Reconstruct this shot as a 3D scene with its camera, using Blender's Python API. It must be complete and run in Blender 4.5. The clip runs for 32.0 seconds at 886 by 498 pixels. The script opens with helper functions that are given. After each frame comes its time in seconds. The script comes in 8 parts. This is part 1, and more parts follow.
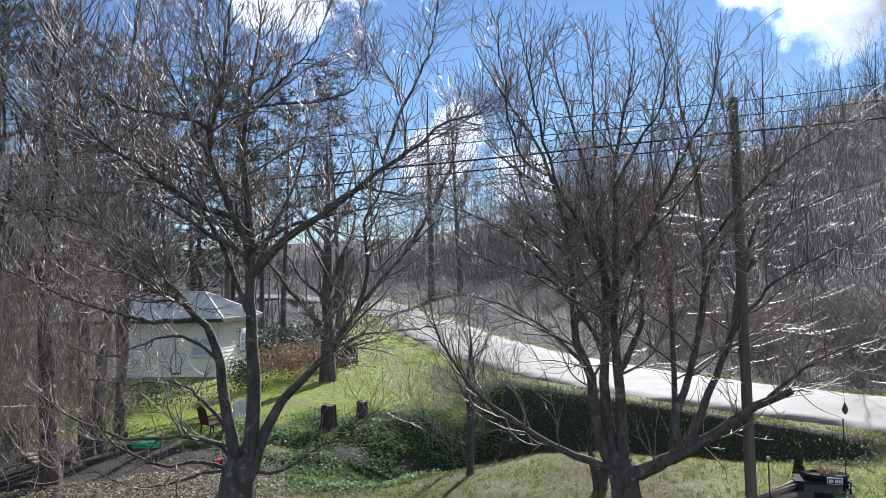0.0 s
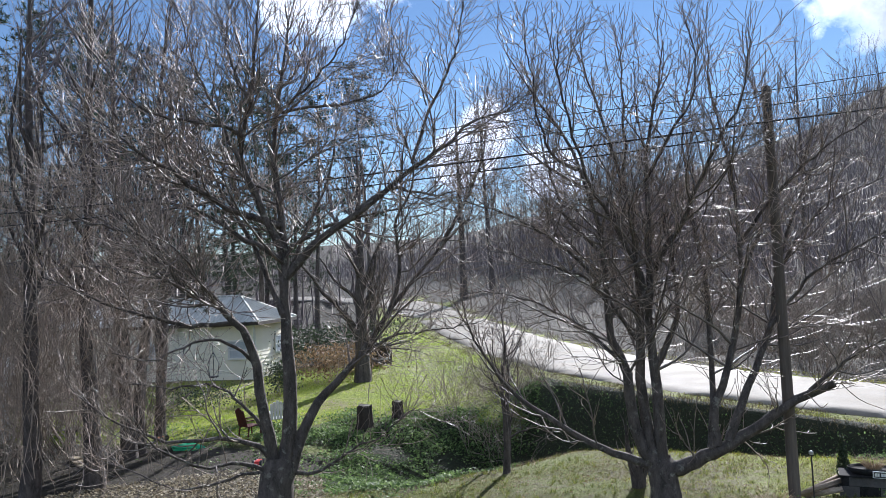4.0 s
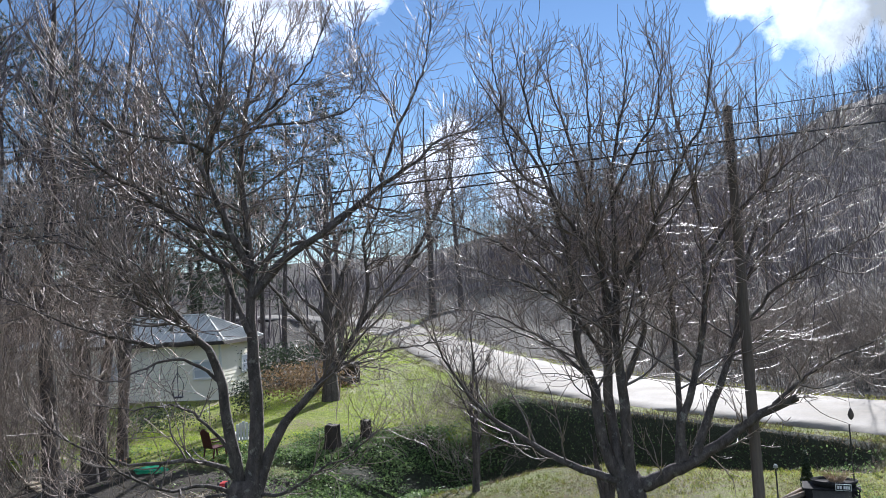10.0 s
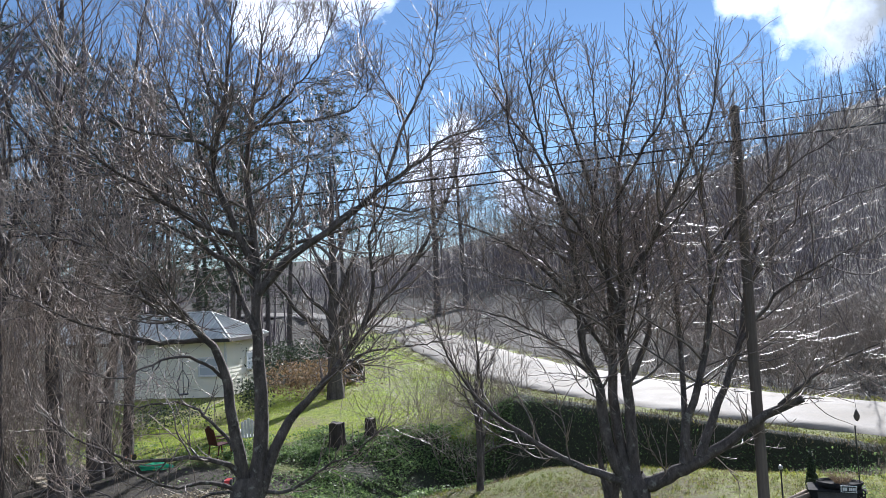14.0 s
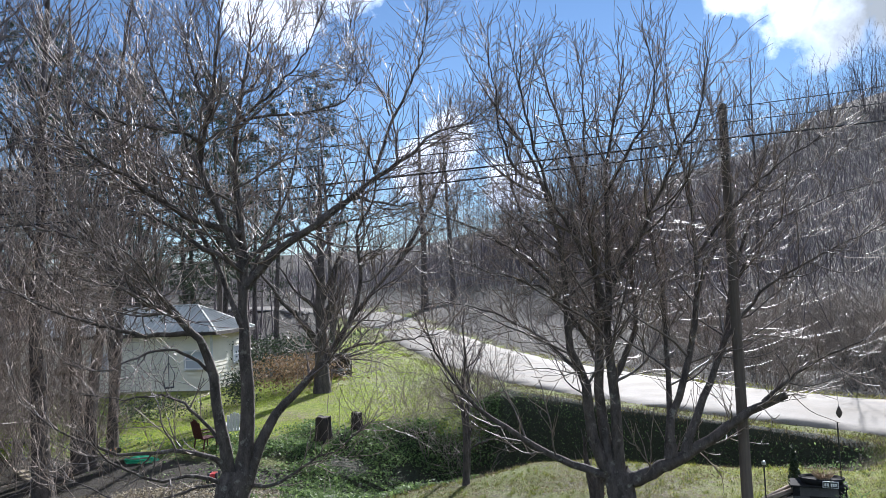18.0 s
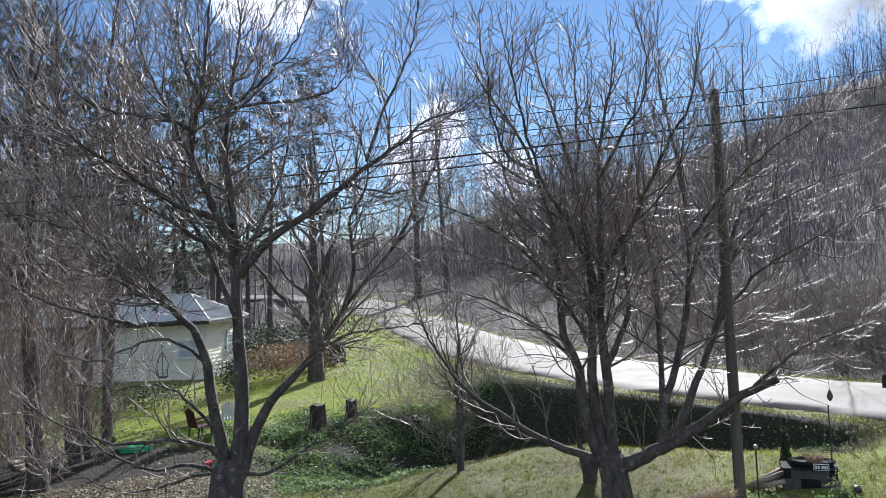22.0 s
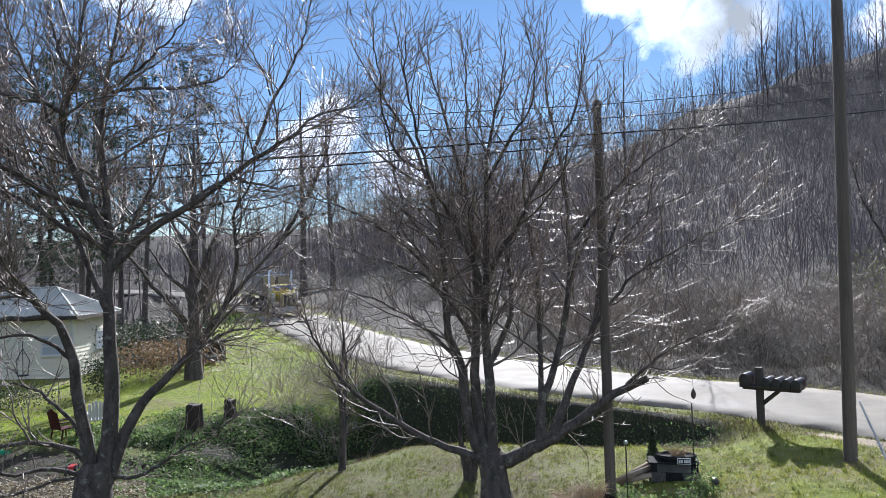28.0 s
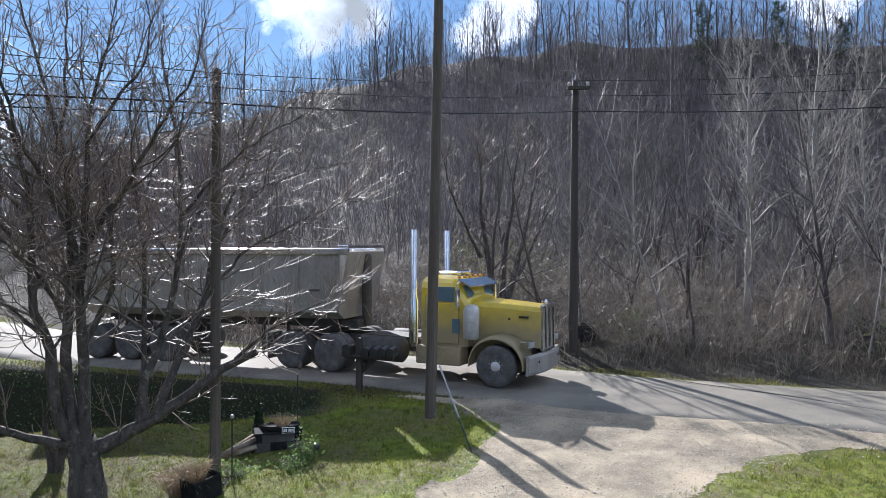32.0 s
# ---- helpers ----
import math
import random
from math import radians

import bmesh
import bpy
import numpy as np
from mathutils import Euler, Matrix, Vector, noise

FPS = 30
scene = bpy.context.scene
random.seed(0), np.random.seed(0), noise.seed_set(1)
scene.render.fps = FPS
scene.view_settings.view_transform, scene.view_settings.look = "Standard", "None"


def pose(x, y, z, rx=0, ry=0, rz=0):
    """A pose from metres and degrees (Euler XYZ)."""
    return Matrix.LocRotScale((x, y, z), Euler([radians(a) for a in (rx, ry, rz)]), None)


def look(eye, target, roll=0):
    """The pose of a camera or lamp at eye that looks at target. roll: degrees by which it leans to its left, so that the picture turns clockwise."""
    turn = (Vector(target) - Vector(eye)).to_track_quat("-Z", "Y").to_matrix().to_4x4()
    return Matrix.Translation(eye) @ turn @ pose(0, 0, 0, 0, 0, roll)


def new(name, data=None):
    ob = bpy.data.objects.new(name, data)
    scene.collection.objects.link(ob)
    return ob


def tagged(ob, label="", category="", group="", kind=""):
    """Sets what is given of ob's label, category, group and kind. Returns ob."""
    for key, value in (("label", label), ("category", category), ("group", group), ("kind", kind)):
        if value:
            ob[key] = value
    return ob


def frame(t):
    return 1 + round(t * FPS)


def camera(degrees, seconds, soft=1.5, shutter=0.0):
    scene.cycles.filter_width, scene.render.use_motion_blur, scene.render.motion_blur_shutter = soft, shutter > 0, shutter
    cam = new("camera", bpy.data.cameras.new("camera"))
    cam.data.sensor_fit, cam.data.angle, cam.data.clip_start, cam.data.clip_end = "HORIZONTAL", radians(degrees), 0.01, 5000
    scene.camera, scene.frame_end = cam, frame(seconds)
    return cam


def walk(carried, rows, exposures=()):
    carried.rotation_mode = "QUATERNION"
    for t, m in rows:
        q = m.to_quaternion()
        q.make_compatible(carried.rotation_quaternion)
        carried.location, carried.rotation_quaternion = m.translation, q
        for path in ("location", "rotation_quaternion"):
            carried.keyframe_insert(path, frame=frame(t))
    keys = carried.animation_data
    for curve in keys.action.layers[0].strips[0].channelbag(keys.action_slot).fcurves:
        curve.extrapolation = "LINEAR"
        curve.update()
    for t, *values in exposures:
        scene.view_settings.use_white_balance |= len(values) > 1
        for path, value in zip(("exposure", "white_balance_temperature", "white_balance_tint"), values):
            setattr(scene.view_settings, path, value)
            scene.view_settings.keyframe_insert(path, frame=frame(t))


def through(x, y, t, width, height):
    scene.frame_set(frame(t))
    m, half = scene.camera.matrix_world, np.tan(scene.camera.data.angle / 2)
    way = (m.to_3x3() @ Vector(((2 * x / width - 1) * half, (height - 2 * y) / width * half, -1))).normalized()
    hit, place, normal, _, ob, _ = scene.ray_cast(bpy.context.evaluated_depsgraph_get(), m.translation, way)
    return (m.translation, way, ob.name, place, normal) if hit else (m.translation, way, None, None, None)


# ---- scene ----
# ------------------------------------------------------------------ camera
EYE = Vector((0, 0, 3.6))


def aim(yaw, pitch, roll):
    """A camera pose at the porch: yaw to the left of +y, pitch up, roll, in degrees."""
    a, b = radians(yaw), radians(pitch)
    return look(EYE, EYE + Vector((-math.sin(a) * math.cos(b), math.cos(a) * math.cos(b), math.sin(b))), roll)


PATH = [
    (0, 9.64, 2.48, -1.67), (0.5, 10.19, 2.22, -2.20), (1, 10.92, 2.09, -2.73), (1.5, 11.76, 2.10, -3.01),
    (2, 12.43, 2.32, -3.29), (2.5, 12.67, 2.49, -3.28), (3, 12.61, 2.58, -3.21), (3.5, 12.33, 2.48, -3.10),
    (5.5, 11.44, 3.19, -2.84), (6, 11.32, 3.69, -3.02), (6.5, 11.14, 4.00, -3.10), (7, 10.86, 4.13, -3.27),
    (7.5, 10.58, 4.12, -3.42), (8, 10.32, 4.07, -3.55), (8.5, 10.04, 4.04, -3.61), (9, 9.84, 4.00, -3.64),
    (9.5, 9.67, 3.92, -3.55), (10, 9.55, 3.69, -3.27), (10.5, 9.54, 3.29, -2.93), (11, 9.59, 2.94, -2.61),
    (11.5, 9.71, 2.88, -2.48), (12, 9.84, 3.04, -2.52), (12.5, 9.91, 3.26, -2.59), (13, 9.94, 3.37, -2.71),
    (13.5, 9.95, 3.41, -2.80), (14, 9.96, 3.62, -2.95), (14.5, 9.98, 3.96, -2.99), (16.5, 9.69, 3.41, -2.13),
    (17, 9.41, 3.17, -2.23), (17.5, 9.21, 3.15, -2.36), (18, 9.06, 3.18, -2.51), (18.5, 8.91, 3.17, -2.50),
    (19, 8.91, 3.19, -2.48), (19.5, 8.92, 3.14, -2.47), (20, 8.95, 2.94, -2.39), (20.5, 8.90, 2.67, -2.46),
    (21, 8.78, 2.37, -2.54), (21.5, 8.69, 2.20, -2.71), (22, 8.57, 2.19, -2.93), (22.5, 8.53, 2.22, -3.12),
    (23, 8.39, 2.25, -3.38), (23.5, 8.31, 2.23, -3.52), (24, 8.24, 2.21, -3.61), (24.5, 8.14, 2.21, -3.76),
    (26.5, 5.67, 1.61, -2.94), (27, 4.02, 1.48, -2.37), (27.5, 2.06, 1.51, -1.92), (28, 0.00, 1.77, -1.68),
    (28.5, -1.98, 1.85, -1.71), (29, -3.84, 1.59, -1.82), (29.5, -5.56, 1.20, -1.81), (30, -7.30, 0.75, -1.65),
    (30.5, -9.65, 0.45, -1.24), (31, -13.40, 0.22, -0.82), (31.2, -15.37, 0.21, -0.83), (31.5, -19.67, -0.09, -0.26),
    (31.8, -24.82, -0.40, -0.04), (31.9, -26.73, -0.42, -0.00), (32, -28.88, -0.52, 0.39),
]
cam = camera(61.24, 32.0, soft=0.6)
walk(cam, [(t, aim(a, b, c)) for t, a, b, c in PATH], exposures=[(0, 1.04, 5820, 14), (32, 1.04, 5820, 14)])

# ------------------------------------------------------------------ sky and sun
SUN_BEARING, SUN_HEIGHT = 9.5, 25.0


def heading(bearing, height):
    """Unit vector for a compass-like bearing (right of +y) and a height above the horizon, in degrees."""
    a, b = radians(bearing), radians(height)
    return Vector((math.sin(a) * math.cos(b), math.cos(a) * math.cos(b), math.sin(b)))


sun = new("sun", bpy.data.lights.new("sun", "SUN"))
sun.data.energy, sun.data.angle, sun.data.color = 5.0, radians(0.6), (1.0, 0.95, 0.87)
sun.matrix_world = look(heading(SUN_BEARING, SUN_HEIGHT) * 100, (0, 0, 0))

world = bpy.data.worlds.new("sky")
scene.world = world
world.use_nodes = True
wt = world.node_tree
wt.nodes.clear()


def node(tree, kind, **values):
    n = tree.nodes.new(kind)
    for key, value in values.items():
        if key in n.inputs:
            n.inputs[key].default_value = value
    return n


def math_node(tree, op, a, b=None, c=None, clamp=False):
    n = tree.nodes.new("ShaderNodeMath")
    n.operation, n.use_clamp = op, clamp
    for k, v in enumerate((a, b, c)):
        if v is None:
            continue
        if isinstance(v, (int, float)):
            n.inputs[k].default_value = v
        else:
            tree.links.new(v, n.inputs[k])
    return n.outputs[0]


def build_sky():
    sky = wt.nodes.new("ShaderNodeTexSky")
    sky.sky_type, sky.sun_disc = "NISHITA", False
    sky.sun_elevation, sky.sun_rotation = radians(SUN_HEIGHT), radians(SUN_BEARING)
    sky.air_density, sky.dust_density, sky.ozone_density = 1.0, 0.0, 3.0
    coord = wt.nodes.new("ShaderNodeTexCoord")
    way = coord.outputs["Generated"]
    rough = node(wt, "ShaderNodeTexNoise", Scale=9.0, Detail=9.0, Roughness=0.58)
    wt.links.new(way, rough.inputs["Vector"])
    soft = node(wt, "ShaderNodeTexNoise", Scale=22.0, Detail=5.0, Roughness=0.6)
    wt.links.new(way, soft.inputs["Vector"])
    # cumulus puffs: bearing, height, half width in degrees
    puffs = [(14.4, 19.8, 2.5), (17.2, 18.9, 2.7), (20.2, 17.2, 2.8), (23.2, 16.7, 2.7), (18.0, 22.0, 4.2), (22.8, 21.0, 3.8), (-21, 22.0, 5.0), (-16.0, 22.8, 3.0), (-10.5, 9.6, 2.6),
             (-8.7, 11.6, 1.8), (56, 16.5, 2.6), (33.5, 16.5, 3.0), (-3, 7.0, 2.4), (62, 20, 5), (-60, 24, 8)]
    # unseen puffs of the same cumulus, added behind the view as fill light
    rng = random.Random(5)
    puffs += [(rng.uniform(75, 300), rng.uniform(12, 62), rng.uniform(7, 13)) for _ in range(34)]
    mask = None
    for bearing, height, half in puffs:
        dot = wt.nodes.new("ShaderNodeVectorMath")
        dot.operation = "DISTANCE"
        wt.links.new(way, dot.inputs[0])
        dot.inputs[1].default_value = heading(bearing, height)
        near = math_node(wt, "MULTIPLY_ADD", dot.outputs["Value"], -1.0 / radians(half), 1.0)
        mask = near if mask is None else math_node(wt, "MAXIMUM", mask, near)
    ragged = math_node(wt, "MULTIPLY_ADD", rough.outputs["Fac"], 3.4, -1.7)
    body = math_node(wt, "ADD", mask, ragged)
    cover = math_node(wt, "MULTIPLY_ADD", body, 2.3, 0.1, clamp=True)
    core = math_node(wt, "MULTIPLY_ADD", body, 1.0, -0.15, clamp=True)
    core = math_node(wt, "MULTIPLY", core, math_node(wt, "MULTIPLY_ADD", soft.outputs["Fac"], 2.4, -0.5, clamp=True))
    # the thick grey middle of the large cloud
    thick = wt.nodes.new("ShaderNodeVectorMath")
    thick.operation = "DISTANCE"
    wt.links.new(way, thick.inputs[0])
    thick.inputs[1].default_value = heading(22.4, 17.0)
    deep = math_node(wt, "MULTIPLY_ADD", thick.outputs["Value"], -1.0 / radians(3.8), 1.45)
    deep = math_node(wt, "ADD", deep, math_node(wt, "MULTIPLY_ADD", rough.outputs["Fac"], 3.0, -1.6), clamp=True)
    shade = wt.nodes.new("ShaderNodeMix")
    shade.data_type = "RGBA"
    shade.inputs[6].default_value, shade.inputs[7].default_value = (14.5, 16, 18.5, 1), (7.2, 7.8, 8.8, 1)
    wt.links.new(core, shade.inputs[0])
    grey = wt.nodes.new("ShaderNodeMix")
    grey.data_type = "RGBA"
    wt.links.new(deep, grey.inputs[0])
    wt.links.new(shade.outputs[2], grey.inputs[6])
    grey.inputs[7].default_value = (4.7, 5.1, 5.3, 1)
    mix = wt.nodes.new("ShaderNodeMix")
    mix.data_type = "RGBA"
    wt.links.new(cover, mix.inputs[0])
    wt.links.new(sky.outputs[0], mix.inputs[6])
    wt.links.new(grey.outputs[2], mix.inputs[7])
    back = node(wt, "ShaderNodeBackground", Strength=0.054)
    wt.links.new(mix.outputs[2], back.inputs["Color"])
    out = wt.nodes.new("ShaderNodeOutputWorld")
    wt.links.new(back.outputs[0], out.inputs["Surface"])


build_sky()


# ------------------------------------------------------------------ materials
def material(name, low, high, scale=6.0, fine=60.0, rough=0.85, bump=0.3, metal=0.0, spec=0.4, spread=1.0, random=0.0, coat=0.0, rough_spread=0.12, streak=(1, 1, 1), distance=0.02):
    """Two-colour surface with stains at one scale, grain at another, and fine relief."""
    m = bpy.data.materials.new(name)
    m.use_nodes = True
    t = m.node_tree
    bsdf = t.nodes["Principled BSDF"]
    coord = t.nodes.new("ShaderNodeTexCoord")
    mapping = node(t, "ShaderNodeMapping", Scale=streak)
    t.links.new(coord.outputs["Object"], mapping.inputs["Vector"])
    big = node(t, "ShaderNodeTexNoise", Scale=scale, Detail=5.0, Roughness=0.6)
    small = node(t, "ShaderNodeTexNoise", Scale=fine, Detail=3.0, Roughness=0.7)
    for n in (big, small):
        t.links.new(mapping.outputs[0], n.inputs["Vector"])
    stain = math_node(t, "MULTIPLY_ADD", big.outputs["Fac"], 2.2 * spread, 0.5 - 1.1 * spread)
    grain = math_node(t, "MULTIPLY_ADD", small.outputs["Fac"], 1.2 * spread, -0.6 * spread)
    fac = math_node(t, "ADD", stain, grain)
    if random:
        info = t.nodes.new("ShaderNodeObjectInfo")
        fac = math_node(t, "ADD", fac, math_node(t, "MULTIPLY_ADD", info.outputs["Random"], random, -random / 2))
    fac = math_node(t, "ADD", fac, 0.0, clamp=True)
    mix = t.nodes.new("ShaderNodeMix")
    mix.data_type = "RGBA"
    mix.inputs[6].default_value, mix.inputs[7].default_value = (*low, 1), (*high, 1)
    t.links.new(fac, mix.inputs[0])
    t.links.new(mix.outputs[2], bsdf.inputs["Base Color"])
    t.links.new(math_node(t, "MULTIPLY_ADD", fac, rough_spread, rough - rough_spread / 2, clamp=True), bsdf.inputs["Roughness"])
    bsdf.inputs["Metallic"].default_value = metal
    bsdf.inputs["Specular IOR Level"].default_value = spec
    bsdf.inputs["Coat Weight"].default_value = coat
    if bump:
        b = node(t, "ShaderNodeBump", Strength=bump, Distance=distance)
        t.links.new(math_node(t, "ADD", small.outputs["Fac"], big.outputs["Fac"]), b.inputs["Height"])
        t.links.new(b.outputs[0], bsdf.inputs["Normal"])
    return m


def island_material(name, low, high, rough=0.7, spec=0.4, through=0.0):
    """Leaves, blades and stones joined in one mesh: each island takes its own tone."""
    m = bpy.data.materials.new(name)
    m.use_nodes = True
    t = m.node_tree
    bsdf = t.nodes["Principled BSDF"]
    geo = t.nodes.new("ShaderNodeNewGeometry")
    ramp = t.nodes.new("ShaderNodeMix")
    ramp.data_type = "RGBA"
    ramp.inputs[6].default_value, ramp.inputs[7].default_value = (*low, 1), (*high, 1)
    t.links.new(geo.outputs["Random Per Island"], ramp.inputs[0])
    t.links.new(ramp.outputs[2], bsdf.inputs["Base Color"])
    bsdf.inputs["Roughness"].default_value, bsdf.inputs["Specular IOR Level"].default_value = rough, spec
    if through:
        thin = t.nodes.new("ShaderNodeBsdfTranslucent")
        t.links.new(ramp.outputs[2], thin.inputs["Color"])
        both = t.nodes.new("ShaderNodeMixShader")
        both.inputs[0].default_value = through
        t.links.new(bsdf.outputs[0], both.inputs[1])
        t.links.new(thin.outputs[0], both.inputs[2])
        t.links.new(both.outputs[0], t.nodes["Material Output"].inputs["Surface"])
    return m


BARK = material("bark", (0.033, 0.028, 0.025), (0.155, 0.132, 0.116), scale=9, fine=55, rough=0.8, bump=1.0, spec=0.3, streak=(1, 1, 0.4), distance=0.035)
def mossy_bark():
    """Dark furrowed bark with pale lichen blotches."""
    m = BARK.copy()
    m.name = "lichened_bark"
    t = m.node_tree
    bsdf = t.nodes["Principled BSDF"]
    wood = bsdf.inputs["Base Color"].links[0].from_socket
    coord = t.nodes.new("ShaderNodeTexCoord")
    spots = node(t, "ShaderNodeTexNoise", Scale=7.0, Detail=6.0, Roughness=0.7)
    t.links.new(coord.outputs["Object"], spots.inputs["Vector"])
    mix = t.nodes.new("ShaderNodeMix")
    mix.data_type = "RGBA"
    mix.inputs[7].default_value = (0.30, 0.29, 0.24, 1)
    t.links.new(math_node(t, "MULTIPLY_ADD", spots.outputs["Fac"], 7.0, -3.9, clamp=True), mix.inputs[0])
    t.links.new(wood, mix.inputs[6])
    t.links.new(mix.outputs[2], bsdf.inputs["Base Color"])
    return m


MOSSY_BARK = mossy_bark()
BARK_TWIG = material("twig_bark", (0.075, 0.057, 0.046), (0.39, 0.31, 0.25), scale=3, fine=30, rough=0.5, bump=0.0, spec=0.3)
BARK_BRANCH = material("branch_bark", (0.045, 0.037, 0.032), (0.20, 0.167, 0.145), scale=4, fine=40, rough=0.55, bump=0.3, spec=0.4)
BARK_FAR = material("woods_bark", (0.075, 0.065, 0.068), (0.24, 0.205, 0.207), scale=0.15, fine=2.0, rough=0.7, bump=0.0, spec=0.25)
BARK_RIDGE = material("ridge_bark", (0.04, 0.034, 0.034), (0.13, 0.108, 0.10), scale=0.15, fine=2.0, rough=0.75, bump=0.0, spec=0.25)
BARK_PALE = material("pale_bark", (0.13, 0.112, 0.098), (0.36, 0.33, 0.29), scale=1.5, fine=12, rough=0.6, bump=0.2, spec=0.4)
BRUSH = material("brush_stems", (0.125, 0.10, 0.076), (0.38, 0.315, 0.245), scale=0.6, fine=4, rough=0.55, bump=0.0, spec=0.35)
VINE = material("vine_bark", (0.11, 0.083, 0.062), (0.44, 0.355, 0.28), scale=0.8, fine=6, rough=0.6, bump=0.0, spec=0.3)
NEEDLES = island_material("pine_needles", (0.016, 0.028, 0.014), (0.05, 0.075, 0.034), rough=0.5, spec=0.5, through=0.25)
EVERGREEN = island_material("evergreen_leaves", (0.07, 0.085, 0.03), (0.24, 0.25, 0.10), rough=0.45, spec=0.5, through=0.3)
IVY = island_material("ivy_leaves", (0.05, 0.09, 0.035), (0.23, 0.33, 0.11), rough=0.6, spec=0.2, through=0.5)
BLADE = island_material("grass_blades", (0.165, 0.18, 0.012), (0.45, 0.45, 0.055), rough=0.5, spec=0.4, through=0.5)
DRY = island_material("dry_leaves", (0.10, 0.060, 0.030), (0.36, 0.25, 0.14), rough=0.7, spec=0.3, through=0.25)
POLE_WOOD = material("weathered_pole_wood", (0.055, 0.045, 0.037), (0.155, 0.128, 0.104), scale=3, fine=40, rough=0.85, bump=0.6, streak=(1, 1, 0.06))
POLE_DARK = material("creosoted_pole_wood", (0.03, 0.026, 0.022), (0.075, 0.065, 0.055), scale=3, fine=40, rough=0.8, bump=0.5, streak=(1, 1, 0.06))
WIRE = material("black_cable", (0.012, 0.012, 0.013), (0.03, 0.03, 0.032), rough=0.45, bump=0.0)
STEEL = material("galvanised_steel", (0.30, 0.31, 0.32), (0.52, 0.53, 0.55), scale=4, fine=40, rough=0.42, metal=0.9, bump=0.05)
BLACK = material("black_painted_metal", (0.010, 0.010, 0.011), (0.030, 0.030, 0.032), scale=5, fine=60, rough=0.38, bump=0.05, spec=0.6)
PORCELAIN = material("insulator_glaze", (0.35, 0.33, 0.30), (0.5, 0.48, 0.45), rough=0.25, bump=0.0)
ASPHALT = material("worn_asphalt", (0.145, 0.132, 0.110), (0.29, 0.26, 0.207), scale=0.7, fine=70, rough=0.8, bump=0.5, spec=0.14, rough_spread=0.2, distance=0.008)
GRAVEL = material("limestone_gravel", (0.20, 0.166, 0.117), (0.61, 0.50, 0.345), scale=0.8, fine=38, rough=0.9, bump=1.0, distance=0.045, spread=1.3)
STONES = island_material("gravel_stones", (0.13, 0.118, 0.10), (0.62, 0.55, 0.45), rough=0.85, spec=0.3)
SIDING = material("cream_vinyl_siding", (0.80, 0.76, 0.62), (0.88, 0.84, 0.70), scale=0.8, fine=12, rough=0.55, bump=0.05)
ROOF_METAL = material("pale_ribbed_roof_metal", (0.40, 0.41, 0.38), (0.60, 0.60, 0.55), scale=0.8, fine=14, rough=0.5, metal=0.1, bump=0.05)
TRIM_WHITE = material("white_trim_paint", (0.62, 0.62, 0.60), (0.80, 0.80, 0.78), scale=2, fine=25, rough=0.5, bump=0.05)
BLOCK = material("concrete_block", (0.05, 0.047, 0.044), (0.12, 0.113, 0.105), scale=2, fine=35, rough=0.9, bump=0.4)
SOIL = material("dark_mulch", (0.03, 0.022, 0.016), (0.11, 0.085, 0.06), scale=4, fine=50, rough=0.95, bump=1.0)
STUMP_WOOD = material("rotting_stump_wood", (0.02, 0.016, 0.013), (0.07, 0.055, 0.042), scale=6, fine=50, rough=0.9, bump=1.0, streak=(1, 1, 0.3))


def glass_material(name, tint, rough=0.05):
    m = bpy.data.materials.new(name)
    m.use_nodes = True
    b = m.node_tree.nodes["Principled BSDF"]
    b.inputs["Base Color"].default_value = (*tint, 1)
    b.inputs["Roughness"].default_value, b.inputs["Specular IOR Level"].default_value = rough, 0.8
    return m


BLIND_GLASS = glass_material("blinds_behind_glass", (0.48, 0.53, 0.58), 0.12)


# ------------------------------------------------------------------ mesh helpers
def mesh_object(name, verts, faces, mat, parent=None, smooth=False):
    """verts (n,3) and faces (m,4) or (m,3) arrays, or a list of such pairs' joined arrays, as one mesh object."""
    me = bpy.data.meshes.new(name)
    verts, faces = np.asarray(verts, np.float32), np.asarray(faces, np.int32)
    k = faces.shape[1]
    me.vertices.add(len(verts))
    me.vertices.foreach_set("co", verts.ravel())
    me.loops.add(faces.size)
    me.loops.foreach_set("vertex_index", faces.ravel())
    me.polygons.add(len(faces))
    me.polygons.foreach_set("loop_start", np.arange(0, faces.size, k, dtype=np.int32))
    me.polygons.foreach_set("loop_total", np.full(len(faces), k, np.int32))
    if smooth:
        me.polygons.foreach_set("use_smooth", np.ones(len(faces), bool))
    me.update(calc_edges=True)
    me.materials.append(mat)
    ob = new(name, me)
    if parent:
        ob.parent = parent
    return ob


def part(name, bm, mat, parent=None, label="", smooth=False):
    """Links a bmesh as one mesh object, under a thing or a part."""
    me = bpy.data.meshes.new(name)
    bm.to_mesh(me)
    bm.free()
    for m in mat if isinstance(mat, (list, tuple)) else [mat]:
        me.materials.append(m)
    if smooth:
        me.polygons.foreach_set("use_smooth", np.ones(len(me.polygons), bool))
    ob = new(name, me)
    if parent:
        ob.parent = parent
    if label:
        ob["label"] = label
    return ob


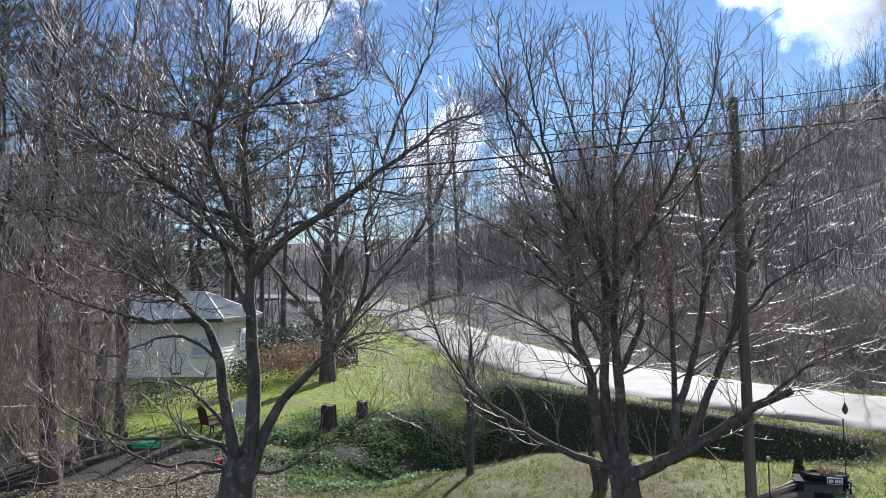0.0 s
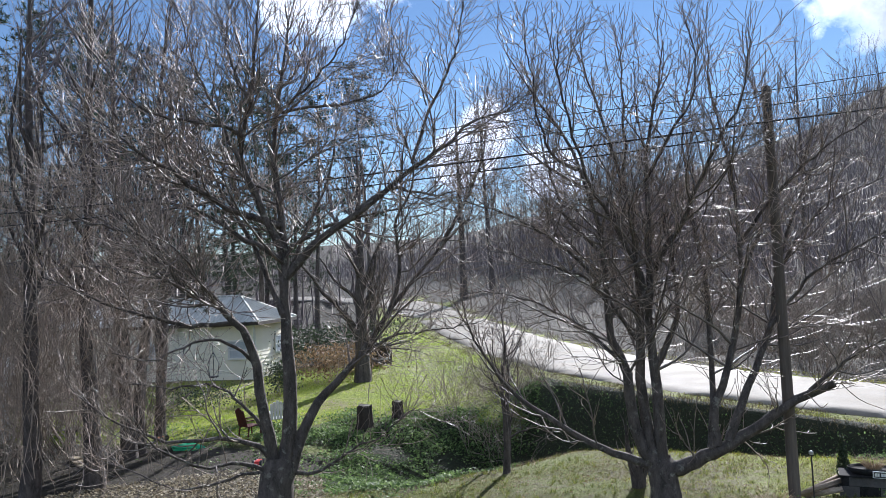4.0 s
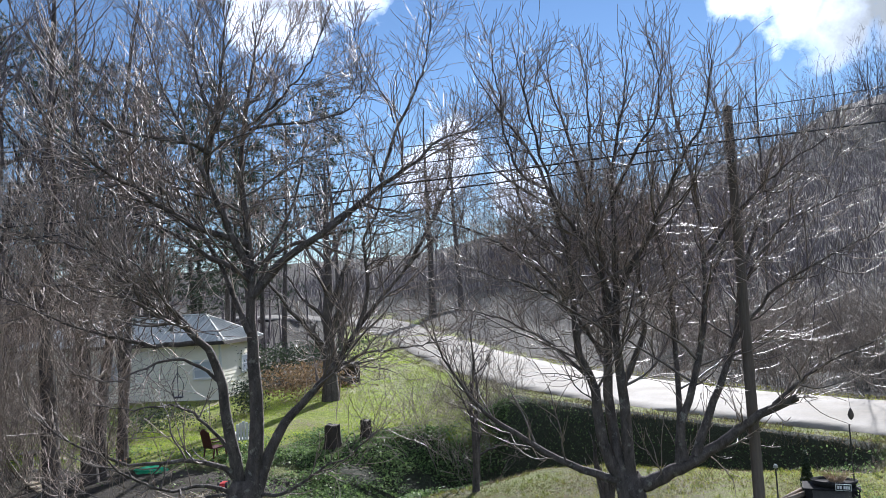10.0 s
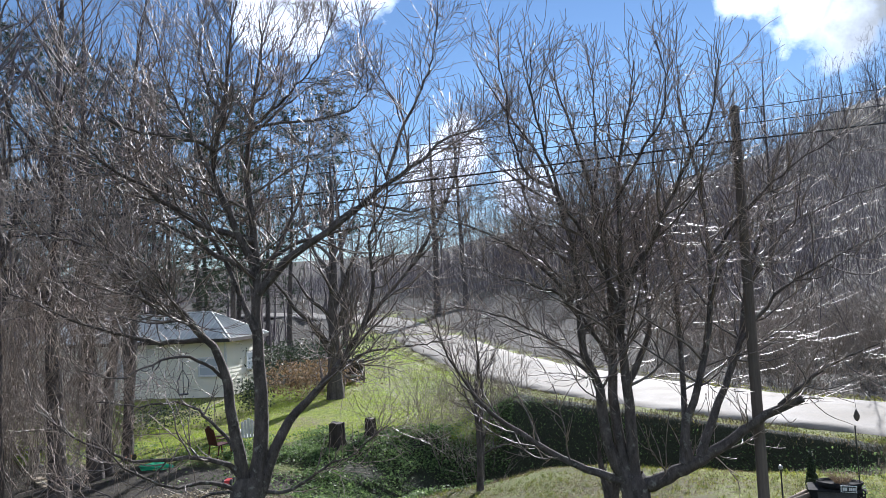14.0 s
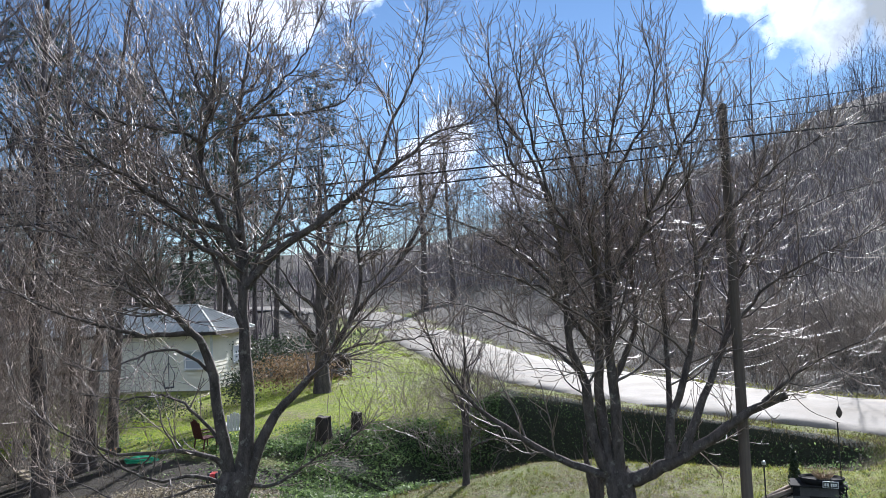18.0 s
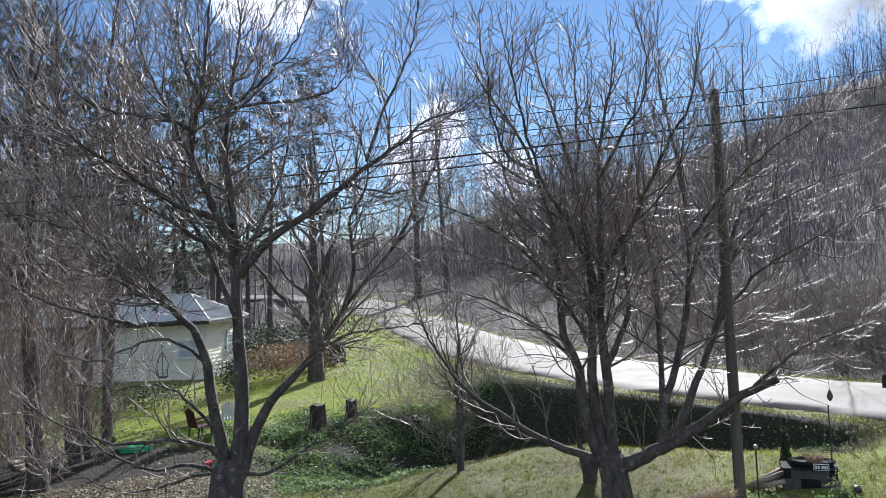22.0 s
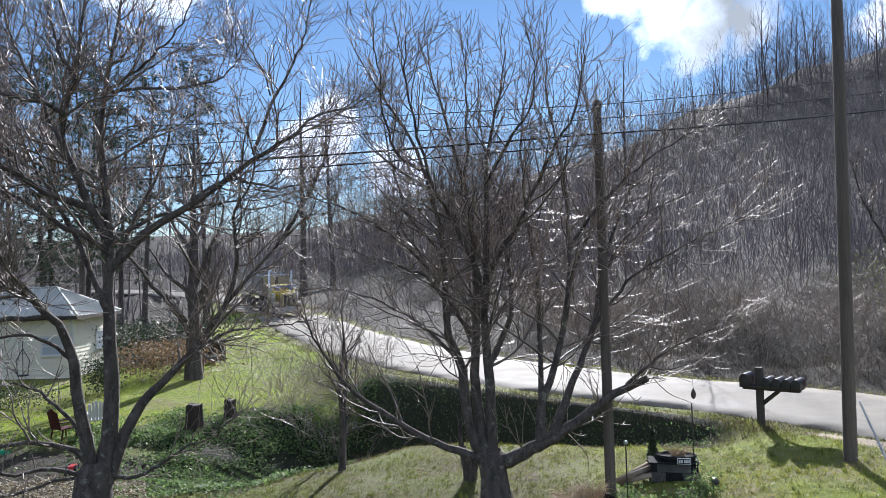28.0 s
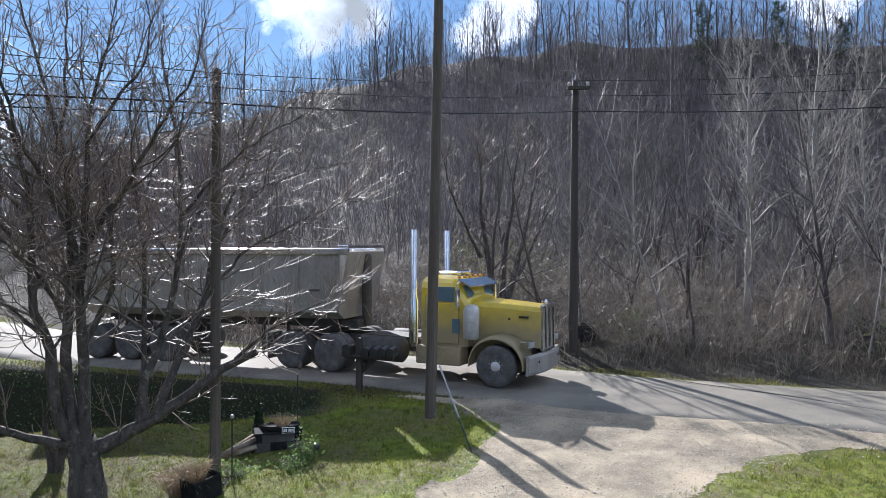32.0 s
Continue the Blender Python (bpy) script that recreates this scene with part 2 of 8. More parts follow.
def box(bm, x0, x1, y0, y1, z0, z1, bevel=0.0):
    made = bmesh.ops.create_cube(bm, size=1.0, matrix=Matrix.Translation(((x0 + x1) / 2, (y0 + y1) / 2, (z0 + z1) / 2)) @ Matrix.Diagonal((x1 - x0, y1 - y0, z1 - z0, 1)))
    if bevel:
        edges = list({e for v in made["verts"] for e in v.link_edges})
        bmesh.ops.bevel(bm, geom=edges, offset=bevel, segments=2, affect="EDGES", profile=0.6)
    return bm


def rod(bm, a, b, r0, r1=None, sides=10):
    a, b = Vector(a), Vector(b)
    m = Matrix.Translation((a + b) / 2) @ (b - a).to_track_quat("Z", "Y").to_matrix().to_4x4()
    bmesh.ops.create_cone(bm, cap_ends=True, segments=sides, radius1=r0, radius2=r0 if r1 is None else r1, depth=(b - a).length, matrix=m)
    return bm


def lathe(bm, profile, sides=24, axis="Z", at=(0, 0, 0)):
    """Turns (radius, height) pairs about an axis."""
    rings = []
    for r, h in profile:
        ring = []
        for k in range(sides):
            a = 2 * math.pi * k / sides
            p = (r * math.cos(a), r * math.sin(a), h)
            p = p if axis == "Z" else (p[0], p[2], p[1]) if axis == "Y" else (p[2], p[0], p[1])
            ring.append(bm.verts.new(Vector(p) + Vector(at)))
        rings.append(ring)
    for lo, hi in zip(rings, rings[1:]):
        for k in range(sides):
            bm.faces.new((lo[k], lo[(k + 1) % sides], hi[(k + 1) % sides], hi[k]))
    bm.faces.new(rings[0][::-1])
    bm.faces.new(rings[-1])
    bmesh.ops.recalc_face_normals(bm, faces=bm.faces)
    return bm


def loft(bm, rings, cap=True):
    """Skin between rings of equally many points."""
    rows = [[bm.verts.new(p) for p in ring] for ring in rings]
    n = len(rows[0])
    for a, b in zip(rows, rows[1:]):
        for k in range(n):
            bm.faces.new((a[k], a[(k + 1) % n], b[(k + 1) % n], b[k]))
    if cap:
        bm.faces.new(rows[0][::-1])
        bm.faces.new(rows[-1])
    bmesh.ops.recalc_face_normals(bm, faces=bm.faces)
    return bm


def tubes(lines):
    """Tapered tubes for (points, radii, sides) lines: arrays of vertices and quads."""
    groups, verts, quads, base = {}, [], [], 0
    for pts, rad, sides in lines:
        groups.setdefault((len(pts), sides), []).append((pts, rad))
    for (n, sides), items in groups.items():
        p = np.array([i[0] for i in items], float)
        r = np.array([i[1] for i in items], float)
        t = np.gradient(p, axis=1)
        t /= np.linalg.norm(t, axis=2, keepdims=True) + 1e-9
        ref = np.where(np.abs(t[:, :1, 2:3]) > 0.8, (1.0, 0, 0), (0, 0, 1.0))
        u = np.cross(t, np.broadcast_to(ref, t.shape))
        u /= np.linalg.norm(u, axis=2, keepdims=True) + 1e-9
        w = np.cross(t, u)
        a = 2 * np.pi * np.arange(sides) / sides
        ring = p[:, :, None] + r[:, :, None, None] * (np.cos(a)[:, None] * u[:, :, None] + np.sin(a)[:, None] * w[:, :, None])
        verts.append(ring.reshape(-1, 3))
        m = len(items)
        i = np.arange(m)[:, None, None] * n * sides + np.arange(n - 1)[None, :, None] * sides
        k, k2 = np.arange(sides), (np.arange(sides) + 1) % sides
        quads.append((np.stack([i + k, i + k2, i + sides + k2, i + sides + k], -1) + base).reshape(-1, 4))
        base += m * n * sides
    return np.concatenate(verts), np.concatenate(quads)


def spline(points, n):
    """n points on a smooth curve through the given ones."""
    p = np.array(points, float)
    if len(p) == 2:
        return p[0] + np.linspace(0, 1, n)[:, None] * (p[1] - p[0])
    q = np.concatenate([[2 * p[0] - p[1]], p, [2 * p[-1] - p[-2]]])
    out = []
    for s in np.linspace(0, len(p) - 1 - 1e-6, n):
        k = int(s)
        f = s - k
        a, b, c, d = q[k:k + 4]
        out.append(0.5 * (2 * b + (c - a) * f + (2 * a - 5 * b + 4 * c - d) * f * f + (3 * b - a - 3 * c + d) * f ** 3))
    return np.array(out)


# ------------------------------------------------------------------ the lie of the land
ROAD = np.array([(90, -80), (60, -43), (30, -6.5), (22, 2.8), (16.2, 9.4), (12.7, 13.2), (9.0, 18.9), (4.2, 24.2), (0.1, 30.6), (-4.8, 42), (-10, 55), (-16, 70), (-26, 86), (-46, 104), (-90, 125), (-160, 150), (-320, 190), (-620, 260)], float)
ROAD_FINE = spline(ROAD[:-2], 240)
RAVINE = spline([(7.3, 16.3), (5.9, 17.9), (4.0, 19.9), (1.4, 22.3), (-1.6, 24.0), (-5.0, 22.5), (-9.0, 20.2), (-14, 18.8), (-22, 18.4), (-34, 18)], 60)
RAVINE_DEPTH = np.interp(np.linspace(0, 1, 60), [0, 0.07, 0.16, 0.33, 0.5, 0.58, 0.66, 1], [0.0, 0.8, 1.6, 2.1, 2.0, 0.9, 0.12, 0.05])
RAVINE_WIDTH = np.interp(np.linspace(0, 1, 60), [0, 0.15, 0.35, 0.5, 1], [0.8, 1.25, 1.9, 2.6, 3.0])


def road_offset(x, y):
    """Signed distance to the road's middle (positive beyond it) and the place along it."""
    x, y = np.asarray(x, float), np.asarray(y, float)
    a, b = ROAD_FINE[:-1], ROAD_FINE[1:]
    best = np.full(x.shape, 1e9)
    side, along = np.zeros(x.shape), np.zeros(x.shape)
    for k in range(len(a)):
        d = b[k] - a[k]
        f = np.clip(((x - a[k, 0]) * d[0] + (y - a[k, 1]) * d[1]) / (d @ d), 0, 1)
        ox, oy = x - a[k, 0] - f * d[0], y - a[k, 1] - f * d[1]
        r = np.hypot(ox, oy)
        near = r < best
        best = np.where(near, r, best)
        side = np.where(near, np.sign(d[0] * oy - d[1] * ox), side)
        along = np.where(near, k + f, along)
    return -best * side, along


def smooth(a, b, v):
    f = np.clip((v - a) / (b - a), 0, 1)
    return f * f * (3 - 2 * f)


def road_height(y):
    return np.interp(y, [22, 30, 40, 50, 67, 76, 86, 104, 150], [0, -0.16, -0.34, -0.27, 0.19, 0.85, 1.5, 2.3, 3.6])


def ground(x, y):
    """Height of the ground."""
    x, y = np.asarray(x, float), np.asarray(y, float)
    off, _ = road_offset(x, y)
    r = np.hypot(x, y) + 1e-6
    bearing = np.degrees(np.arctan2(x, y))
    base = road_height(y)
    # the wooded hill beyond the road
    crest = 3.6 + 150 * np.tan(np.radians(np.interp(bearing, [-60, -25, -10, 0, 10, 15, 25, 38, 46, 60, 100], [5, 4.6, 4.8, 6.6, 9.5, 11.3, 14.0, 14.3, 13.5, 12.2, 12.2])))
    climb = np.clip((off - 4.5) / 118, 0, 1)
    rise = 0.28 * climb + 0.72 * climb ** 2
    beyond = base + crest * rise + 0.35 * smooth(3.2, 6, off) * np.sin(x * 0.9) * np.cos(y * 0.7)
    # the yard before the road, and the neighbour's lawn across the ravine
    yard = -0.12 - 0.085 * np.clip(7 - x, 0, 20) - 0.04 * np.clip(0.5 - x, 0, 20) - 0.03 * np.clip(y - 16, 0, 6) * smooth(8, 4, x)
    yard = yard + (np.maximum(yard, -1.3) - yard) * smooth(-4.5, -7.5, x)
    lawn = -1.15 + 0.028 * np.clip(y - 26, 0, 40)
    across = smooth(20, 25, y - 0.25 * (x + 5))
    near = yard * (1 - across) + lawn * across
    hollow = np.zeros(x.shape)
    for (vx, vy), depth, width in zip(RAVINE, RAVINE_DEPTH, RAVINE_WIDTH):
        gap = (x - vx) ** 2 + (y - vy) ** 2
        dip = np.exp(-(gap / width ** 2) ** 1.3)
        # the far bank on the left is a long gentle slope
        gentle = smooth(-2.5, -6.5, vx) * (y > vy)
        dip = dip * (1 - gentle) + gentle * np.clip(1 - np.sqrt(gap) / 4.5, 0, 1)
        hollow = np.maximum(hollow, depth * dip)
    side = -off - 2.45
    verge = smooth(0.7, 2.2 + 0.7 * smooth(19, 25, y) + 2.6 * smooth(30, 50, y), side)
    drive = smooth(7.0, 9.5, x)
    near = near * (1 - drive) + (-0.06) * drive
    near = base * (1 - verge) + (near - hollow) * verge
    hills = crest * smooth(60, 190, r) * smooth(6, 60, side)
    near = near + hills * smooth(-5, -30, x)
    z = np.where(off > 0, beyond, near)
    z = np.where((off > -3.0) & (off < 3.6), base - 0.03 * smooth(2.2, 3.0, np.abs(off)), z)
    bumps = 0.03 * np.sin(2.1 * x + 1.3 * y) * np.sin(1.7 * y - 0.8 * x)
    return z + bumps * smooth(3.0, 4.5, np.abs(off)) * (1 - smooth(7, 10, x) * (off < 0))


def gz(x, y):
    return float(ground(np.array([x]), np.array([y]))[0])


def rest(x, y, sink=0.0, rz=0):
    """A pose on the ground."""
    return pose(x, y, gz(x, y) - sink, 0, 0, rz)


def polar(bearing, distance):
    a = radians(bearing)
    return distance * math.sin(a), distance * math.cos(a)


def ground_material():
    m = bpy.data.materials.new("ground_cover")
    m.use_nodes = True
    t = m.node_tree
    bsdf = t.nodes["Principled BSDF"]
    coord = t.nodes.new("ShaderNodeTexCoord")
    attr = t.nodes.new("ShaderNodeAttribute")
    attr.attribute_name = "cover"
    split = t.nodes.new("ShaderNodeSeparateColor")
    t.links.new(attr.outputs["Color"], split.inputs[0])
    noises = []
    for scale, detail in ((0.55, 6.0), (5.0, 6.0), (45.0, 4.0)):
        n = node(t, "ShaderNodeTexNoise", Scale=scale, Detail=detail, Roughness=0.62)
        t.links.new(coord.outputs["Object"], n.inputs["Vector"])
        noises.append(n.outputs["Fac"])

    def blend(fac, a, b):
        n = t.nodes.new("ShaderNodeMix")
        n.data_type = "RGBA"
        for k, v in ((0, fac), (6, a), (7, b)):
            if isinstance(v, tuple):
                n.inputs[k].default_value = (*v, 1)
            else:
                t.links.new(v, n.inputs[k])
        return n.outputs[2]

    patch = math_node(t, "MULTIPLY_ADD", noises[0], 5.0, -2.0, clamp=True)
    tuft = math_node(t, "MULTIPLY_ADD", noises[1], 4.5, -1.75, clamp=True)
    grain = math_node(t, "MULTIPLY_ADD", noises[2], 2.4, -0.7, clamp=True)
    green = blend(math_node(t, "MULTIPLY_ADD", tuft, 0.5, math_node(t, "MULTIPLY", grain, 0.5)), (0.08, 0.12, 0.010), (0.33, 0.395, 0.035))
    tan = blend(grain, (0.12, 0.095, 0.05), (0.34, 0.28, 0.16))
    grass = blend(math_node(t, "MULTIPLY", patch, math_node(t, "MULTIPLY_ADD", tuft, 0.8, 0.25)), green, tan)
    litter = blend(grain, (0.018, 0.015, 0.014), (0.068, 0.056, 0.047))
    litter = blend(math_node(t, "MULTIPLY", tuft, 0.6), litter, (0.06, 0.055, 0.025))
    # ivy-bed soil, with the shade of the banks put into its colour
    shaded_soil = blend(grain, (0.015, 0.019, 0.010), (0.06, 0.067, 0.034))

    def edge(channel):
        return math_node(t, "ADD", math_node(t, "MULTIPLY_ADD", channel, 2.4, -0.7), math_node(t, "MULTIPLY_ADD", noises[1], 1.6, -0.8), clamp=True)

    colour = blend(edge(split.outputs[0]), grass, litter)
    colour = blend(edge(split.outputs[1]), colour, shaded_soil)
    t.links.new(colour, bsdf.inputs["Base Color"])
    bsdf.inputs["Roughness"].default_value, bsdf.inputs["Specular IOR Level"].default_value = 0.9, 0.25
    b = node(t, "ShaderNodeBump", Strength=1.0, Distance=0.07)
    t.links.new(math_node(t, "ADD", noises[2], math_node(t, "MULTIPLY", noises[1], 2.0)), b.inputs["Height"])
    t.links.new(b.outputs[0], bsdf.inputs["Normal"])
    return m


def covers(x, y):
    """How far the ground is leaf litter, and how far ivy bed; both also darken for shade."""
    off, _ = road_offset(x, y)
    r = np.hypot(x, y)
    litter = np.where(off > 0, smooth(2.5, 2.9, off - 0.6 * smooth(20, 30, y)), 0.4 * smooth(-3.6, -3.1, off))
    wood_left = smooth(-17, -24, x + 0.12 * y) * smooth(14, 20, y) * smooth(30, 22, y) + smooth(39, 45, r) * smooth(0.29, 0.35, -x / np.maximum(y, 1)) * (y > 0) + smooth(62, 74, r) * smooth(5, 12, -off) + smooth(-30, -36, x)
    litter = np.clip(np.maximum(litter, wood_left), 0, 1)
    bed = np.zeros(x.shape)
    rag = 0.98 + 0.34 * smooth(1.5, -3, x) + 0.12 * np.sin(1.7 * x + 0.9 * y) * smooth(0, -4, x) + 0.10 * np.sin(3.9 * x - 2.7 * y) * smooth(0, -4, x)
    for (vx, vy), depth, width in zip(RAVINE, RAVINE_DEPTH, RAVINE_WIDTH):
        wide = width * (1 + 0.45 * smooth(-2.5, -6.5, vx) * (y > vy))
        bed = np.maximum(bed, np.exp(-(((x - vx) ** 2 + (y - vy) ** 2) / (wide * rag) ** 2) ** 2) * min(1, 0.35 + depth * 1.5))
    # dark strip down the steep road bank, painted for the shade there
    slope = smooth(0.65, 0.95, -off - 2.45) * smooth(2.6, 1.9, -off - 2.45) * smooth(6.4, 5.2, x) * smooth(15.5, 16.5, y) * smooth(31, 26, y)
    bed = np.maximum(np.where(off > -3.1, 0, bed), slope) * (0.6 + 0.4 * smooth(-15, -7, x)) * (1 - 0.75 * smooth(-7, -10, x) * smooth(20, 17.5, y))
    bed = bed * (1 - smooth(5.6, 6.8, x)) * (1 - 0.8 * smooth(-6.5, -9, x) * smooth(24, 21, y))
    litter = np.maximum(litter, 0.8 * smooth(-6, -8.5, x) * smooth(23.5, 21, y))
    # leaf litter on the left yard, thickened to paint in the tree's crown shade
    litter = np.maximum(litter, 0.50 * smooth(6.0, 1.0, x) * smooth(23, 20, y) * smooth(-16, -6, x))
    return litter, bed


def build_ground():
    def steps(lo, hi, fine, far):
        inner = list(np.arange(lo, hi, fine))
        out, d = [], fine
        v = hi
        while v < far:
            out.append(v)
            d *= 1.18
            v += d
        left, d, v = [], fine, lo
        while v > -far:
            d *= 1.18
            v -= d
            left.append(v)
        return np.array(left[::-1] + inner + out)

    xs, ys = steps(-26, 24, 0.25, 2500), steps(6, 34, 0.25, 2500)
    # closer spacing over the steep road bank
    xs = np.unique(np.concatenate([xs[(xs < -4) | (xs > 9)], np.arange(-4, 9.01, 0.12)]))
    ys = np.unique(np.concatenate([ys[(ys < 14) | (ys > 26)], np.arange(14, 26.01, 0.12)]))
    gx, gy = np.meshgrid(xs, ys)
    x, y = gx.ravel(), gy.ravel()
    z = ground(x, y)
    far = smooth(400, 900, np.hypot(x, y))
    z = z * (1 - far) + far * 8
    n, m = len(ys), len(xs)
    i = (np.arange(n - 1)[:, None] * m + np.arange(m - 1)).ravel()
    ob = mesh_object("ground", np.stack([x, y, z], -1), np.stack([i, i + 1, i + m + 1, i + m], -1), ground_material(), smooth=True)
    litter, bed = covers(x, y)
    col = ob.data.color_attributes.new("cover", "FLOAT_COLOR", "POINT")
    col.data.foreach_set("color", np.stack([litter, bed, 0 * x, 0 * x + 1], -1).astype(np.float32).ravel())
    tagged(ob, "grassy yards, ivy-covered ravine and leaf-littered wooded hillside", "ground", kind="structure")


build_ground()


def ribbon(name, line, offsets, lift, mat, rag=0.0, seed=1):
    """A strip along a line: offsets across it with their heights above the ground."""
    rng = np.random.default_rng(seed)
    d = np.gradient(line, axis=0)
    d /= np.linalg.norm(d, axis=1, keepdims=True)
    nrm = np.stack([-d[:, 1], d[:, 0]], -1)
    verts = []
    for o, h in zip(offsets, lift):
        wide = o * (1 + (0.25 * smooth(20, 30, line[:, 1]) if o < 0 else 0 * line[:, 1]))
        if rag and abs(o) > 2.0:
            wide = wide + rag * np.convolve(rng.normal(size=len(line)), np.ones(3) / 3, "same")
        p = line + nrm * wide[:, None]
        verts.append(np.stack([p[:, 0], p[:, 1], road_height(p[:, 1]) + h], -1))
    v = np.stack(verts, 1)
    n, m = v.shape[:2]
    i = (np.arange(n - 1)[:, None] * m + np.arange(m - 1)).ravel()
    return mesh_object(name, v.reshape(-1, 3), np.stack([i, i + 1, i + m + 1, i + m], -1), mat, smooth=True)


ROAD_LINE = spline(ROAD[:-2], 420)
road = ribbon("road", ROAD_LINE, [-2.5, -2.42, -1.6, -0.8, 0, 0.8, 1.6, 2.42, 2.5], [-0.12, 0.02, 0.035, 0.05, 0.06, 0.05, 0.035, 0.02, -0.12], ASPHALT, rag=0.09)
tagged(road, "pale worn two-lane country asphalt road with ragged edges", "road", kind="structure")


# the open joint where a newer strip of asphalt ends
JOINT = spline([(14.6, 14.3), (14.88, 13.42), (15.17, 12.6), (15.58, 11.35), (15.83, 10.1), (16.3, 8.6), (17.6, 6.4)], 60)
wob = np.random.default_rng(31).normal(size=(60, 2)) * 0.012
joint_side = np.stack([np.full(60, 0.021), np.full(60, 0.012)], -1)
joint_v = np.concatenate([np.c_[JOINT + wob + joint_side, np.full(60, 0.052)], np.c_[JOINT + wob - joint_side, np.full(60, 0.052)], np.c_[JOINT + wob, np.full(60, 0.066)]])
k = np.arange(59)
joint = mesh_object("joint", joint_v, np.concatenate([np.stack([k, k + 1, k + 121, k + 120], -1), np.stack([k + 120, k + 121, k + 61, k + 60], -1)]), WIRE, road)
joint["label"] = "dark tarred joint along the asphalt"

# ------------------------------------------------------------------ trees
def unit(v):
    return v / (np.linalg.norm(v) + 1e-9)


def sprout(rng, pts, rad, count, length, spread, up, lo=0.25, hi=1.0, n=6, thin=0.5, wiggle=0.12, sides=4, whip=1.0, limit=1.0):
    """Side shoots along a branch: they leave it at an angle and bend up to the light."""
    made = []
    t = np.gradient(pts, axis=0)
    for k in range(count):
        f = lo + (hi - lo) * (k + rng.random()) / count
        s = f * (len(pts) - 1)
        i = min(int(s), len(pts) - 2)
        start = pts[i] + (s - i) * (pts[i + 1] - pts[i])
        ahead = unit(t[i])
        side = unit(np.cross(ahead, rng.normal(size=3)))
        angle = spread * (0.6 + 0.8 * rng.random())
        way = unit(ahead * math.cos(angle) + side * math.sin(angle))
        size = length * (0.45 + 0.9 * rng.random()) * (1.15 - 0.55 * f)
        r0 = min((rad[i] + (s - i) * (rad[i + 1] - rad[i])) * thin, limit)
        line, p = [start], start
        for j in range(n - 1):
            way = unit(way + np.array([0, 0, up * (0.5 + rng.random())]) + wiggle * rng.normal(size=3))
            p = p + way * size / (n - 1)
            line.append(p)
        made.append((np.array(line), r0 * np.linspace(1, 0.32, n) ** whip, sides))
    return made


def slivers(rng, pairs, wide):
    """Very fine twigs: slender four-cornered blades from root to tip."""
    a, b = np.array([p[0] for p in pairs]), np.array([p[1] for p in pairs])
    side = np.cross(b - a, rng.normal(size=a.shape))
    side *= wide / (np.linalg.norm(side, axis=1, keepdims=True) + 1e-9)
    mid = a + 0.35 * (b - a)
    v = np.stack([a, mid + side, b, mid - side], 1).reshape(-1, 3)
    return v, np.arange(len(v)).reshape(-1, 4)


def yard_tree(name, label, x, y, base, trunk, seed, crown=1.0, lift=0.0, turn=0.0, stout=1.0, boughs=0, whips=1.0):
    """A spreading bare tree: its trunk (across, away, up in metres from the foot). limb() adds to it, grow() twigs it out."""
    tree = new(name)
    tree.matrix_world = pose(x, y, base, 0, 0, turn)
    tagged(tree, label, "tree", group="bare yard trees")
    tp = spline(trunk[0], 12)
    tr = np.interp(np.linspace(0, 1, 12), np.linspace(0, 1, len(trunk[1])), trunk[1])
    v, f = tubes([(tp, tr, 16)])
    v += 0.02 * np.sin(v[:, [2]] * 9 + 5 * np.arctan2(v[:, [1]] - tp[0, 1], v[:, [0]] - tp[0, 0]))
    mesh_object("trunk", v, f, MOSSY_BARK, tree, True)
    return {"thing": tree, "rng": np.random.default_rng(seed), "crown": crown, "lift": lift, "stout": stout, "boughs": boughs, "whips": whips, "branches": [], "twigs": []}


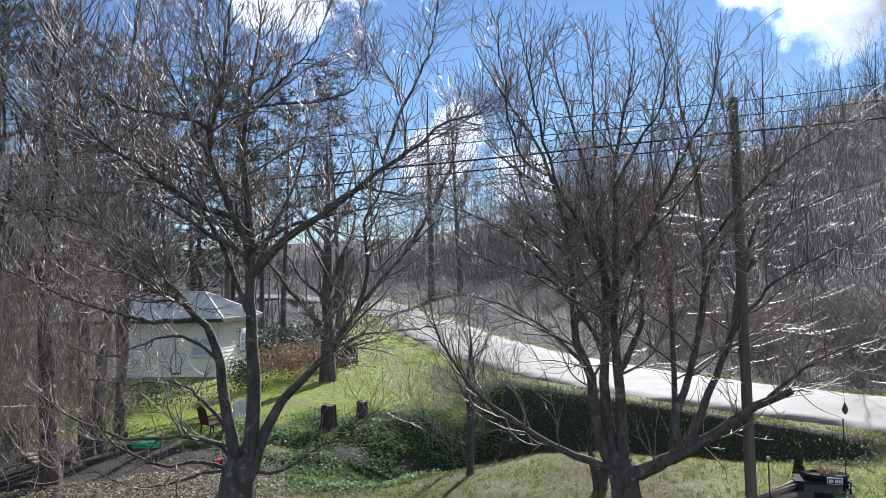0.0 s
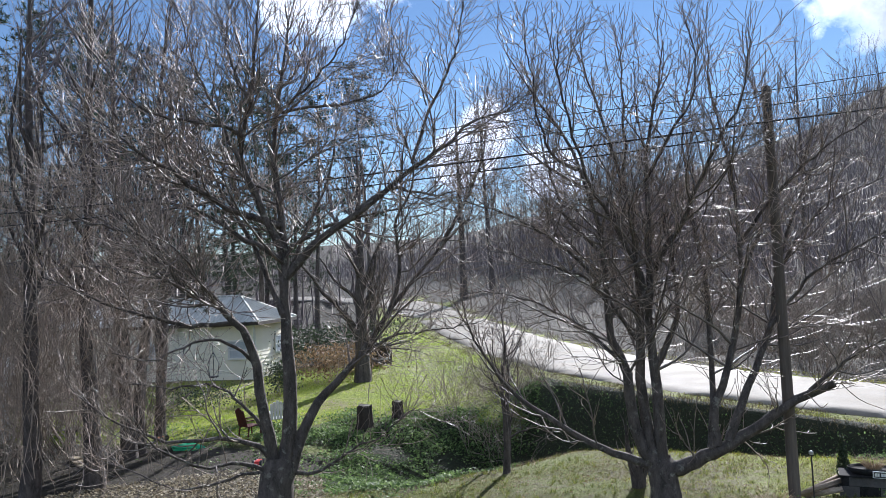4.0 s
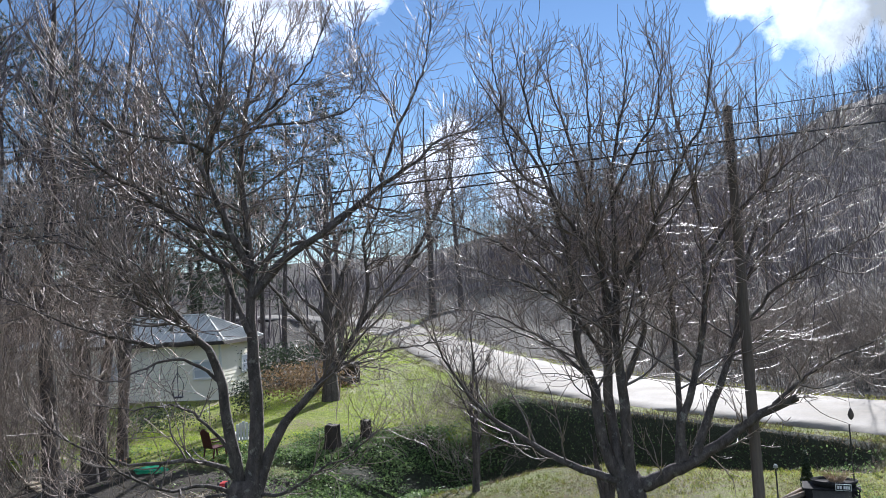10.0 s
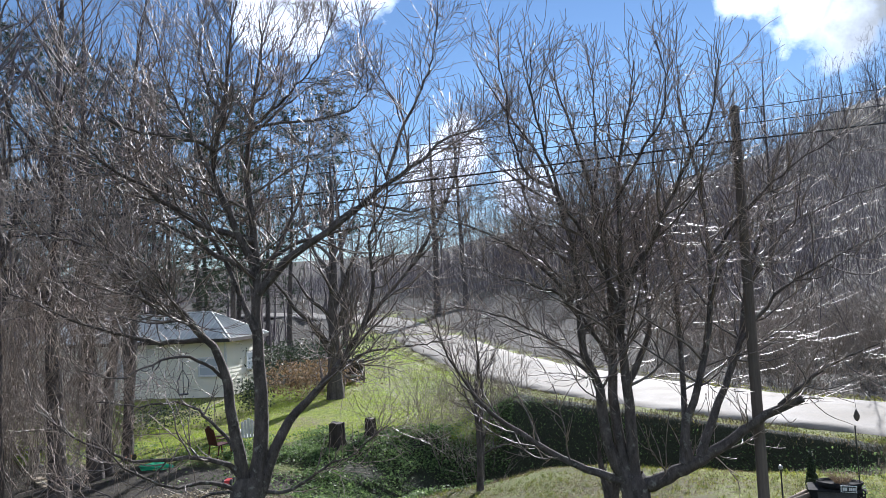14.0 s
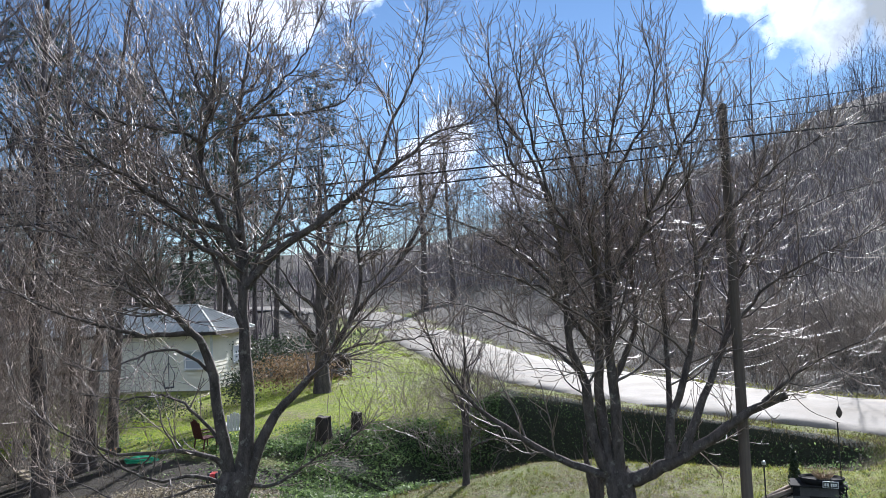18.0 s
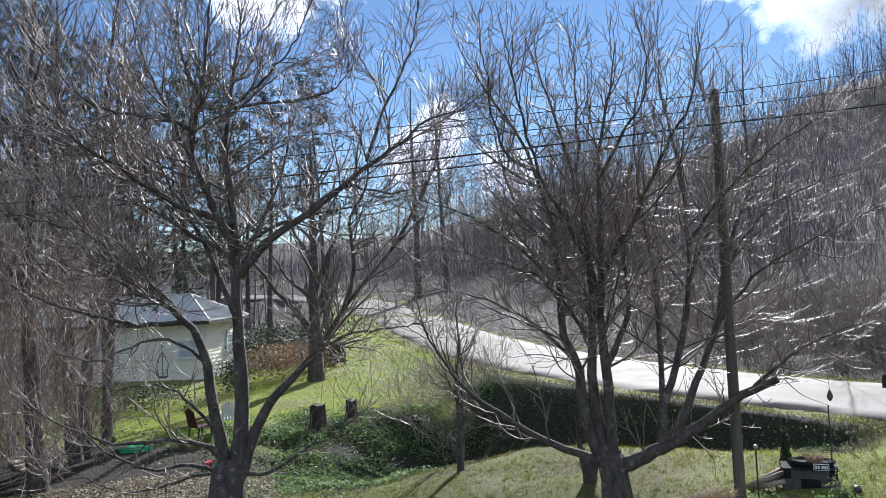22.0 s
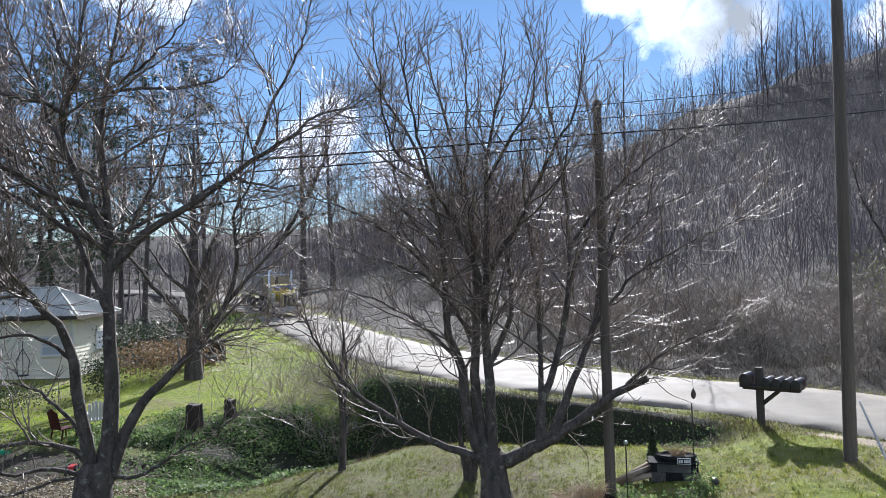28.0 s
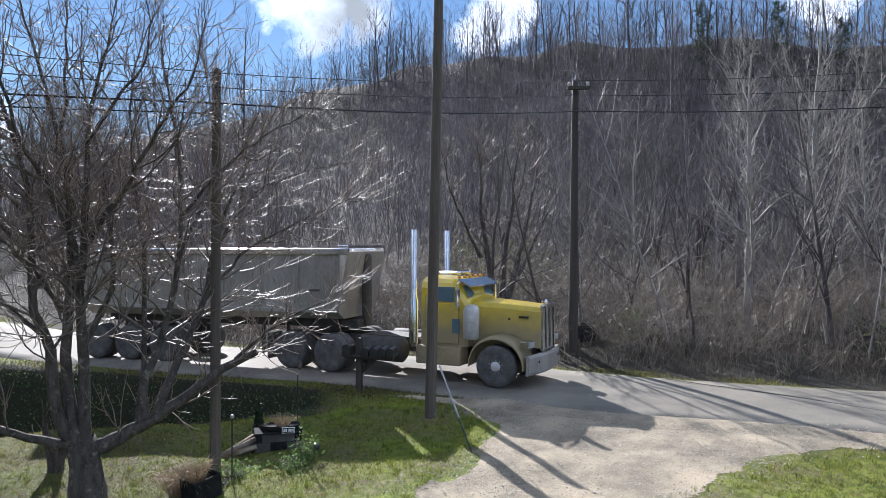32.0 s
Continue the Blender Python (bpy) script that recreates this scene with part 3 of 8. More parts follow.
def limb(tree, points, r0, r1, shoots, start=0.2, whips=6):
    """One limb through the given points, with its side branches from start on and the stout whips on them."""
    rng, crown, lift, stout = tree["rng"], tree["crown"], tree["lift"], tree["stout"]
    p = spline(points, 18)
    p[2:] += np.cumsum(rng.normal(size=(16, 3)) * 0.012, axis=0) + rng.normal(size=(16, 3)) * 0.012
    r = r0 + (r1 - r0) * np.linspace(0, 1, 18) ** 0.75
    v, f = tubes([(p, r, 9)])
    mesh_object("limb", v, f, MOSSY_BARK, tree["thing"], True)
    size = min(float(np.linalg.norm(np.diff(p, axis=0), axis=1).sum()), 4.6)
    second = sprout(rng, p, r, shoots, 0.31 * size * crown, 0.9, 0.06 + lift, start, 1.0, 9, 0.6, 0.13, 5, limit=0.018)
    second += sprout(rng, p, r, 3, 0.30 * size * crown, 0.3, 0.12 + lift, 0.8, 1.0, 9, 0.9, 0.09, 5, limit=0.016)
    # long boughs arching out of the main stems, well below the top
    for q, s, k in sprout(rng, p, r, int(r0 * tree["boughs"]), 2.5 * crown, 0.95, 0.03 + lift, max(start, 0.18), 0.62, 11, 0.45, 0.09, 6, limit=0.026) if r0 > 0.05 and p[-1, 2] - p[0, 2] > 3.2 else []:
        tree["branches"].append((q, s, k))
        second += sprout(rng, q, s, 7, 1.0 * crown, 0.85, 0.05 + lift, 0.15, 1.0, 9, 0.65, 0.12, 5, limit=0.014)
    tree["branches"] += second
    tree["twigs"] += sprout(rng, p, r, 6, 0.55, 0.9, 0.3, max(start - 0.1, 0.05), 0.7, 6, 0.3, 0.14, 4, limit=0.009 * stout)
    for q, s, _ in second:
        third = sprout(rng, q, s, max(2, round(whips * tree["whips"])), 0.82 * crown, 0.75, 0.11 + lift, 0.1, 1.0, 6, 0.8, 0.15, 3, whip=0.6, limit=0.0092 * stout)
        tree["twigs"] += third
        for a, b, _ in third[::2] if stout > 1 else third:
            tree["twigs"] += sprout(rng, a, b, 1, 0.42 * crown, 0.8, 0.16 + lift, 0.1, 0.7, 4, 0.8, 0.2, 3, whip=0.6, limit=0.0064 * stout)


def grow(tree):
    """Joins the side branches and the whips into one part each."""
    v, f = tubes(tree["branches"])
    mesh_object("branching", v, f, BARK_BRANCH, tree["thing"], True)["kind"] = "stuff"
    v, f = tubes([(p, np.maximum(r, 0.0046), s) for p, r, s in tree["twigs"]])
    mesh_object("crown", v, f, BARK_TWIG, tree["thing"], True)["kind"] = "stuff"
    return tree["thing"]


def fan(rows, rng_seed, depth=1.0):
    """Limb points given across and up; the depth away from the viewer is spread per limb."""
    rng = np.random.default_rng(rng_seed)
    out = []
    for pts, r0, r1, shoots in rows:
        lean = rng.uniform(-1, 1) * depth
        n = len(pts)
        out.append(([(u, lean * (k / (n - 1)) ** 1.2 * 1.6, w) for k, (u, w) in enumerate(pts)], r0, r1, shoots))
    return out


T2X, T2Y = polar(3.4, 13.4)
lawn_tree = yard_tree("bare_tree", "bare spreading tree forking low into many stems on the lawn", T2X, T2Y, -0.62,
                      ([(0.05, 0, -0.4), (0.03, 0, 0.1), (0.0, 0, 0.45), (-0.03, 0, 0.85), (-0.05, 0, 1.02)], (0.36, 0.285, 0.25, 0.235, 0.17)), 11, 0.95, stout=1.12, boughs=78, whips=0.84)
limb(lawn_tree, [(-0.18, 0.0, 0.91), (-0.71, -0.08, 1.06), (-1.18, -0.18, 1.3), (-1.73, -0.29, 1.68), (-2.28, -0.41, 2.11), (-2.63, -0.53, 2.58), (-2.93, -0.66, 3.09), (-3.16, -0.8, 3.6)], 0.085, 0.012, 13)
limb(lawn_tree, [(-0.13, 0.0, 0.88), (-0.39, -0.03, 1.34), (-0.49, -0.08, 2.13), (-0.62, -0.13, 2.63), (-0.81, -0.18, 3.14), (-0.86, -0.23, 3.83), (-0.87, -0.29, 4.62), (-0.98, -0.35, 5.31), (-1.15, -0.41, 6.0), (-1.44, -0.47, 6.71), (-1.83, -0.54, 7.33), (-2.27, -0.6, 8.1)], 0.12, 0.008, 17)
limb(lawn_tree, [(-0.09, 0.0, 0.88), (-0.25, 0.06, 1.61), (-0.3, 0.13, 2.59), (-0.24, 0.21, 3.38), (-0.21, 0.3, 4.18), (-0.24, 0.39, 5.0), (-0.38, 0.49, 5.85), (-0.57, 0.59, 6.62), (-0.75, 0.69, 7.4), (-0.93, 0.79, 7.98), (-1.03, 0.9, 8.76)], 0.115, 0.008, 17)
limb(lawn_tree, [(-0.02, 0.0, 0.88), (-0.03, -0.02, 1.62), (-0.02, -0.05, 2.6), (-0.09, -0.08, 3.29), (0.01, -0.11, 4.17), (0.04, -0.15, 4.95), (0.06, -0.18, 5.93), (0.18, -0.22, 6.71), (0.38, -0.26, 7.37), (0.47, -0.3, 8.14)], 0.12, 0.008, 17)
limb(lawn_tree, [(0.07, 0.0, 0.81), (0.44, -0.07, 0.97), (0.92, -0.17, 1.25), (1.48, -0.27, 1.63), (2.03, -0.38, 2.03), (2.63, -0.5, 2.39)], 0.15, 0.06, 7)
limb(lawn_tree, [(0.87, -0.2, 1.28), (0.85, -0.15, 1.9), (1.14, -0.08, 2.55), (1.35, -0.01, 3.3), (1.48, 0.06, 4.07), (1.49, 0.15, 4.86), (1.47, 0.23, 5.67), (1.37, 0.32, 6.5), (1.22, 0.41, 7.25), (1.23, 0.5, 8.04)], 0.085, 0.008, 16)
limb(lawn_tree, [(1.05, -0.25, 1.36), (1.3, -0.16, 1.98), (1.59, -0.03, 2.52), (1.87, 0.1, 3.17), (2.09, 0.25, 4.04), (2.32, 0.4, 4.82), (2.71, 0.56, 5.61), (3.11, 0.73, 6.31), (3.48, 0.9, 6.93)], 0.085, 0.008, 16)
limb(lawn_tree, [(0.77, -0.2, 1.24), (0.85, -0.05, 1.98), (0.92, 0.14, 2.73), (0.91, 0.35, 3.91), (0.85, 0.58, 4.73), (0.8, 0.82, 5.8), (0.79, 1.07, 6.8), (0.99, 1.33, 7.71), (1.27, 1.6, 8.47)], 0.065, 0.008, 15)
limb(lawn_tree, [(2.3, -0.4, 2.18), (2.65, -0.51, 2.53), (3.07, -0.66, 2.89), (3.54, -0.82, 3.19), (4.03, -1.0, 3.43)], 0.04, 0.006, 11)
limb(lawn_tree, [(1.81, 0.0, 3.13), (2.48, -0.23, 4.01), (3.23, -0.52, 4.47), (3.82, -0.85, 4.72), (4.32, -1.2, 5.01)], 0.038, 0.006, 13)
limb(lawn_tree, [(2.07, 0.3, 4.04), (2.83, 0.47, 5.04), (3.69, 0.69, 5.44), (4.55, 0.94, 5.71), (5.24, 1.2, 5.89)], 0.034, 0.006, 13)
limb(lawn_tree, [(1.51, 0.1, 4.66), (2.16, -0.15, 5.47), (2.66, -0.47, 5.96), (3.11, -0.82, 6.23), (3.33, -1.2, 6.35)], 0.034, 0.006, 13)
limb(lawn_tree, [(-0.87, -0.3, 4.03), (-1.33, -0.55, 4.64), (-1.86, -0.87, 5.05), (-2.36, -1.22, 5.34), (-2.9, -1.6, 5.53)], 0.038, 0.006, 13)
limb(lawn_tree, [(-0.64, -0.2, 2.74), (-1.34, 0.07, 3.4), (-2.05, 0.41, 3.78), (-2.83, 0.79, 3.97), (-3.63, 1.2, 3.95)], 0.036, 0.006, 12)
limb(lawn_tree, [(-0.23, 0.4, 4.9), (-0.99, 0.67, 5.71), (-1.73, 1.01, 6.24), (-2.28, 1.39, 6.85), (-2.64, 1.8, 7.42)], 0.036, 0.006, 13)
limb(lawn_tree, [(-0.09, 0.0, 3.18), (-0.16, -0.26, 4.18), (-0.54, -0.59, 4.97), (-0.87, -0.96, 5.72), (-1.12, -1.35, 6.51), (-1.24, -1.77, 7.16), (-1.23, -2.2, 7.65)], 0.06, 0.008, 15)
limb(lawn_tree, [(0.01, -0.1, 4.17), (0.41, -0.36, 4.91), (0.69, -0.7, 5.53), (0.97, -1.08, 6.19), (1.25, -1.48, 6.71), (1.35, -1.9, 7.63)], 0.06, 0.008, 15)
limb(lawn_tree, [(-0.37, 0.5, 5.75), (-0.27, 0.79, 6.84), (-0.25, 1.18, 7.9), (-0.27, 1.6, 8.81)], 0.04, 0.007, 11)
limb(lawn_tree, [(0.06, -0.1, 5.84), (0.43, -0.39, 6.6), (0.72, -0.78, 7.3), (0.57, -1.2, 8.22)], 0.04, 0.007, 11)
limb(lawn_tree, [(-1.15, -0.3, 6.02), (-1.51, -0.53, 6.26), (-1.7, -0.82, 6.81), (-1.76, -1.15, 7.55), (-1.83, -1.5, 8.02)], 0.035, 0.007, 11)
limb(lawn_tree, [(-0.87, -0.3, 4.62), (-1.45, -0.07, 5.37), (-1.67, 0.22, 6.24), (-1.87, 0.55, 7.1), (-1.99, 0.9, 7.9)], 0.035, 0.007, 11)
limb(lawn_tree, [(-0.27, 0.2, 2.98), (-0.99, -0.22, 4.03), (-1.53, -0.76, 4.36), (-2.03, -1.36, 4.53), (-2.48, -2.0, 4.67)], 0.04, 0.006, 12)
limb(lawn_tree, [(-0.01, 0.0, 2.59), (0.47, 0.35, 3.53), (0.39, 0.8, 4.67), (0.3, 1.3, 5.79), (0.08, 1.84, 7.0), (0.1, 2.4, 8.54)], 0.06, 0.008, 15)
limb(lawn_tree, [(1.48, 0.1, 4.07), (1.95, 0.44, 4.95), (2.23, 0.88, 5.9), (2.18, 1.37, 6.94), (2.17, 1.9, 7.73)], 0.04, 0.007, 12)
grow(lawn_tree)

T1X, T1Y = polar(-25.08, 13.2)
bank_tree = yard_tree("bare_tree", "bare forked tree with long drooping limbs at the ravine edge", T1X, T1Y, 0.4,
                      ([(-0.2, 0, -3.2)] + [(-0.18, 0.0, -1.31), (-0.1, 0.0, -0.58), (-0.05, 0.0, -0.12), (0.01, 0.0, 0.2), (0.03, 0.0, 0.38)], (0.5, 0.36, 0.33, 0.30, 0.27, 0.2)), 23, 1.0, 0.0, 25.08, stout=1.5, boughs=50, whips=0.85)
limb(bank_tree, [(-0.06, 0.0, 0.23), (-0.14, -0.06, 0.65), (-0.2, -0.13, 1.32), (-0.3, -0.21, 1.99), (-0.41, -0.3, 2.45), (-0.56, -0.39, 2.71), (-0.84, -0.49, 3.05), (-1.22, -0.59, 3.17), (-1.43, -0.69, 3.49), (-1.75, -0.79, 3.98), (-2.18, -0.9, 4.5)], 0.125, 0.012, 17, 0.58, 7)
limb(bank_tree, [(-0.57, -0.2, 2.69), (-1.22, -0.2, 2.69), (-1.8, -0.2, 2.84), (-2.36, -0.2, 2.98), (-2.91, -0.2, 3.28), (-3.52, -0.2, 3.54)], 0.05, 0.008, 10, 0.3, 6)
limb(bank_tree, [(0.08, 0.0, 0.22), (0.23, 0.03, 0.87), (0.21, 0.06, 1.63), (0.22, 0.09, 2.39), (0.18, 0.13, 2.87), (0.21, 0.17, 3.55), (0.2, 0.22, 4.33), (0.16, 0.26, 5.03), (0.11, 0.31, 5.63), (0.18, 0.35, 6.34), (0.32, 0.4, 7.16), (0.45, 0.45, 7.84), (0.43, 0.5, 8.42)], 0.15, 0.01, 22, 0.42, 8)
limb(bank_tree, [(0.19, 0.1, 3.93), (-0.13, 0.01, 4.62), (-0.42, -0.1, 5.42), (-0.33, -0.23, 6.01), (-0.21, -0.36, 6.45), (-0.14, -0.5, 6.93), (-0.0, -0.65, 7.59), (0.1, -0.8, 8.19)], 0.075, 0.009, 20, 0.2, 8)
limb(bank_tree, [(0.2, 0.0, 0.12), (0.44, 0.02, 0.8), (0.75, 0.06, 1.26), (1.07, 0.09, 1.54), (1.59, 0.13, 2.07), (2.03, 0.17, 2.64), (2.48, 0.21, 3.21), (3.05, 0.26, 3.8), (3.58, 0.3, 4.31)], 0.115, 0.012, 15, 0.4, 6)
limb(bank_tree, [(0.2, 0.1, 3.35), (0.82, 0.02, 4.0), (1.41, -0.09, 4.45), (2.11, -0.21, 4.99), (2.61, -0.34, 5.38), (3.02, -0.47, 5.65), (3.53, -0.61, 6.08), (4.01, -0.75, 6.19), (4.55, -0.9, 6.57)], 0.085, 0.008, 23, 0.2, 8)
limb(bank_tree, [(2.49, -0.4, 5.29), (2.8, -0.53, 6.24), (3.13, -0.7, 6.89), (3.32, -0.9, 7.43), (3.4, -1.1, 8.0)], 0.035, 0.007, 12, 0.2, 8)
limb(bank_tree, [(1.51, -0.1, 4.53), (2.16, 0.15, 4.91), (3.05, 0.47, 4.82), (3.82, 0.82, 5.01), (4.64, 1.2, 5.16)], 0.04, 0.006, 16, 0.2, 8)
limb(bank_tree, [(0.19, 0.1, 3.84), (0.95, 0.42, 4.27), (1.82, 0.84, 4.51), (2.77, 1.3, 4.66), (3.83, 1.8, 4.97)], 0.045, 0.006, 18, 0.2, 8)
limb(bank_tree, [(0.18, 0.4, 6.35), (0.67, 0.26, 6.42), (1.24, 0.07, 6.45), (1.81, -0.14, 6.51), (2.19, -0.37, 6.77), (2.23, -0.6, 7.1)], 0.035, 0.007, 14, 0.2, 8)
limb(bank_tree, [(0.2, 0.4, 6.2), (0.75, 0.64, 6.77), (1.36, 0.95, 7.32), (2.29, 1.3, 7.91)], 0.03, 0.006, 12, 0.2, 8)
limb(bank_tree, [(-0.03, 0.0, 0.2), (-0.28, -0.1, 0.55), (-0.58, -0.22, 0.74), (-1.04, -0.36, 0.86), (-1.68, -0.51, 0.93), (-2.12, -0.67, 1.18), (-2.54, -0.83, 1.43), (-3.0, -1.0, 1.91)], 0.06, 0.008, 8, 0.3, 5)
limb(bank_tree, [(-0.07, 0.0, 0.11), (-0.64, -0.23, 0.38), (-1.04, -0.53, 0.42), (-1.49, -0.87, 0.64), (-1.81, -1.22, 1.0), (-2.03, -1.6, 1.5)], 0.045, 0.007, 7, 0.3, 5)
limb(bank_tree, [(-0.14, -0.1, 0.66), (-0.35, 0.03, 1.12), (-0.69, 0.2, 1.47), (-1.14, 0.39, 1.63), (-1.79, 0.59, 1.58), (-2.42, 0.8, 1.71)], 0.04, 0.007, 7, 0.35, 5)
limb(bank_tree, [(0.2, 0.1, 4.32), (-0.62, -0.07, 4.6), (-1.2, -0.3, 4.94), (-1.57, -0.55, 5.23), (-2.0, -0.82, 5.45), (-2.25, -1.11, 5.65), (-2.75, -1.4, 6.0)], 0.065, 0.007, 22, 0.2, 8)
limb(bank_tree, [(0.19, 0.1, 3.74), (-0.48, 0.22, 4.17), (-1.19, 0.37, 4.67), (-1.91, 0.53, 4.83), (-2.71, 0.71, 4.97), (-3.5, 0.9, 5.3)], 0.05, 0.007, 18, 0.25, 7)
limb(bank_tree, [(-0.78, -0.2, 2.95), (-1.32, -0.48, 3.62), (-1.89, -0.85, 4.07), (-2.34, -1.26, 4.23), (-2.81, -1.7, 4.33)], 0.04, 0.007, 13, 0.3, 6)
limb(bank_tree, [(-0.41, -0.4, 5.37), (-0.85, -0.11, 6.32), (-1.19, 0.28, 7.38), (-1.51, 0.7, 8.5)], 0.04, 0.007, 16, 0.2, 8)
limb(bank_tree, [(-0.36, -0.4, 5.79), (-0.71, -0.57, 5.94), (-1.27, -0.8, 5.93), (-1.78, -1.05, 6.0), (-2.25, -1.32, 6.44), (-2.53, -1.6, 7.0)], 0.04, 0.007, 18, 0.2, 8)
limb(bank_tree, [(-0.21, -0.6, 6.3), (-0.45, -0.49, 6.88), (-0.51, -0.35, 7.58), (-0.43, -0.2, 8.3)], 0.03, 0.007, 12, 0.2, 8)
limb(bank_tree, [(0.25, 0.5, 6.78), (0.62, 0.69, 7.25), (0.9, 0.93, 8.02), (1.35, 1.2, 8.89)], 0.032, 0.007, 14, 0.2, 8)
limb(bank_tree, [(0.18, 0.4, 6.35), (0.77, 0.05, 6.77), (1.34, -0.4, 7.34), (1.66, -0.9, 7.99)], 0.032, 0.007, 14, 0.2, 8)
limb(bank_tree, [(2.78, -0.5, 6.3), (2.62, -0.29, 7.01), (2.35, -0.01, 7.8), (2.28, 0.3, 8.43)], 0.016, 0.006, 11, 0.2, 8)
limb(bank_tree, [(1.59, 0.1, 2.06), (2.14, -0.25, 2.25), (2.75, -0.7, 2.32), (3.31, -1.2, 2.39)], 0.035, 0.006, 8, 0.3, 6)
limb(bank_tree, [(0.19, 0.1, 3.06), (0.55, 0.44, 4.04), (1.03, 0.88, 5.09), (1.32, 1.37, 6.03), (1.63, 1.9, 6.93)], 0.05, 0.008, 15, 0.3, 7)
limb(bank_tree, [(0.17, 0.0, 2.78), (-0.22, 0.28, 3.87), (-0.74, 0.63, 4.9), (-1.11, 1.03, 5.67), (-1.44, 1.45, 6.69), (-1.89, 1.9, 7.65)], 0.055, 0.008, 20, 0.2, 8)
limb(bank_tree, [(2.02, 0.1, 2.64), (2.23, -0.15, 3.52), (2.12, -0.47, 4.2), (2.39, -0.82, 4.92), (2.22, -1.2, 5.61)], 0.045, 0.008, 18, 0.2, 8)
limb(bank_tree, [(3.04, 0.2, 3.8), (3.76, 0.41, 4.96), (4.18, 0.69, 5.87), (4.22, 1.0, 6.84)], 0.04, 0.007, 16, 0.2, 8)
limb(bank_tree, [(-0.3, -0.1, 1.98), (-0.79, -0.42, 2.41), (-1.33, -0.84, 2.4), (-1.82, -1.3, 2.24), (-2.24, -1.8, 2.4)], 0.035, 0.006, 6, 0.4, 5)
limb(bank_tree, [(-0.41, -0.1, 2.43), (-1.06, 0.22, 3.24), (-1.71, 0.64, 3.48), (-2.57, 1.1, 3.73), (-3.47, 1.6, 3.9)], 0.04, 0.007, 11, 0.3, 6)
limb(bank_tree, [(-0.07, 0.0, 0.11), (-0.49, 0.09, 0.1), (-1.03, 0.2, -0.03), (-1.65, 0.33, -0.07), (-2.25, 0.46, 0.26), (-2.78, 0.6, 0.48)], 0.035, 0.006, 7, 0.3, 5)
limb(bank_tree, [(0.24, 0.0, 0.07), (0.6, -0.15, 0.15), (1.07, -0.35, 0.46), (1.62, -0.57, 0.72), (2.17, -0.8, 1.16)], 0.04, 0.007, 7, 0.35, 5)
grow(bank_tree)


# woods: a few grown kinds, laid out in numbers over the hillside
def wood_tree(rng, height, detail, girth=0.0062):
    lean = rng.normal(size=2) * 0.05 * height
    n = 6
    h = np.linspace(0, 1, n)
    p = np.stack([lean[0] * h ** 1.5 + rng.normal(size=n) * 0.08, lean[1] * h ** 1.5 + rng.normal(size=n) * 0.08, h * height], -1)
    p[0, :2] = 0
    r = height * girth * (1 - h * 0.93)
    lines = [(p, r, 4 if detail else 3)]
    first = sprout(rng, p, r, 10 + 4 * detail, height * 0.29, 0.8, 0.13, 0.12, 1.0, 3 + detail, 0.55, 0.18, 3)
    lines += first
    for a, b, _ in first:
        second = sprout(rng, a, b, 1 + 3 * detail, height * 0.10, 0.65, 0.14, 0.15, 1.0, 2, 0.55, 0.18, 3)
        lines += second
    lines = [(a, np.maximum(b, 0.007 if detail else 0.012), s) for a, b, s in lines]
    v, f = tubes(lines)
    shoots = []
    for a, b, _ in first:
        for _ in range(9 if detail else 6):
            i = rng.integers(0, len(a) - 1)
            p = a[i] + rng.random() * (a[i + 1] - a[i])
            shoots.append((p, p + unit(a[-1] - a[0] + np.array([0, 0, 0.6]) + rng.normal(size=3) * 0.8) * height * rng.uniform(0.05, 0.12)))
    w, g = slivers(rng, shoots, 0.008 if detail else 0.013)
    return np.concatenate([v, w]), np.concatenate([f, g + len(v)])


def bush(rng, height, stems, arch=0.1):
    lines, shoots = [], []
    for _ in range(stems):
        a = rng.uniform(0, 2 * math.pi)
        way = unit(np.array([math.cos(a) * 0.45, math.sin(a) * 0.45, 1.0]) + 0.2 * rng.normal(size=3))
        p = np.array([math.cos(a), math.sin(a), 0]) * rng.uniform(0, 0.6)
        line = [p]
        size = height * rng.uniform(0.4, 1.1)
        for k in range(5):
            way = unit(way + 0.2 * rng.normal(size=3) - np.array([0, 0, arch * k * 0.4]))
            p = p + way * size / 5
            line.append(p)
        r = 0.010 * np.linspace(1, 0.3, 6)
        lines.append((np.array(line), r, 3))
        second = sprout(rng, np.array(line), r, 4, size * 0.4, 0.75, 0.05, 0.15, 1.0, 2, 0.6, 0.25, 3)
        lines += second
        for q, _, _ in second + lines[-5:-4]:
            for _ in range(4):
                s = q[0] + rng.random() * (q[-1] - q[0])
                shoots.append((s, s + unit(q[-1] - q[0] + rng.normal(size=3) * 0.9 * np.linalg.norm(q[-1] - q[0])) * size * rng.uniform(0.1, 0.26)))
    lines = [(a, np.maximum(b, 0.0035), s) for a, b, s in lines]
    v, f = tubes(lines)
    w, g = slivers(rng, shoots, 0.0045)
    return np.concatenate([v, w]), np.concatenate([f, g + len(v)])


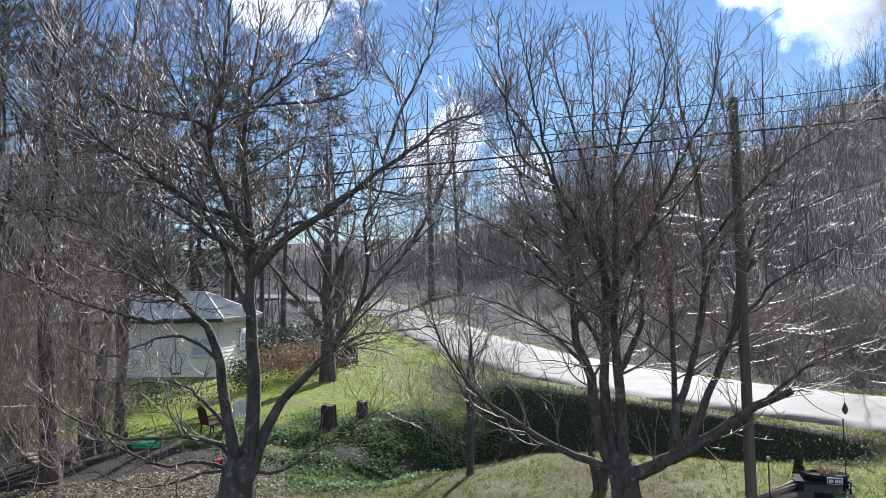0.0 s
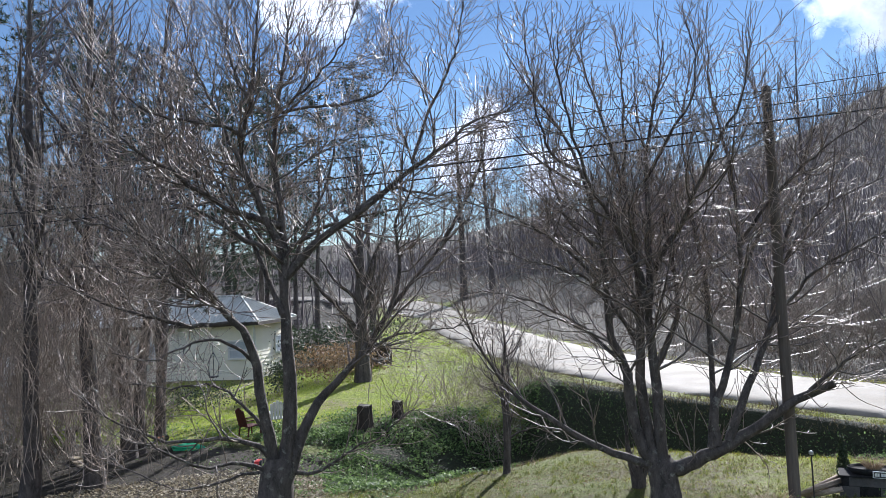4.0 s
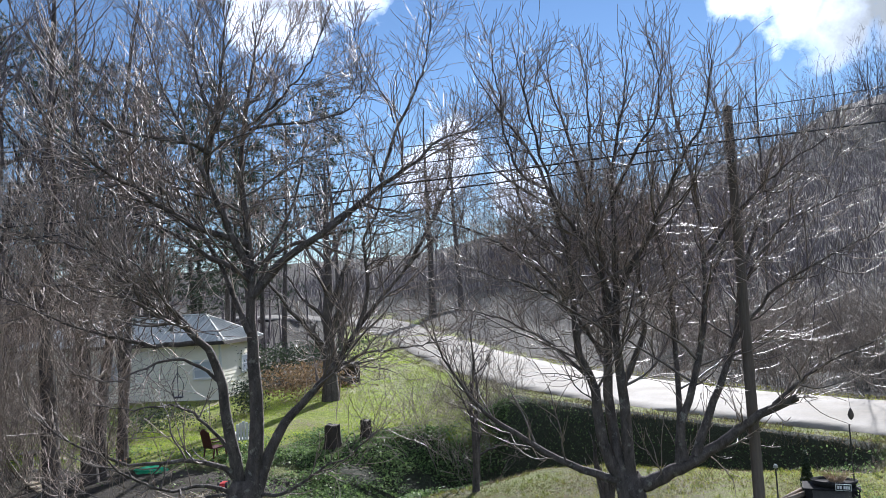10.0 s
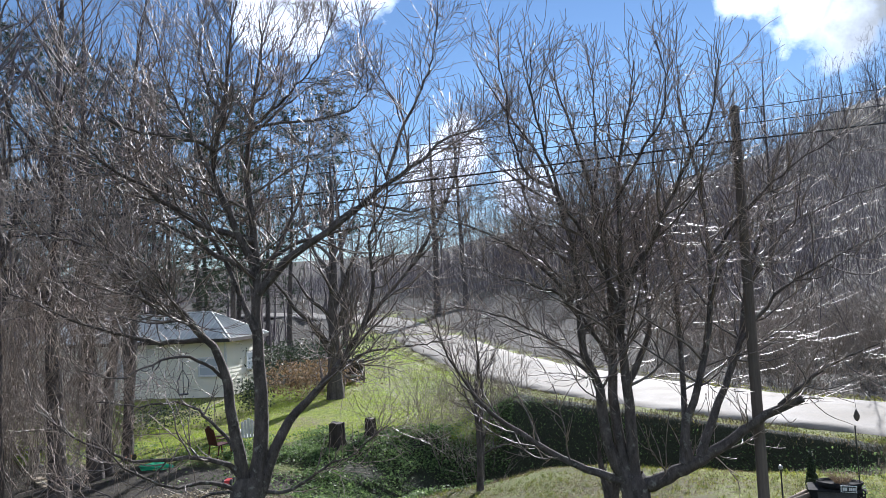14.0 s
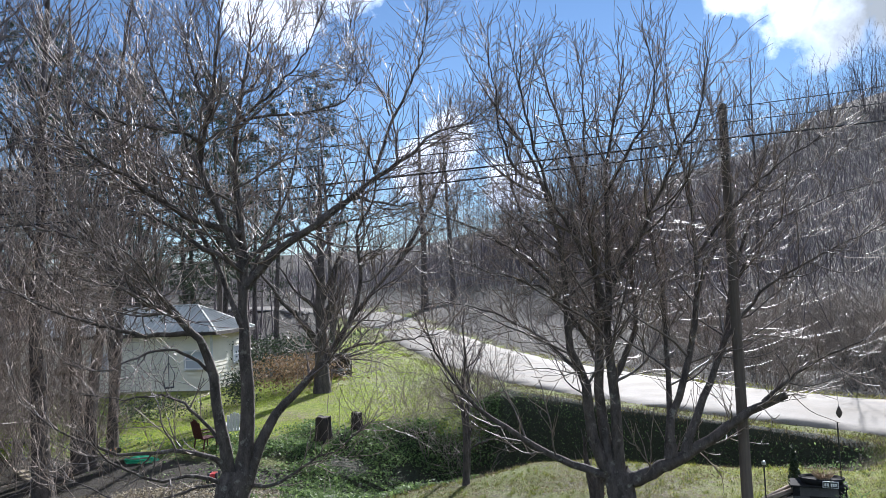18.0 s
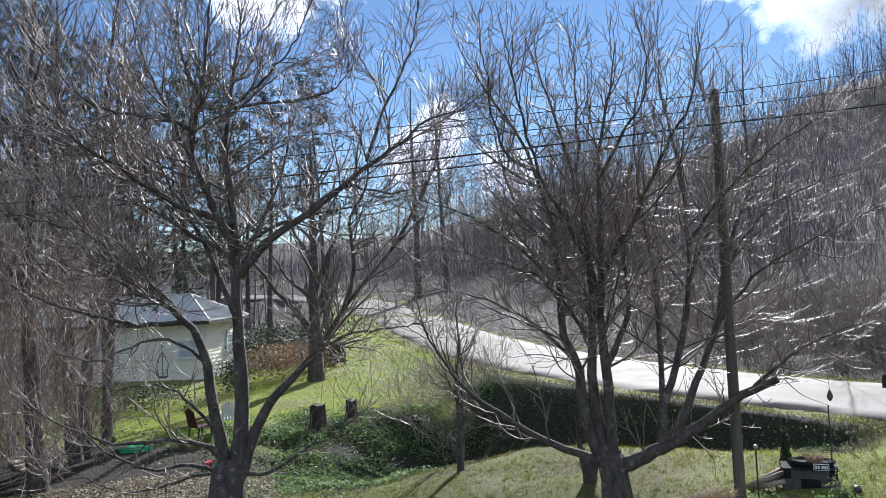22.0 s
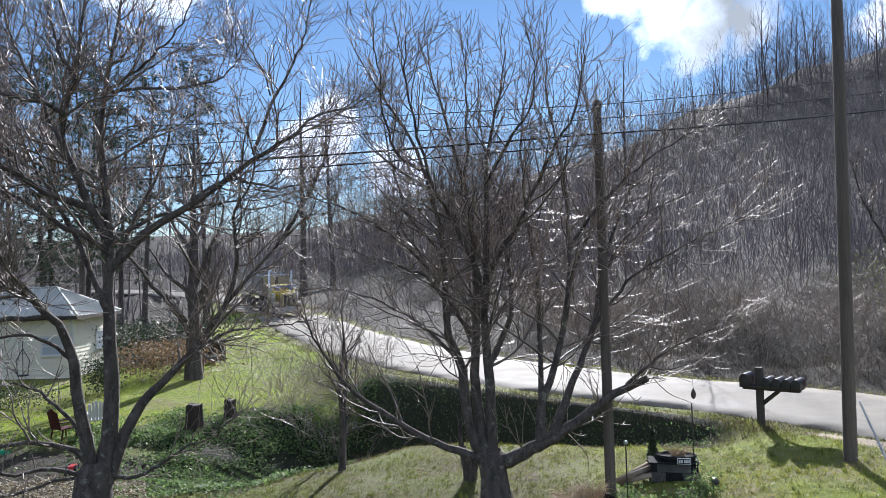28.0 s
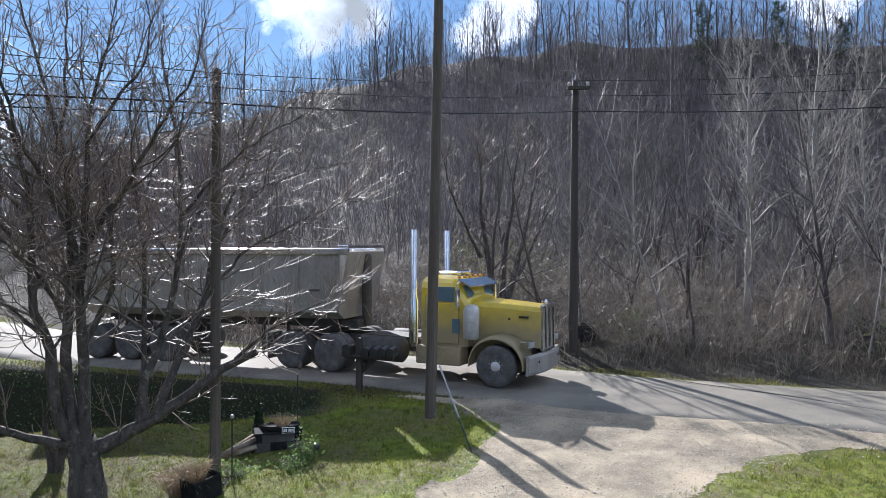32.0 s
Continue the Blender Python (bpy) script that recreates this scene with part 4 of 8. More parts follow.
def scatter(name, kinds, places, mat, label, seed, tilt=0.04):
    """Joins turned and scaled copies of the kinds at (x, y, z, size) places."""
    rng = np.random.default_rng(seed)
    verts, faces, base = [], [], 0
    for x, y, z, s in places:
        v, f = kinds[rng.integers(len(kinds))]
        a = rng.uniform(0, 2 * math.pi)
        c, d = math.cos(a) * s, math.sin(a) * s
        k = rng.normal(size=2) * tilt
        w = np.stack([c * v[:, 0] - d * v[:, 1] + k[0] * v[:, 2], d * v[:, 0] + c * v[:, 1] + k[1] * v[:, 2], s * v[:, 2]], -1) + (x, y, z)
        verts.append(w)
        faces.append(f + base)
        base += len(v)
    ob = mesh_object(name, np.concatenate(verts), np.concatenate(faces), mat, smooth=True)
    return tagged(ob, label, kind="stuff")


def scatter_places(rng, count, r0, r1, b0, b1, keep, size, power=0.5):
    out = []
    tries = 0
    while len(out) < count and tries < 60:
        tries += 1
        m = count * 2
        r = r0 + (r1 - r0) * rng.random(m) ** power
        b = np.radians(rng.uniform(b0, b1, m))
        x, y = r * np.sin(b), r * np.cos(b)
        off, _ = road_offset(x, y)
        ok = keep(x, y, off, r)
        z = ground(x, y) - 0.1
        for k in np.nonzero(ok)[0]:
            out.append((x[k], y[k], z[k], size * rng.uniform(0.65, 1.3)))
    return out[:count]


def build_woods():
    rng = np.random.default_rng(77)
    near = [wood_tree(rng, 13, 1) for _ in range(7)]
    far = [wood_tree(rng, 14, 0) for _ in range(7)]
    low = [bush(rng, 2.6, 7) for _ in range(7)]
    hill = lambda x, y, off, r: (off > 26) & ((x > 0.12 * y) | (r > 106)) & ((x < 0.36 * y) | (x > 0.9 * y) | (r > 50))
    scatter("hillside_trees", near, scatter_places(rng, 205, 42, 95, -16, 78, hill, 0.72, 0.8), BARK_FAR, "bare grey-brown woodland trees on the hillside beyond the road", 1, 0.09)
    scatter("far_woods", far, scatter_places(rng, 240, 62, 160, -34, 12, hill, 0.95, 0.7) + scatter_places(rng, 420, 60, 170, 10, 80, hill, 0.72, 0.6) + scatter_places(rng, 330, 110, 215, 12, 80, lambda x, y, off, r: (off > 92) & (off < 140), 0.8, 0.7), BARK_FAR, "distant bare woods covering the ridge", 2, 0.08)
    young = lambda x, y, off, r: (off > 8) & (off < 34) & ((x < 0.36 * y) | (x > 0.9 * y) | (r > 42))
    scatter("young_growth", far, scatter_places(rng, 240, 26, 70, 3, 74, young, 0.36, 0.8), BARK_FAR, "thin young bare trees at the foot of the slope", 7, 0.13)
    stout = [wood_tree(rng, 15, 1, 0.010) for _ in range(6)]
    crest = lambda x, y, off, r: (off > 96) & (off < 128)
    scatter("ridge_trees", stout, scatter_places(rng, 120, 95, 180, 17, 78, crest, 1.05, 0.8), BARK_RIDGE, "tall dark bare trees standing along the ridge", 12)
    scatter("ridge_undergrowth", far, scatter_places(rng, 320, 95, 180, 15, 78, crest, 0.75, 0.8), BARK_RIDGE, "dense dark young trees along the ridge", 16, 0.12)
    margin = lambda x, y, off, r: (off > 5.5) & (off < 22)
    scatter("roadside_saplings", stout, scatter_places(rng, 34, 24, 60, 30, 76, margin, 0.5, 0.9), BARK_RIDGE, "slim dark bare saplings behind the roadside brush", 13, 0.1)
    scatter("pale_saplings", near, scatter_places(rng, 26, 26, 60, 34, 76, margin, 0.62, 0.9), BARK_PALE, "pale-barked bare saplings behind the roadside brush", 14, 0.1)
    ridge = lambda x, y, off, r: off > np.where(x < -4, 40, 14)
    scatter("valley_trees", near, scatter_places(rng, 190, 100, 150, -24, 7, ridge, 1.15, 0.7), BARK_FAR, "tall bare trees beyond the bend of the road", 8)
    tangle = lambda x, y, off, r: (x < -11.5) & (off < -8)
    scatter("vine_tangle", low, scatter_places(rng, 34, 24, 34, -52, -37.5, tangle, 2.6, 0.9), BRUSH, "tall tangle of bare vines hanging in the trees", 9)
    left = lambda x, y, off, r: (off < -9) & (r > 30) & ~((x > -34) & (y < 58) & (y > 20))
    scatter("left_woods", near, scatter_places(rng, 125, 32, 75, -62, -16, left, 1.05), BARK_FAR, "tall bare woodland trees behind the neighbouring house", 3)
    edge = lambda x, y, off, r: (off > 3.9) & (off < 15)
    verge = [(x, y, z, s * float(np.clip((road_offset(x, y)[0] - 2.6) / 6.5, 0.22, 1.2))) for x, y, z, s in scatter_places(rng, 250, 20, 75, 6, 74, edge, 1.05) + scatter_places(rng, 50, 30, 75, -13, 6, lambda x, y, off, r: (off > 9) & (off < 18), 0.8)]
    verge = [(p[0], p[1], p[2], p[3] * 0.45) if (0.61 < p[0] / p[1] < 0.71 and 23.5 < math.hypot(p[0], p[1]) < 33) else p for p in verge]
    scatter("roadside_brush", low, verge, BRUSH, "tangled leafless brush along the far road edge", 4)
    near_edge = lambda x, y, off, r: (off > 3.7) & (off < 17)
    bank = [(x, y, z, s * float(np.clip((road_offset(x, y)[0] - 2.3) / 4.0, 0.4, 1.1))) for x, y, z, s in scatter_places(rng, 260, 19, 44, 12, 72, near_edge, 1.05, 0.8)]
    bank = [(p[0], p[1], p[2], p[3] * 0.45) if (0.61 < p[0] / p[1] < 0.71 and 23.5 < math.hypot(p[0], p[1]) < 33) else p for p in bank]
    scatter("bank_brush", low, bank, BRUSH, "dense brown leafless brush at the foot of the slope", 10)
    # fine scrub over the whole hillside
    n = 74000
    r, b = 42 + 150 * rng.random(n) ** 0.75, np.radians(rng.uniform(-60, 80, n))
    x, y = r * np.sin(b), r * np.cos(b)
    off, _ = road_offset(x, y)
    ok = ((off > 22) & (off < 138)) | ((off < -12) & (r > 49) & (r < 130))
    root = np.stack([x, y, ground(x, y) - 0.1], -1)[ok]
    tip = root + rng.normal(size=root.shape) * (0.7, 0.7, 0.3) + np.stack([0 * root[:, 0], 0 * root[:, 0], rng.uniform(1.2, 4.2, len(root))], -1)
    v, f = slivers(rng, list(zip(root, tip)), 0.032)
    tagged(mesh_object("hillside_scrub", v, f, BARK_FAR), "fine grey scrub covering the wooded hillside", kind="stuff")
    slope = lambda x, y, off, r: off > 10
    scatter("hillside_brush", low, scatter_places(rng, 170, 32, 120, 0, 78, slope, 1.9, 0.9), BARK_FAR, "leafless undergrowth on the wooded slope", 6, 0.06)
    # vines hanging in curtains from the trees by the thicket
    count = 850
    b = -33.0 - 15.5 * rng.random(count) ** 0.85
    r = rng.uniform(19.5, 27, count)
    x, y = r * np.sin(np.radians(b)), r * np.cos(np.radians(b))
    foot = ground(x, y) + rng.uniform(0.3, 5.0, count)
    high = foot + rng.uniform(0.25, 0.8, count) * np.interp(b, [-48, -41, -37, -33], [12.5, 11.0, 8.5, 5.0])
    h = np.linspace(0, 1, 9)
    sway = np.cumsum(rng.normal(size=(count, 9, 2)) * 0.22, axis=1) + (rng.normal(size=(count, 1, 2)) * 0.9) * h[None, :, None] ** 2
    p = np.concatenate([np.stack([x, y], -1)[:, None] + sway, (foot[:, None] + (high - foot)[:, None] * h)[..., None]], -1)
    size = rng.uniform(0.006, 0.012, count)
    vines = [(p[k], size[k] * np.linspace(1, 0.6, 9), 3) for k in range(count)]
    v, f = tubes(vines)
    k, i = rng.integers(0, count, 9000), rng.integers(0, 8, 9000)
    root = p[k, i] + rng.random((9000, 1)) * (p[k, i + 1] - p[k, i])
    w, g = slivers(rng, list(zip(root, root + rng.normal(size=root.shape) * (0.28, 0.28, 0.35) + (0, 0, 0.1))), 0.007)
    tagged(mesh_object("hanging_vines", np.concatenate([v, w]), np.concatenate([f, g + len(v)]), VINE, smooth=True), "curtains of bare brown vines hanging from the trees", kind="stuff")
    lip = lambda x, y, off, r: (off < -3.2)
    scatter("ravine_brush", low, scatter_places(rng, 26, 25.0, 31, -12.5, -3.0, lip, 1.0, 0.9), BRUSH, "tangled brown leafless brush along the ravine by the lawn", 15, 0.08)
    thick = lambda x, y, off, r: (x < -12.5 - 0.2 * (y - 14)) & (off < -6)
    scatter("thicket", low, scatter_places(rng, 60, 25, 44, -58, -35.5, thick, 1.3), BRUSH, "thicket of bare vines and saplings beside the yard", 5)


build_woods()


# ------------------------------------------------------------------ poles and wires
def cable(name, a, b, sag, r, label, mat=WIRE):
    p = np.array(a)[None] + np.linspace(0, 1, 25)[:, None] * (np.array(b) - np.array(a))[None]
    s = np.linspace(0, 1, 25)
    p[:, 2] -= sag * 4 * s * (1 - s)
    v, f = tubes([(p, np.full(25, r), 6)])
    return tagged(mesh_object(name, v, f, mat, smooth=True), label, "cable")


def utility_pole(x, y, top, r0, r1, mat, label, lean=(0, 0)):
    pole = new("utility_pole")
    z = gz(x, y)
    pole.matrix_world = pose(x, y, z)
    tagged(pole, label, "utility pole")
    bm = bmesh.new()
    lathe(bm, [(r0 * 1.02, -0.3), (r0, 0.05)] + [(r0 + (r1 - r0) * k / 8, 0.05 + (top - z - 0.07) * k / 8) for k in range(1, 9)] + [(r1 * 0.6, top - z)], 18)
    for v in bm.verts:
        v.co.x += lean[0] * v.co.z
        v.co.y += lean[1] * v.co.z
    part("shaft", bm, mat, pole, smooth=True)
    return pole


P1 = polar(12.0, 13.6)
P2 = polar(28.0, 15.8)
P3 = polar(38.8, 24.0)
P1_TOP, P3_TOP = 3.6 + 13.6 * math.tan(radians(12.4)), 3.6 + 24.0 * math.tan(radians(12.1))
pole_a = utility_pole(*P1, P1_TOP, 0.095, 0.075, POLE_WOOD, "slim grey wooden utility pole standing behind the planter on the lawn")
utility_pole(*P2, 10.5, 0.12, 0.096, POLE_WOOD, "tall weathered wooden utility pole at the gravel drive", lean=(0.015, 0))
pole_c = utility_pole(*P3, P3_TOP, 0.15, 0.10, POLE_DARK, "dark wooden utility pole with crossarm across the road")


def crossarm(parent, z, width, turn, mat):
    bm = bmesh.new()
    box(bm, -width / 2, width / 2, -0.06, 0.06, -0.055, 0.055, 0.008)
    arm = part("crossarm", bm, mat, parent)
    arm.matrix_basis = pose(0, -0.16, z, 0, 0, turn)
    for u in (-width / 2 + 0.08, -0.3, 0.3, width / 2 - 0.08):
        bm = bmesh.new()
        lathe(bm, [(0.02, 0.05), (0.045, 0.07), (0.03, 0.1), (0.05, 0.12), (0.035, 0.16), (0.02, 0.19)], 10)
        ins = part("insulator", bm, PORCELAIN, arm, smooth=True)
        ins.matrix_basis = pose(u, 0, 0)
    return arm


for pole, top in ((pole_c, P3_TOP - gz(*P3)), (pole_a, P1_TOP - gz(*P1))):
    bm = bmesh.new()
    rod(bm, (0, 0, top - 0.05), (0, 0, top + 0.16), 0.03, 0.012, 8)
    part("top_pin", bm, STEEL, pole)
    for dz in (0.45, 0.95):
        bm = bmesh.new()
        box(bm, -0.03, 0.03, -0.16, -0.08, top - dz - 0.05, top - dz + 0.05, 0.01)
        part("bracket", bm, BLACK, pole)
crossarm(pole_c, P3_TOP - gz(*P3) - 0.28, 0.7, -35, POLE_DARK)

RIGHT_END = polar(84, 30)
LEFT_END = polar(-64, 42)
for k, (dz_a, dz_c, dz_r, r) in enumerate(((0.1, 0.05, -0.2, 0.008), (0.35, 0.5, 0.3, 0.009), (0.62, 1.0, 0.85, 0.017))):
    a, c = (P1[0], P1[1] - 0.1, P1_TOP - dz_a), (P3[0], P3[1] - 0.15, P3_TOP - dz_c)
    cable("overhead_cable", a, c, 0.12, r, "black overhead cable strung between the utility poles")
    cable("overhead_cable", c, (*RIGHT_END, 9.1 - dz_r), 0.5, r, "black overhead cable running along the road")
    cable("overhead_cable", a, (*LEFT_END, 8.6 - 0.9 * k), 0.55, r, "black overhead cable crossing in front of the woods")
cable("overhead_cable", (P1[0], P1[1] - 0.1, P1_TOP - 0.8), (*LEFT_END, 6.2), 0.5, 0.013, "black overhead cable crossing in front of the woods")

# the brace at the drive pole: pale guard above, dark rod below
GUY_FOOT = polar(31.3, 13.3)
brace = new("guy_brace")
brace.matrix_world = pose(0, 0, 0)
tagged(brace, "pale metal guy brace slanting from pole to gravel", "guy wire")
ga, gb = Vector((P2[0] + 0.15, P2[1] - 0.12, 0.99)), Vector((*GUY_FOOT, gz(*GUY_FOOT) - 0.05))
bm = bmesh.new()
rod(bm, ga, ga.lerp(gb, 0.62), 0.02, sides=10)
part("guard", bm, PORCELAIN, brace, "pale plastic guy guard")
bm = bmesh.new()
rod(bm, ga.lerp(gb, 0.62), gb, 0.016, sides=8)
part("anchor_rod", bm, BLACK, brace, "dark steel anchor rod")

# a thin leaning post across the road
tp = polar(47.05, 30.0)
bm = bmesh.new()
lathe(bm, [(0.075, -0.2), (0.07, 0.1), (0.07, 1.6), (0.06, 4.0), (0.02, 4.05)], 10)
post = part("old_post", bm, POLE_DARK, smooth=True)
post.matrix_world = rest(*tp)
tagged(post, "slim dark wooden post among the roadside brush", "post")


# ------------------------------------------------------------------ driveway
DRIVE_LEFT = spline([(1.5, 3.0), (3.2, 7.5), (4.63, 9.75), (6.5, 11.05), (7.86, 12.25), (8.2, 13.6), (7.6, 16.0)], 40)
DRIVE_RIGHT = spline([(6.2, 2.0), (6.7, 5.0), (7.2, 6.9), (8.0, 7.7), (9.1, 8.0), (10.35, 8.15), (11.9, 8.2), (13.3, 7.8), (15.6, 6.9)], 40)
DRIVE_POLY = np.concatenate([DRIVE_LEFT, DRIVE_RIGHT[::-1]])


def in_drive(x, y):
    x, y = np.asarray(x, float), np.asarray(y, float)
    inside = np.zeros(x.shape, bool)
    px, py = DRIVE_POLY[:, 0], DRIVE_POLY[:, 1]
    for k in range(len(px)):
        x0, y0, x1, y1 = px[k - 1], py[k - 1], px[k], py[k]
        cut = (y0 > y) != (y1 > y)
        inside ^= cut & (x < (x1 - x0) * (y - y0) / (y1 - y0 + 1e-12) + x0)
    return inside


def build_drive():
    step = 0.05
    xs, ys = np.arange(1.5, 18.6, step), np.arange(2, 16.2, step)
    gx, gy = np.meshgrid(xs, ys)
    drift = np.random.default_rng(6)
    jx = gx + 0.13 * np.sin(3.1 * gy + 1.3 * gx) + 0.05 * np.sin(7.7 * gy - 5.1 * gx) + 0.018 * drift.normal(size=gx.shape)
    jy = gy + 0.13 * np.sin(2.7 * gx - 1.1 * gy) + 0.05 * np.sin(8.3 * gx + 4.7 * gy) + 0.018 * drift.normal(size=gx.shape)
    off, _ = road_offset(gx, gy)
    keep = in_drive(jx, jy) & (off < -2.25 + 0.3 * np.sin(1.9 * gx + 2.3 * gy) * np.sin(gx * 0.7))
    rut = 0.02 * np.sin(gx * 1.7 + gy * 0.6)
    fringe = np.min([np.hypot(gx - px, gy - py) for px, py in np.concatenate([DRIVE_LEFT, DRIVE_RIGHT])], axis=0)
    z = np.maximum(ground(gx, gy), np.where(gy > 11, -0.2, -9)) + 0.002 + 0.014 * smooth(0.1, 0.7, fringe) + rut * 0.4 + 0.045 * smooth(-3.2, -2.3, off)
    n, m = gx.shape
    i = (np.arange(n - 1)[:, None] * m + np.arange(m - 1))
    ok = keep[:-1, :-1]
    f = np.stack([i, i + 1, i + m + 1, i + m], -1)[ok]
    used = np.unique(f)
    back = np.full(n * m, -1)
    back[used] = np.arange(len(used))
    v = np.stack([gx.ravel(), gy.ravel(), z.ravel()], -1)[used]
    ob = mesh_object("driveway", v, back[f], GRAVEL, smooth=True)
    tagged(ob, "pale limestone gravel driveway joining the road", "driveway", kind="structure")
    rng = np.random.default_rng(8)
    pick = v[rng.integers(len(v), size=24000)] + np.c_[rng.normal(size=(24000, 2)) * np.where(rng.random((24000, 1)) < 0.3, 0.5, 0.15), np.zeros(24000)]
    pick = pick[np.hypot(pick[:, 0], pick[:, 1]) > 8]
    pick[:, 2] = np.maximum(pick[:, 2], ground(pick[:, 0], pick[:, 1]) + 0.004)
    size = 0.008 + 0.016 * rng.random(len(pick)) ** 3
    tet = np.array([(1, 0, -0.2), (-0.6, 0.8, -0.2), (-0.5, -0.9, -0.2), (0.1, 0.1, 0.7)])
    turn = rng.uniform(0, 6.28, len(pick))
    c, s = np.cos(turn)[:, None], np.sin(turn)[:, None]
    w = np.stack([c * tet[:, 0] - s * tet[:, 1], s * tet[:, 0] + c * tet[:, 1], np.broadcast_to(tet[:, 2], (len(pick), 4))], -1) * size[:, None, None] + pick[:, None]
    face = np.array([(0, 1, 3), (1, 2, 3), (2, 0, 3)])
    fs = (np.arange(len(pick))[:, None, None] * 4 + face).reshape(-1, 3)
    tagged(mesh_object("loose_gravel", w.reshape(-1, 3), fs, STONES), "loose pale gravel stones on the drive", kind="stuff")


build_drive()


# ------------------------------------------------------------------ the neighbour's house
def build_house():
    x0, x1, y0, y1, z0, eave = -28.5, -17.65, 35.5, 39.4, -1.3, 2.03
    house = new("house")
    house.matrix_world = pose(x0, y0, z0)
    tagged(house, "small cream-sided house with a ribbed metal hip roof", "house")
    w, d, h = x1 - x0, y1 - y0, eave - z0
    bm = bmesh.new()
    box(bm, 0.05, w - 0.05, 0.05, d - 0.05, -0.4, 0.42)
    part("foundation", bm, BLOCK, house, "grey concrete block foundation")
    for name, args in (("wall", (0.06, w - 0.06, 0.06, 0.2)), ("wall", (0.06, w - 0.06, d - 0.2, d - 0.06)), ("wall", (0.06, 0.2, 0.2, d - 0.2)), ("wall", (w - 0.2, w - 0.06, 0.2, d - 0.2))):
        bm = bmesh.new()
        box(bm, *args, 0.42, h)
        part(name, bm, SIDING, house)
    # lapped siding boards on the two sides in view
    n = 15
    for side, length in (("front", w), ("end", d)):
        bm = bmesh.new()
        t = (h - 0.42) / n
        vs = [bm.verts.new(p) for p in ((0, 0.0, 0), (length, 0, 0), (length, 0.035, t + 0.01), (0, 0.035, t + 0.01), (0, 0.05, 0), (length, 0.05, 0))]
        bm.faces.new((vs[0], vs[1], vs[2], vs[3]))
        bm.faces.new((vs[0], vs[4], vs[5], vs[1]))
        first = part("siding_board", bm, SIDING, house)
        for k in range(n):
            ob = first
            if k:
                ob = new("siding_board", first.data)
                ob.parent = house
            ob.matrix_basis = pose(0, 0.0, 0.42 + k * t) if side == "front" else pose(w, 0, 0.42 + k * t, 0, 0, 90)
    for px in ((w - 0.07, -0.02), (-0.03, -0.02)):
        bm = bmesh.new()
        box(bm, px[0], px[0] + 0.1, px[1], px[1] + 0.1, 0.42, h, 0.005)
        part("corner_trim", bm, TRIM_WHITE, house)
    # windows
    for kind, pos, size, base in (("front", w - 1.4, 0.95, 1.55), ("front", 4.2, 0.95, 1.55), ("end", 2.4, 0.8, 1.6)):
        win = new("window")
        win.parent = house
        win.matrix_basis = pose(pos, -0.04, base) if kind == "front" else pose(w + 0.04, pos, base, 0, 0, 90)
        for a in ((-0.09, size + 0.09, -0.03, 0.02, 0.8, 0.89), (-0.09, size + 0.09, -0.05, 0.02, -0.1, 0), (-0.09, 0, -0.03, 0.02, 0, 0.8), (size, size + 0.09, -0.03, 0.02, 0, 0.8), (0, size, -0.02, 0.015, 0.38, 0.42)):
            bm = bmesh.new()
            box(bm, *a, 0.006)
            part("window_frame", bm, TRIM_WHITE, win)
        for lo, hi in ((0, 0.38), (0.42, 0.8)):
            bm = bmesh.new()
            box(bm, 0, size, -0.005, 0.012, lo, hi)
            part("pane", bm, BLIND_GLASS, win)
    # hip roof with standing ribs
    o = 0.45
    a, b, c, e = (-o, -o, h), (w + o, -o, h), (w + o, d + o, h), (-o, d + o, h)
    r0, r1 = (1.75, d / 2, h + 1.3), (w - 1.7, d / 2, h + 1.3)
    faces = {"front": (a, b, r1, r0), "end": (b, c, r1), "back": (c, e, r0, r1), "far_end": (e, a, r0)}
    for name, loop in faces.items():
        bm = bmesh.new()
        vs = [bm.verts.new(p) for p in loop]
        bm.faces.new(vs)
        top = bmesh.ops.extrude_face_region(bm, geom=bm.faces[:])
        for g in top["geom"]:
            if isinstance(g, bmesh.types.BMVert):
                g.co.z += 0.05
        bmesh.ops.recalc_face_normals(bm, faces=bm.faces)
        part("roof_slope", bm, ROOF_METAL, house)
    def ribs(p, q, ra, rb, count):
        p, q, ra, rb = Vector(p), Vector(q), Vector(ra), Vector(rb)
        for k in range(1, count):
            f = k / count
            low = p.lerp(q, f)
            along = (q - p).normalized()
            s0, s1, s = (ra - p).dot(along), (rb - p).dot(along), (low - p).dot(along)
            length = (q - p).length
            if s < s0:
                up = p.lerp(ra, s / s0)
            elif s > s1:
                up = q.lerp(rb, (length - s) / (length - s1))
            else:
                up = ra + along * (s - s0)
            bm = bmesh.new()
            rod(bm, low + Vector((0, 0, 0.06)), up + Vector((0, 0, 0.06)), 0.055, sides=4)
            part("roof_rib", bm, ROOF_METAL, house)
    ribs(a, b, r0, r1, 32)
    ribs(b, c, r1, r1, 13)
    for p, q in ((b, r1), (c, r1), (r0, r1), (a, r0)):
        bm = bmesh.new()
        rod(bm, Vector(p) + Vector((0, 0, 0.07)), Vector(q) + Vector((0, 0, 0.07)), 0.06, sides=6)
        part("ridge_cap", bm, ROOF_METAL, house)
    # eave boards in a dark colour that paints in the roof edge's shade
    for args in ((-o, w + o, -o - 0.02, -o + 0.02), (w + o - 0.02, w + o + 0.02, -o, d + o)):
        bm = bmesh.new()
        box(bm, *args, h - 0.14, h + 0.03)
        part("fascia", bm, POLE_DARK, house, "eave board coloured dark for its shade")
    bm = bmesh.new()
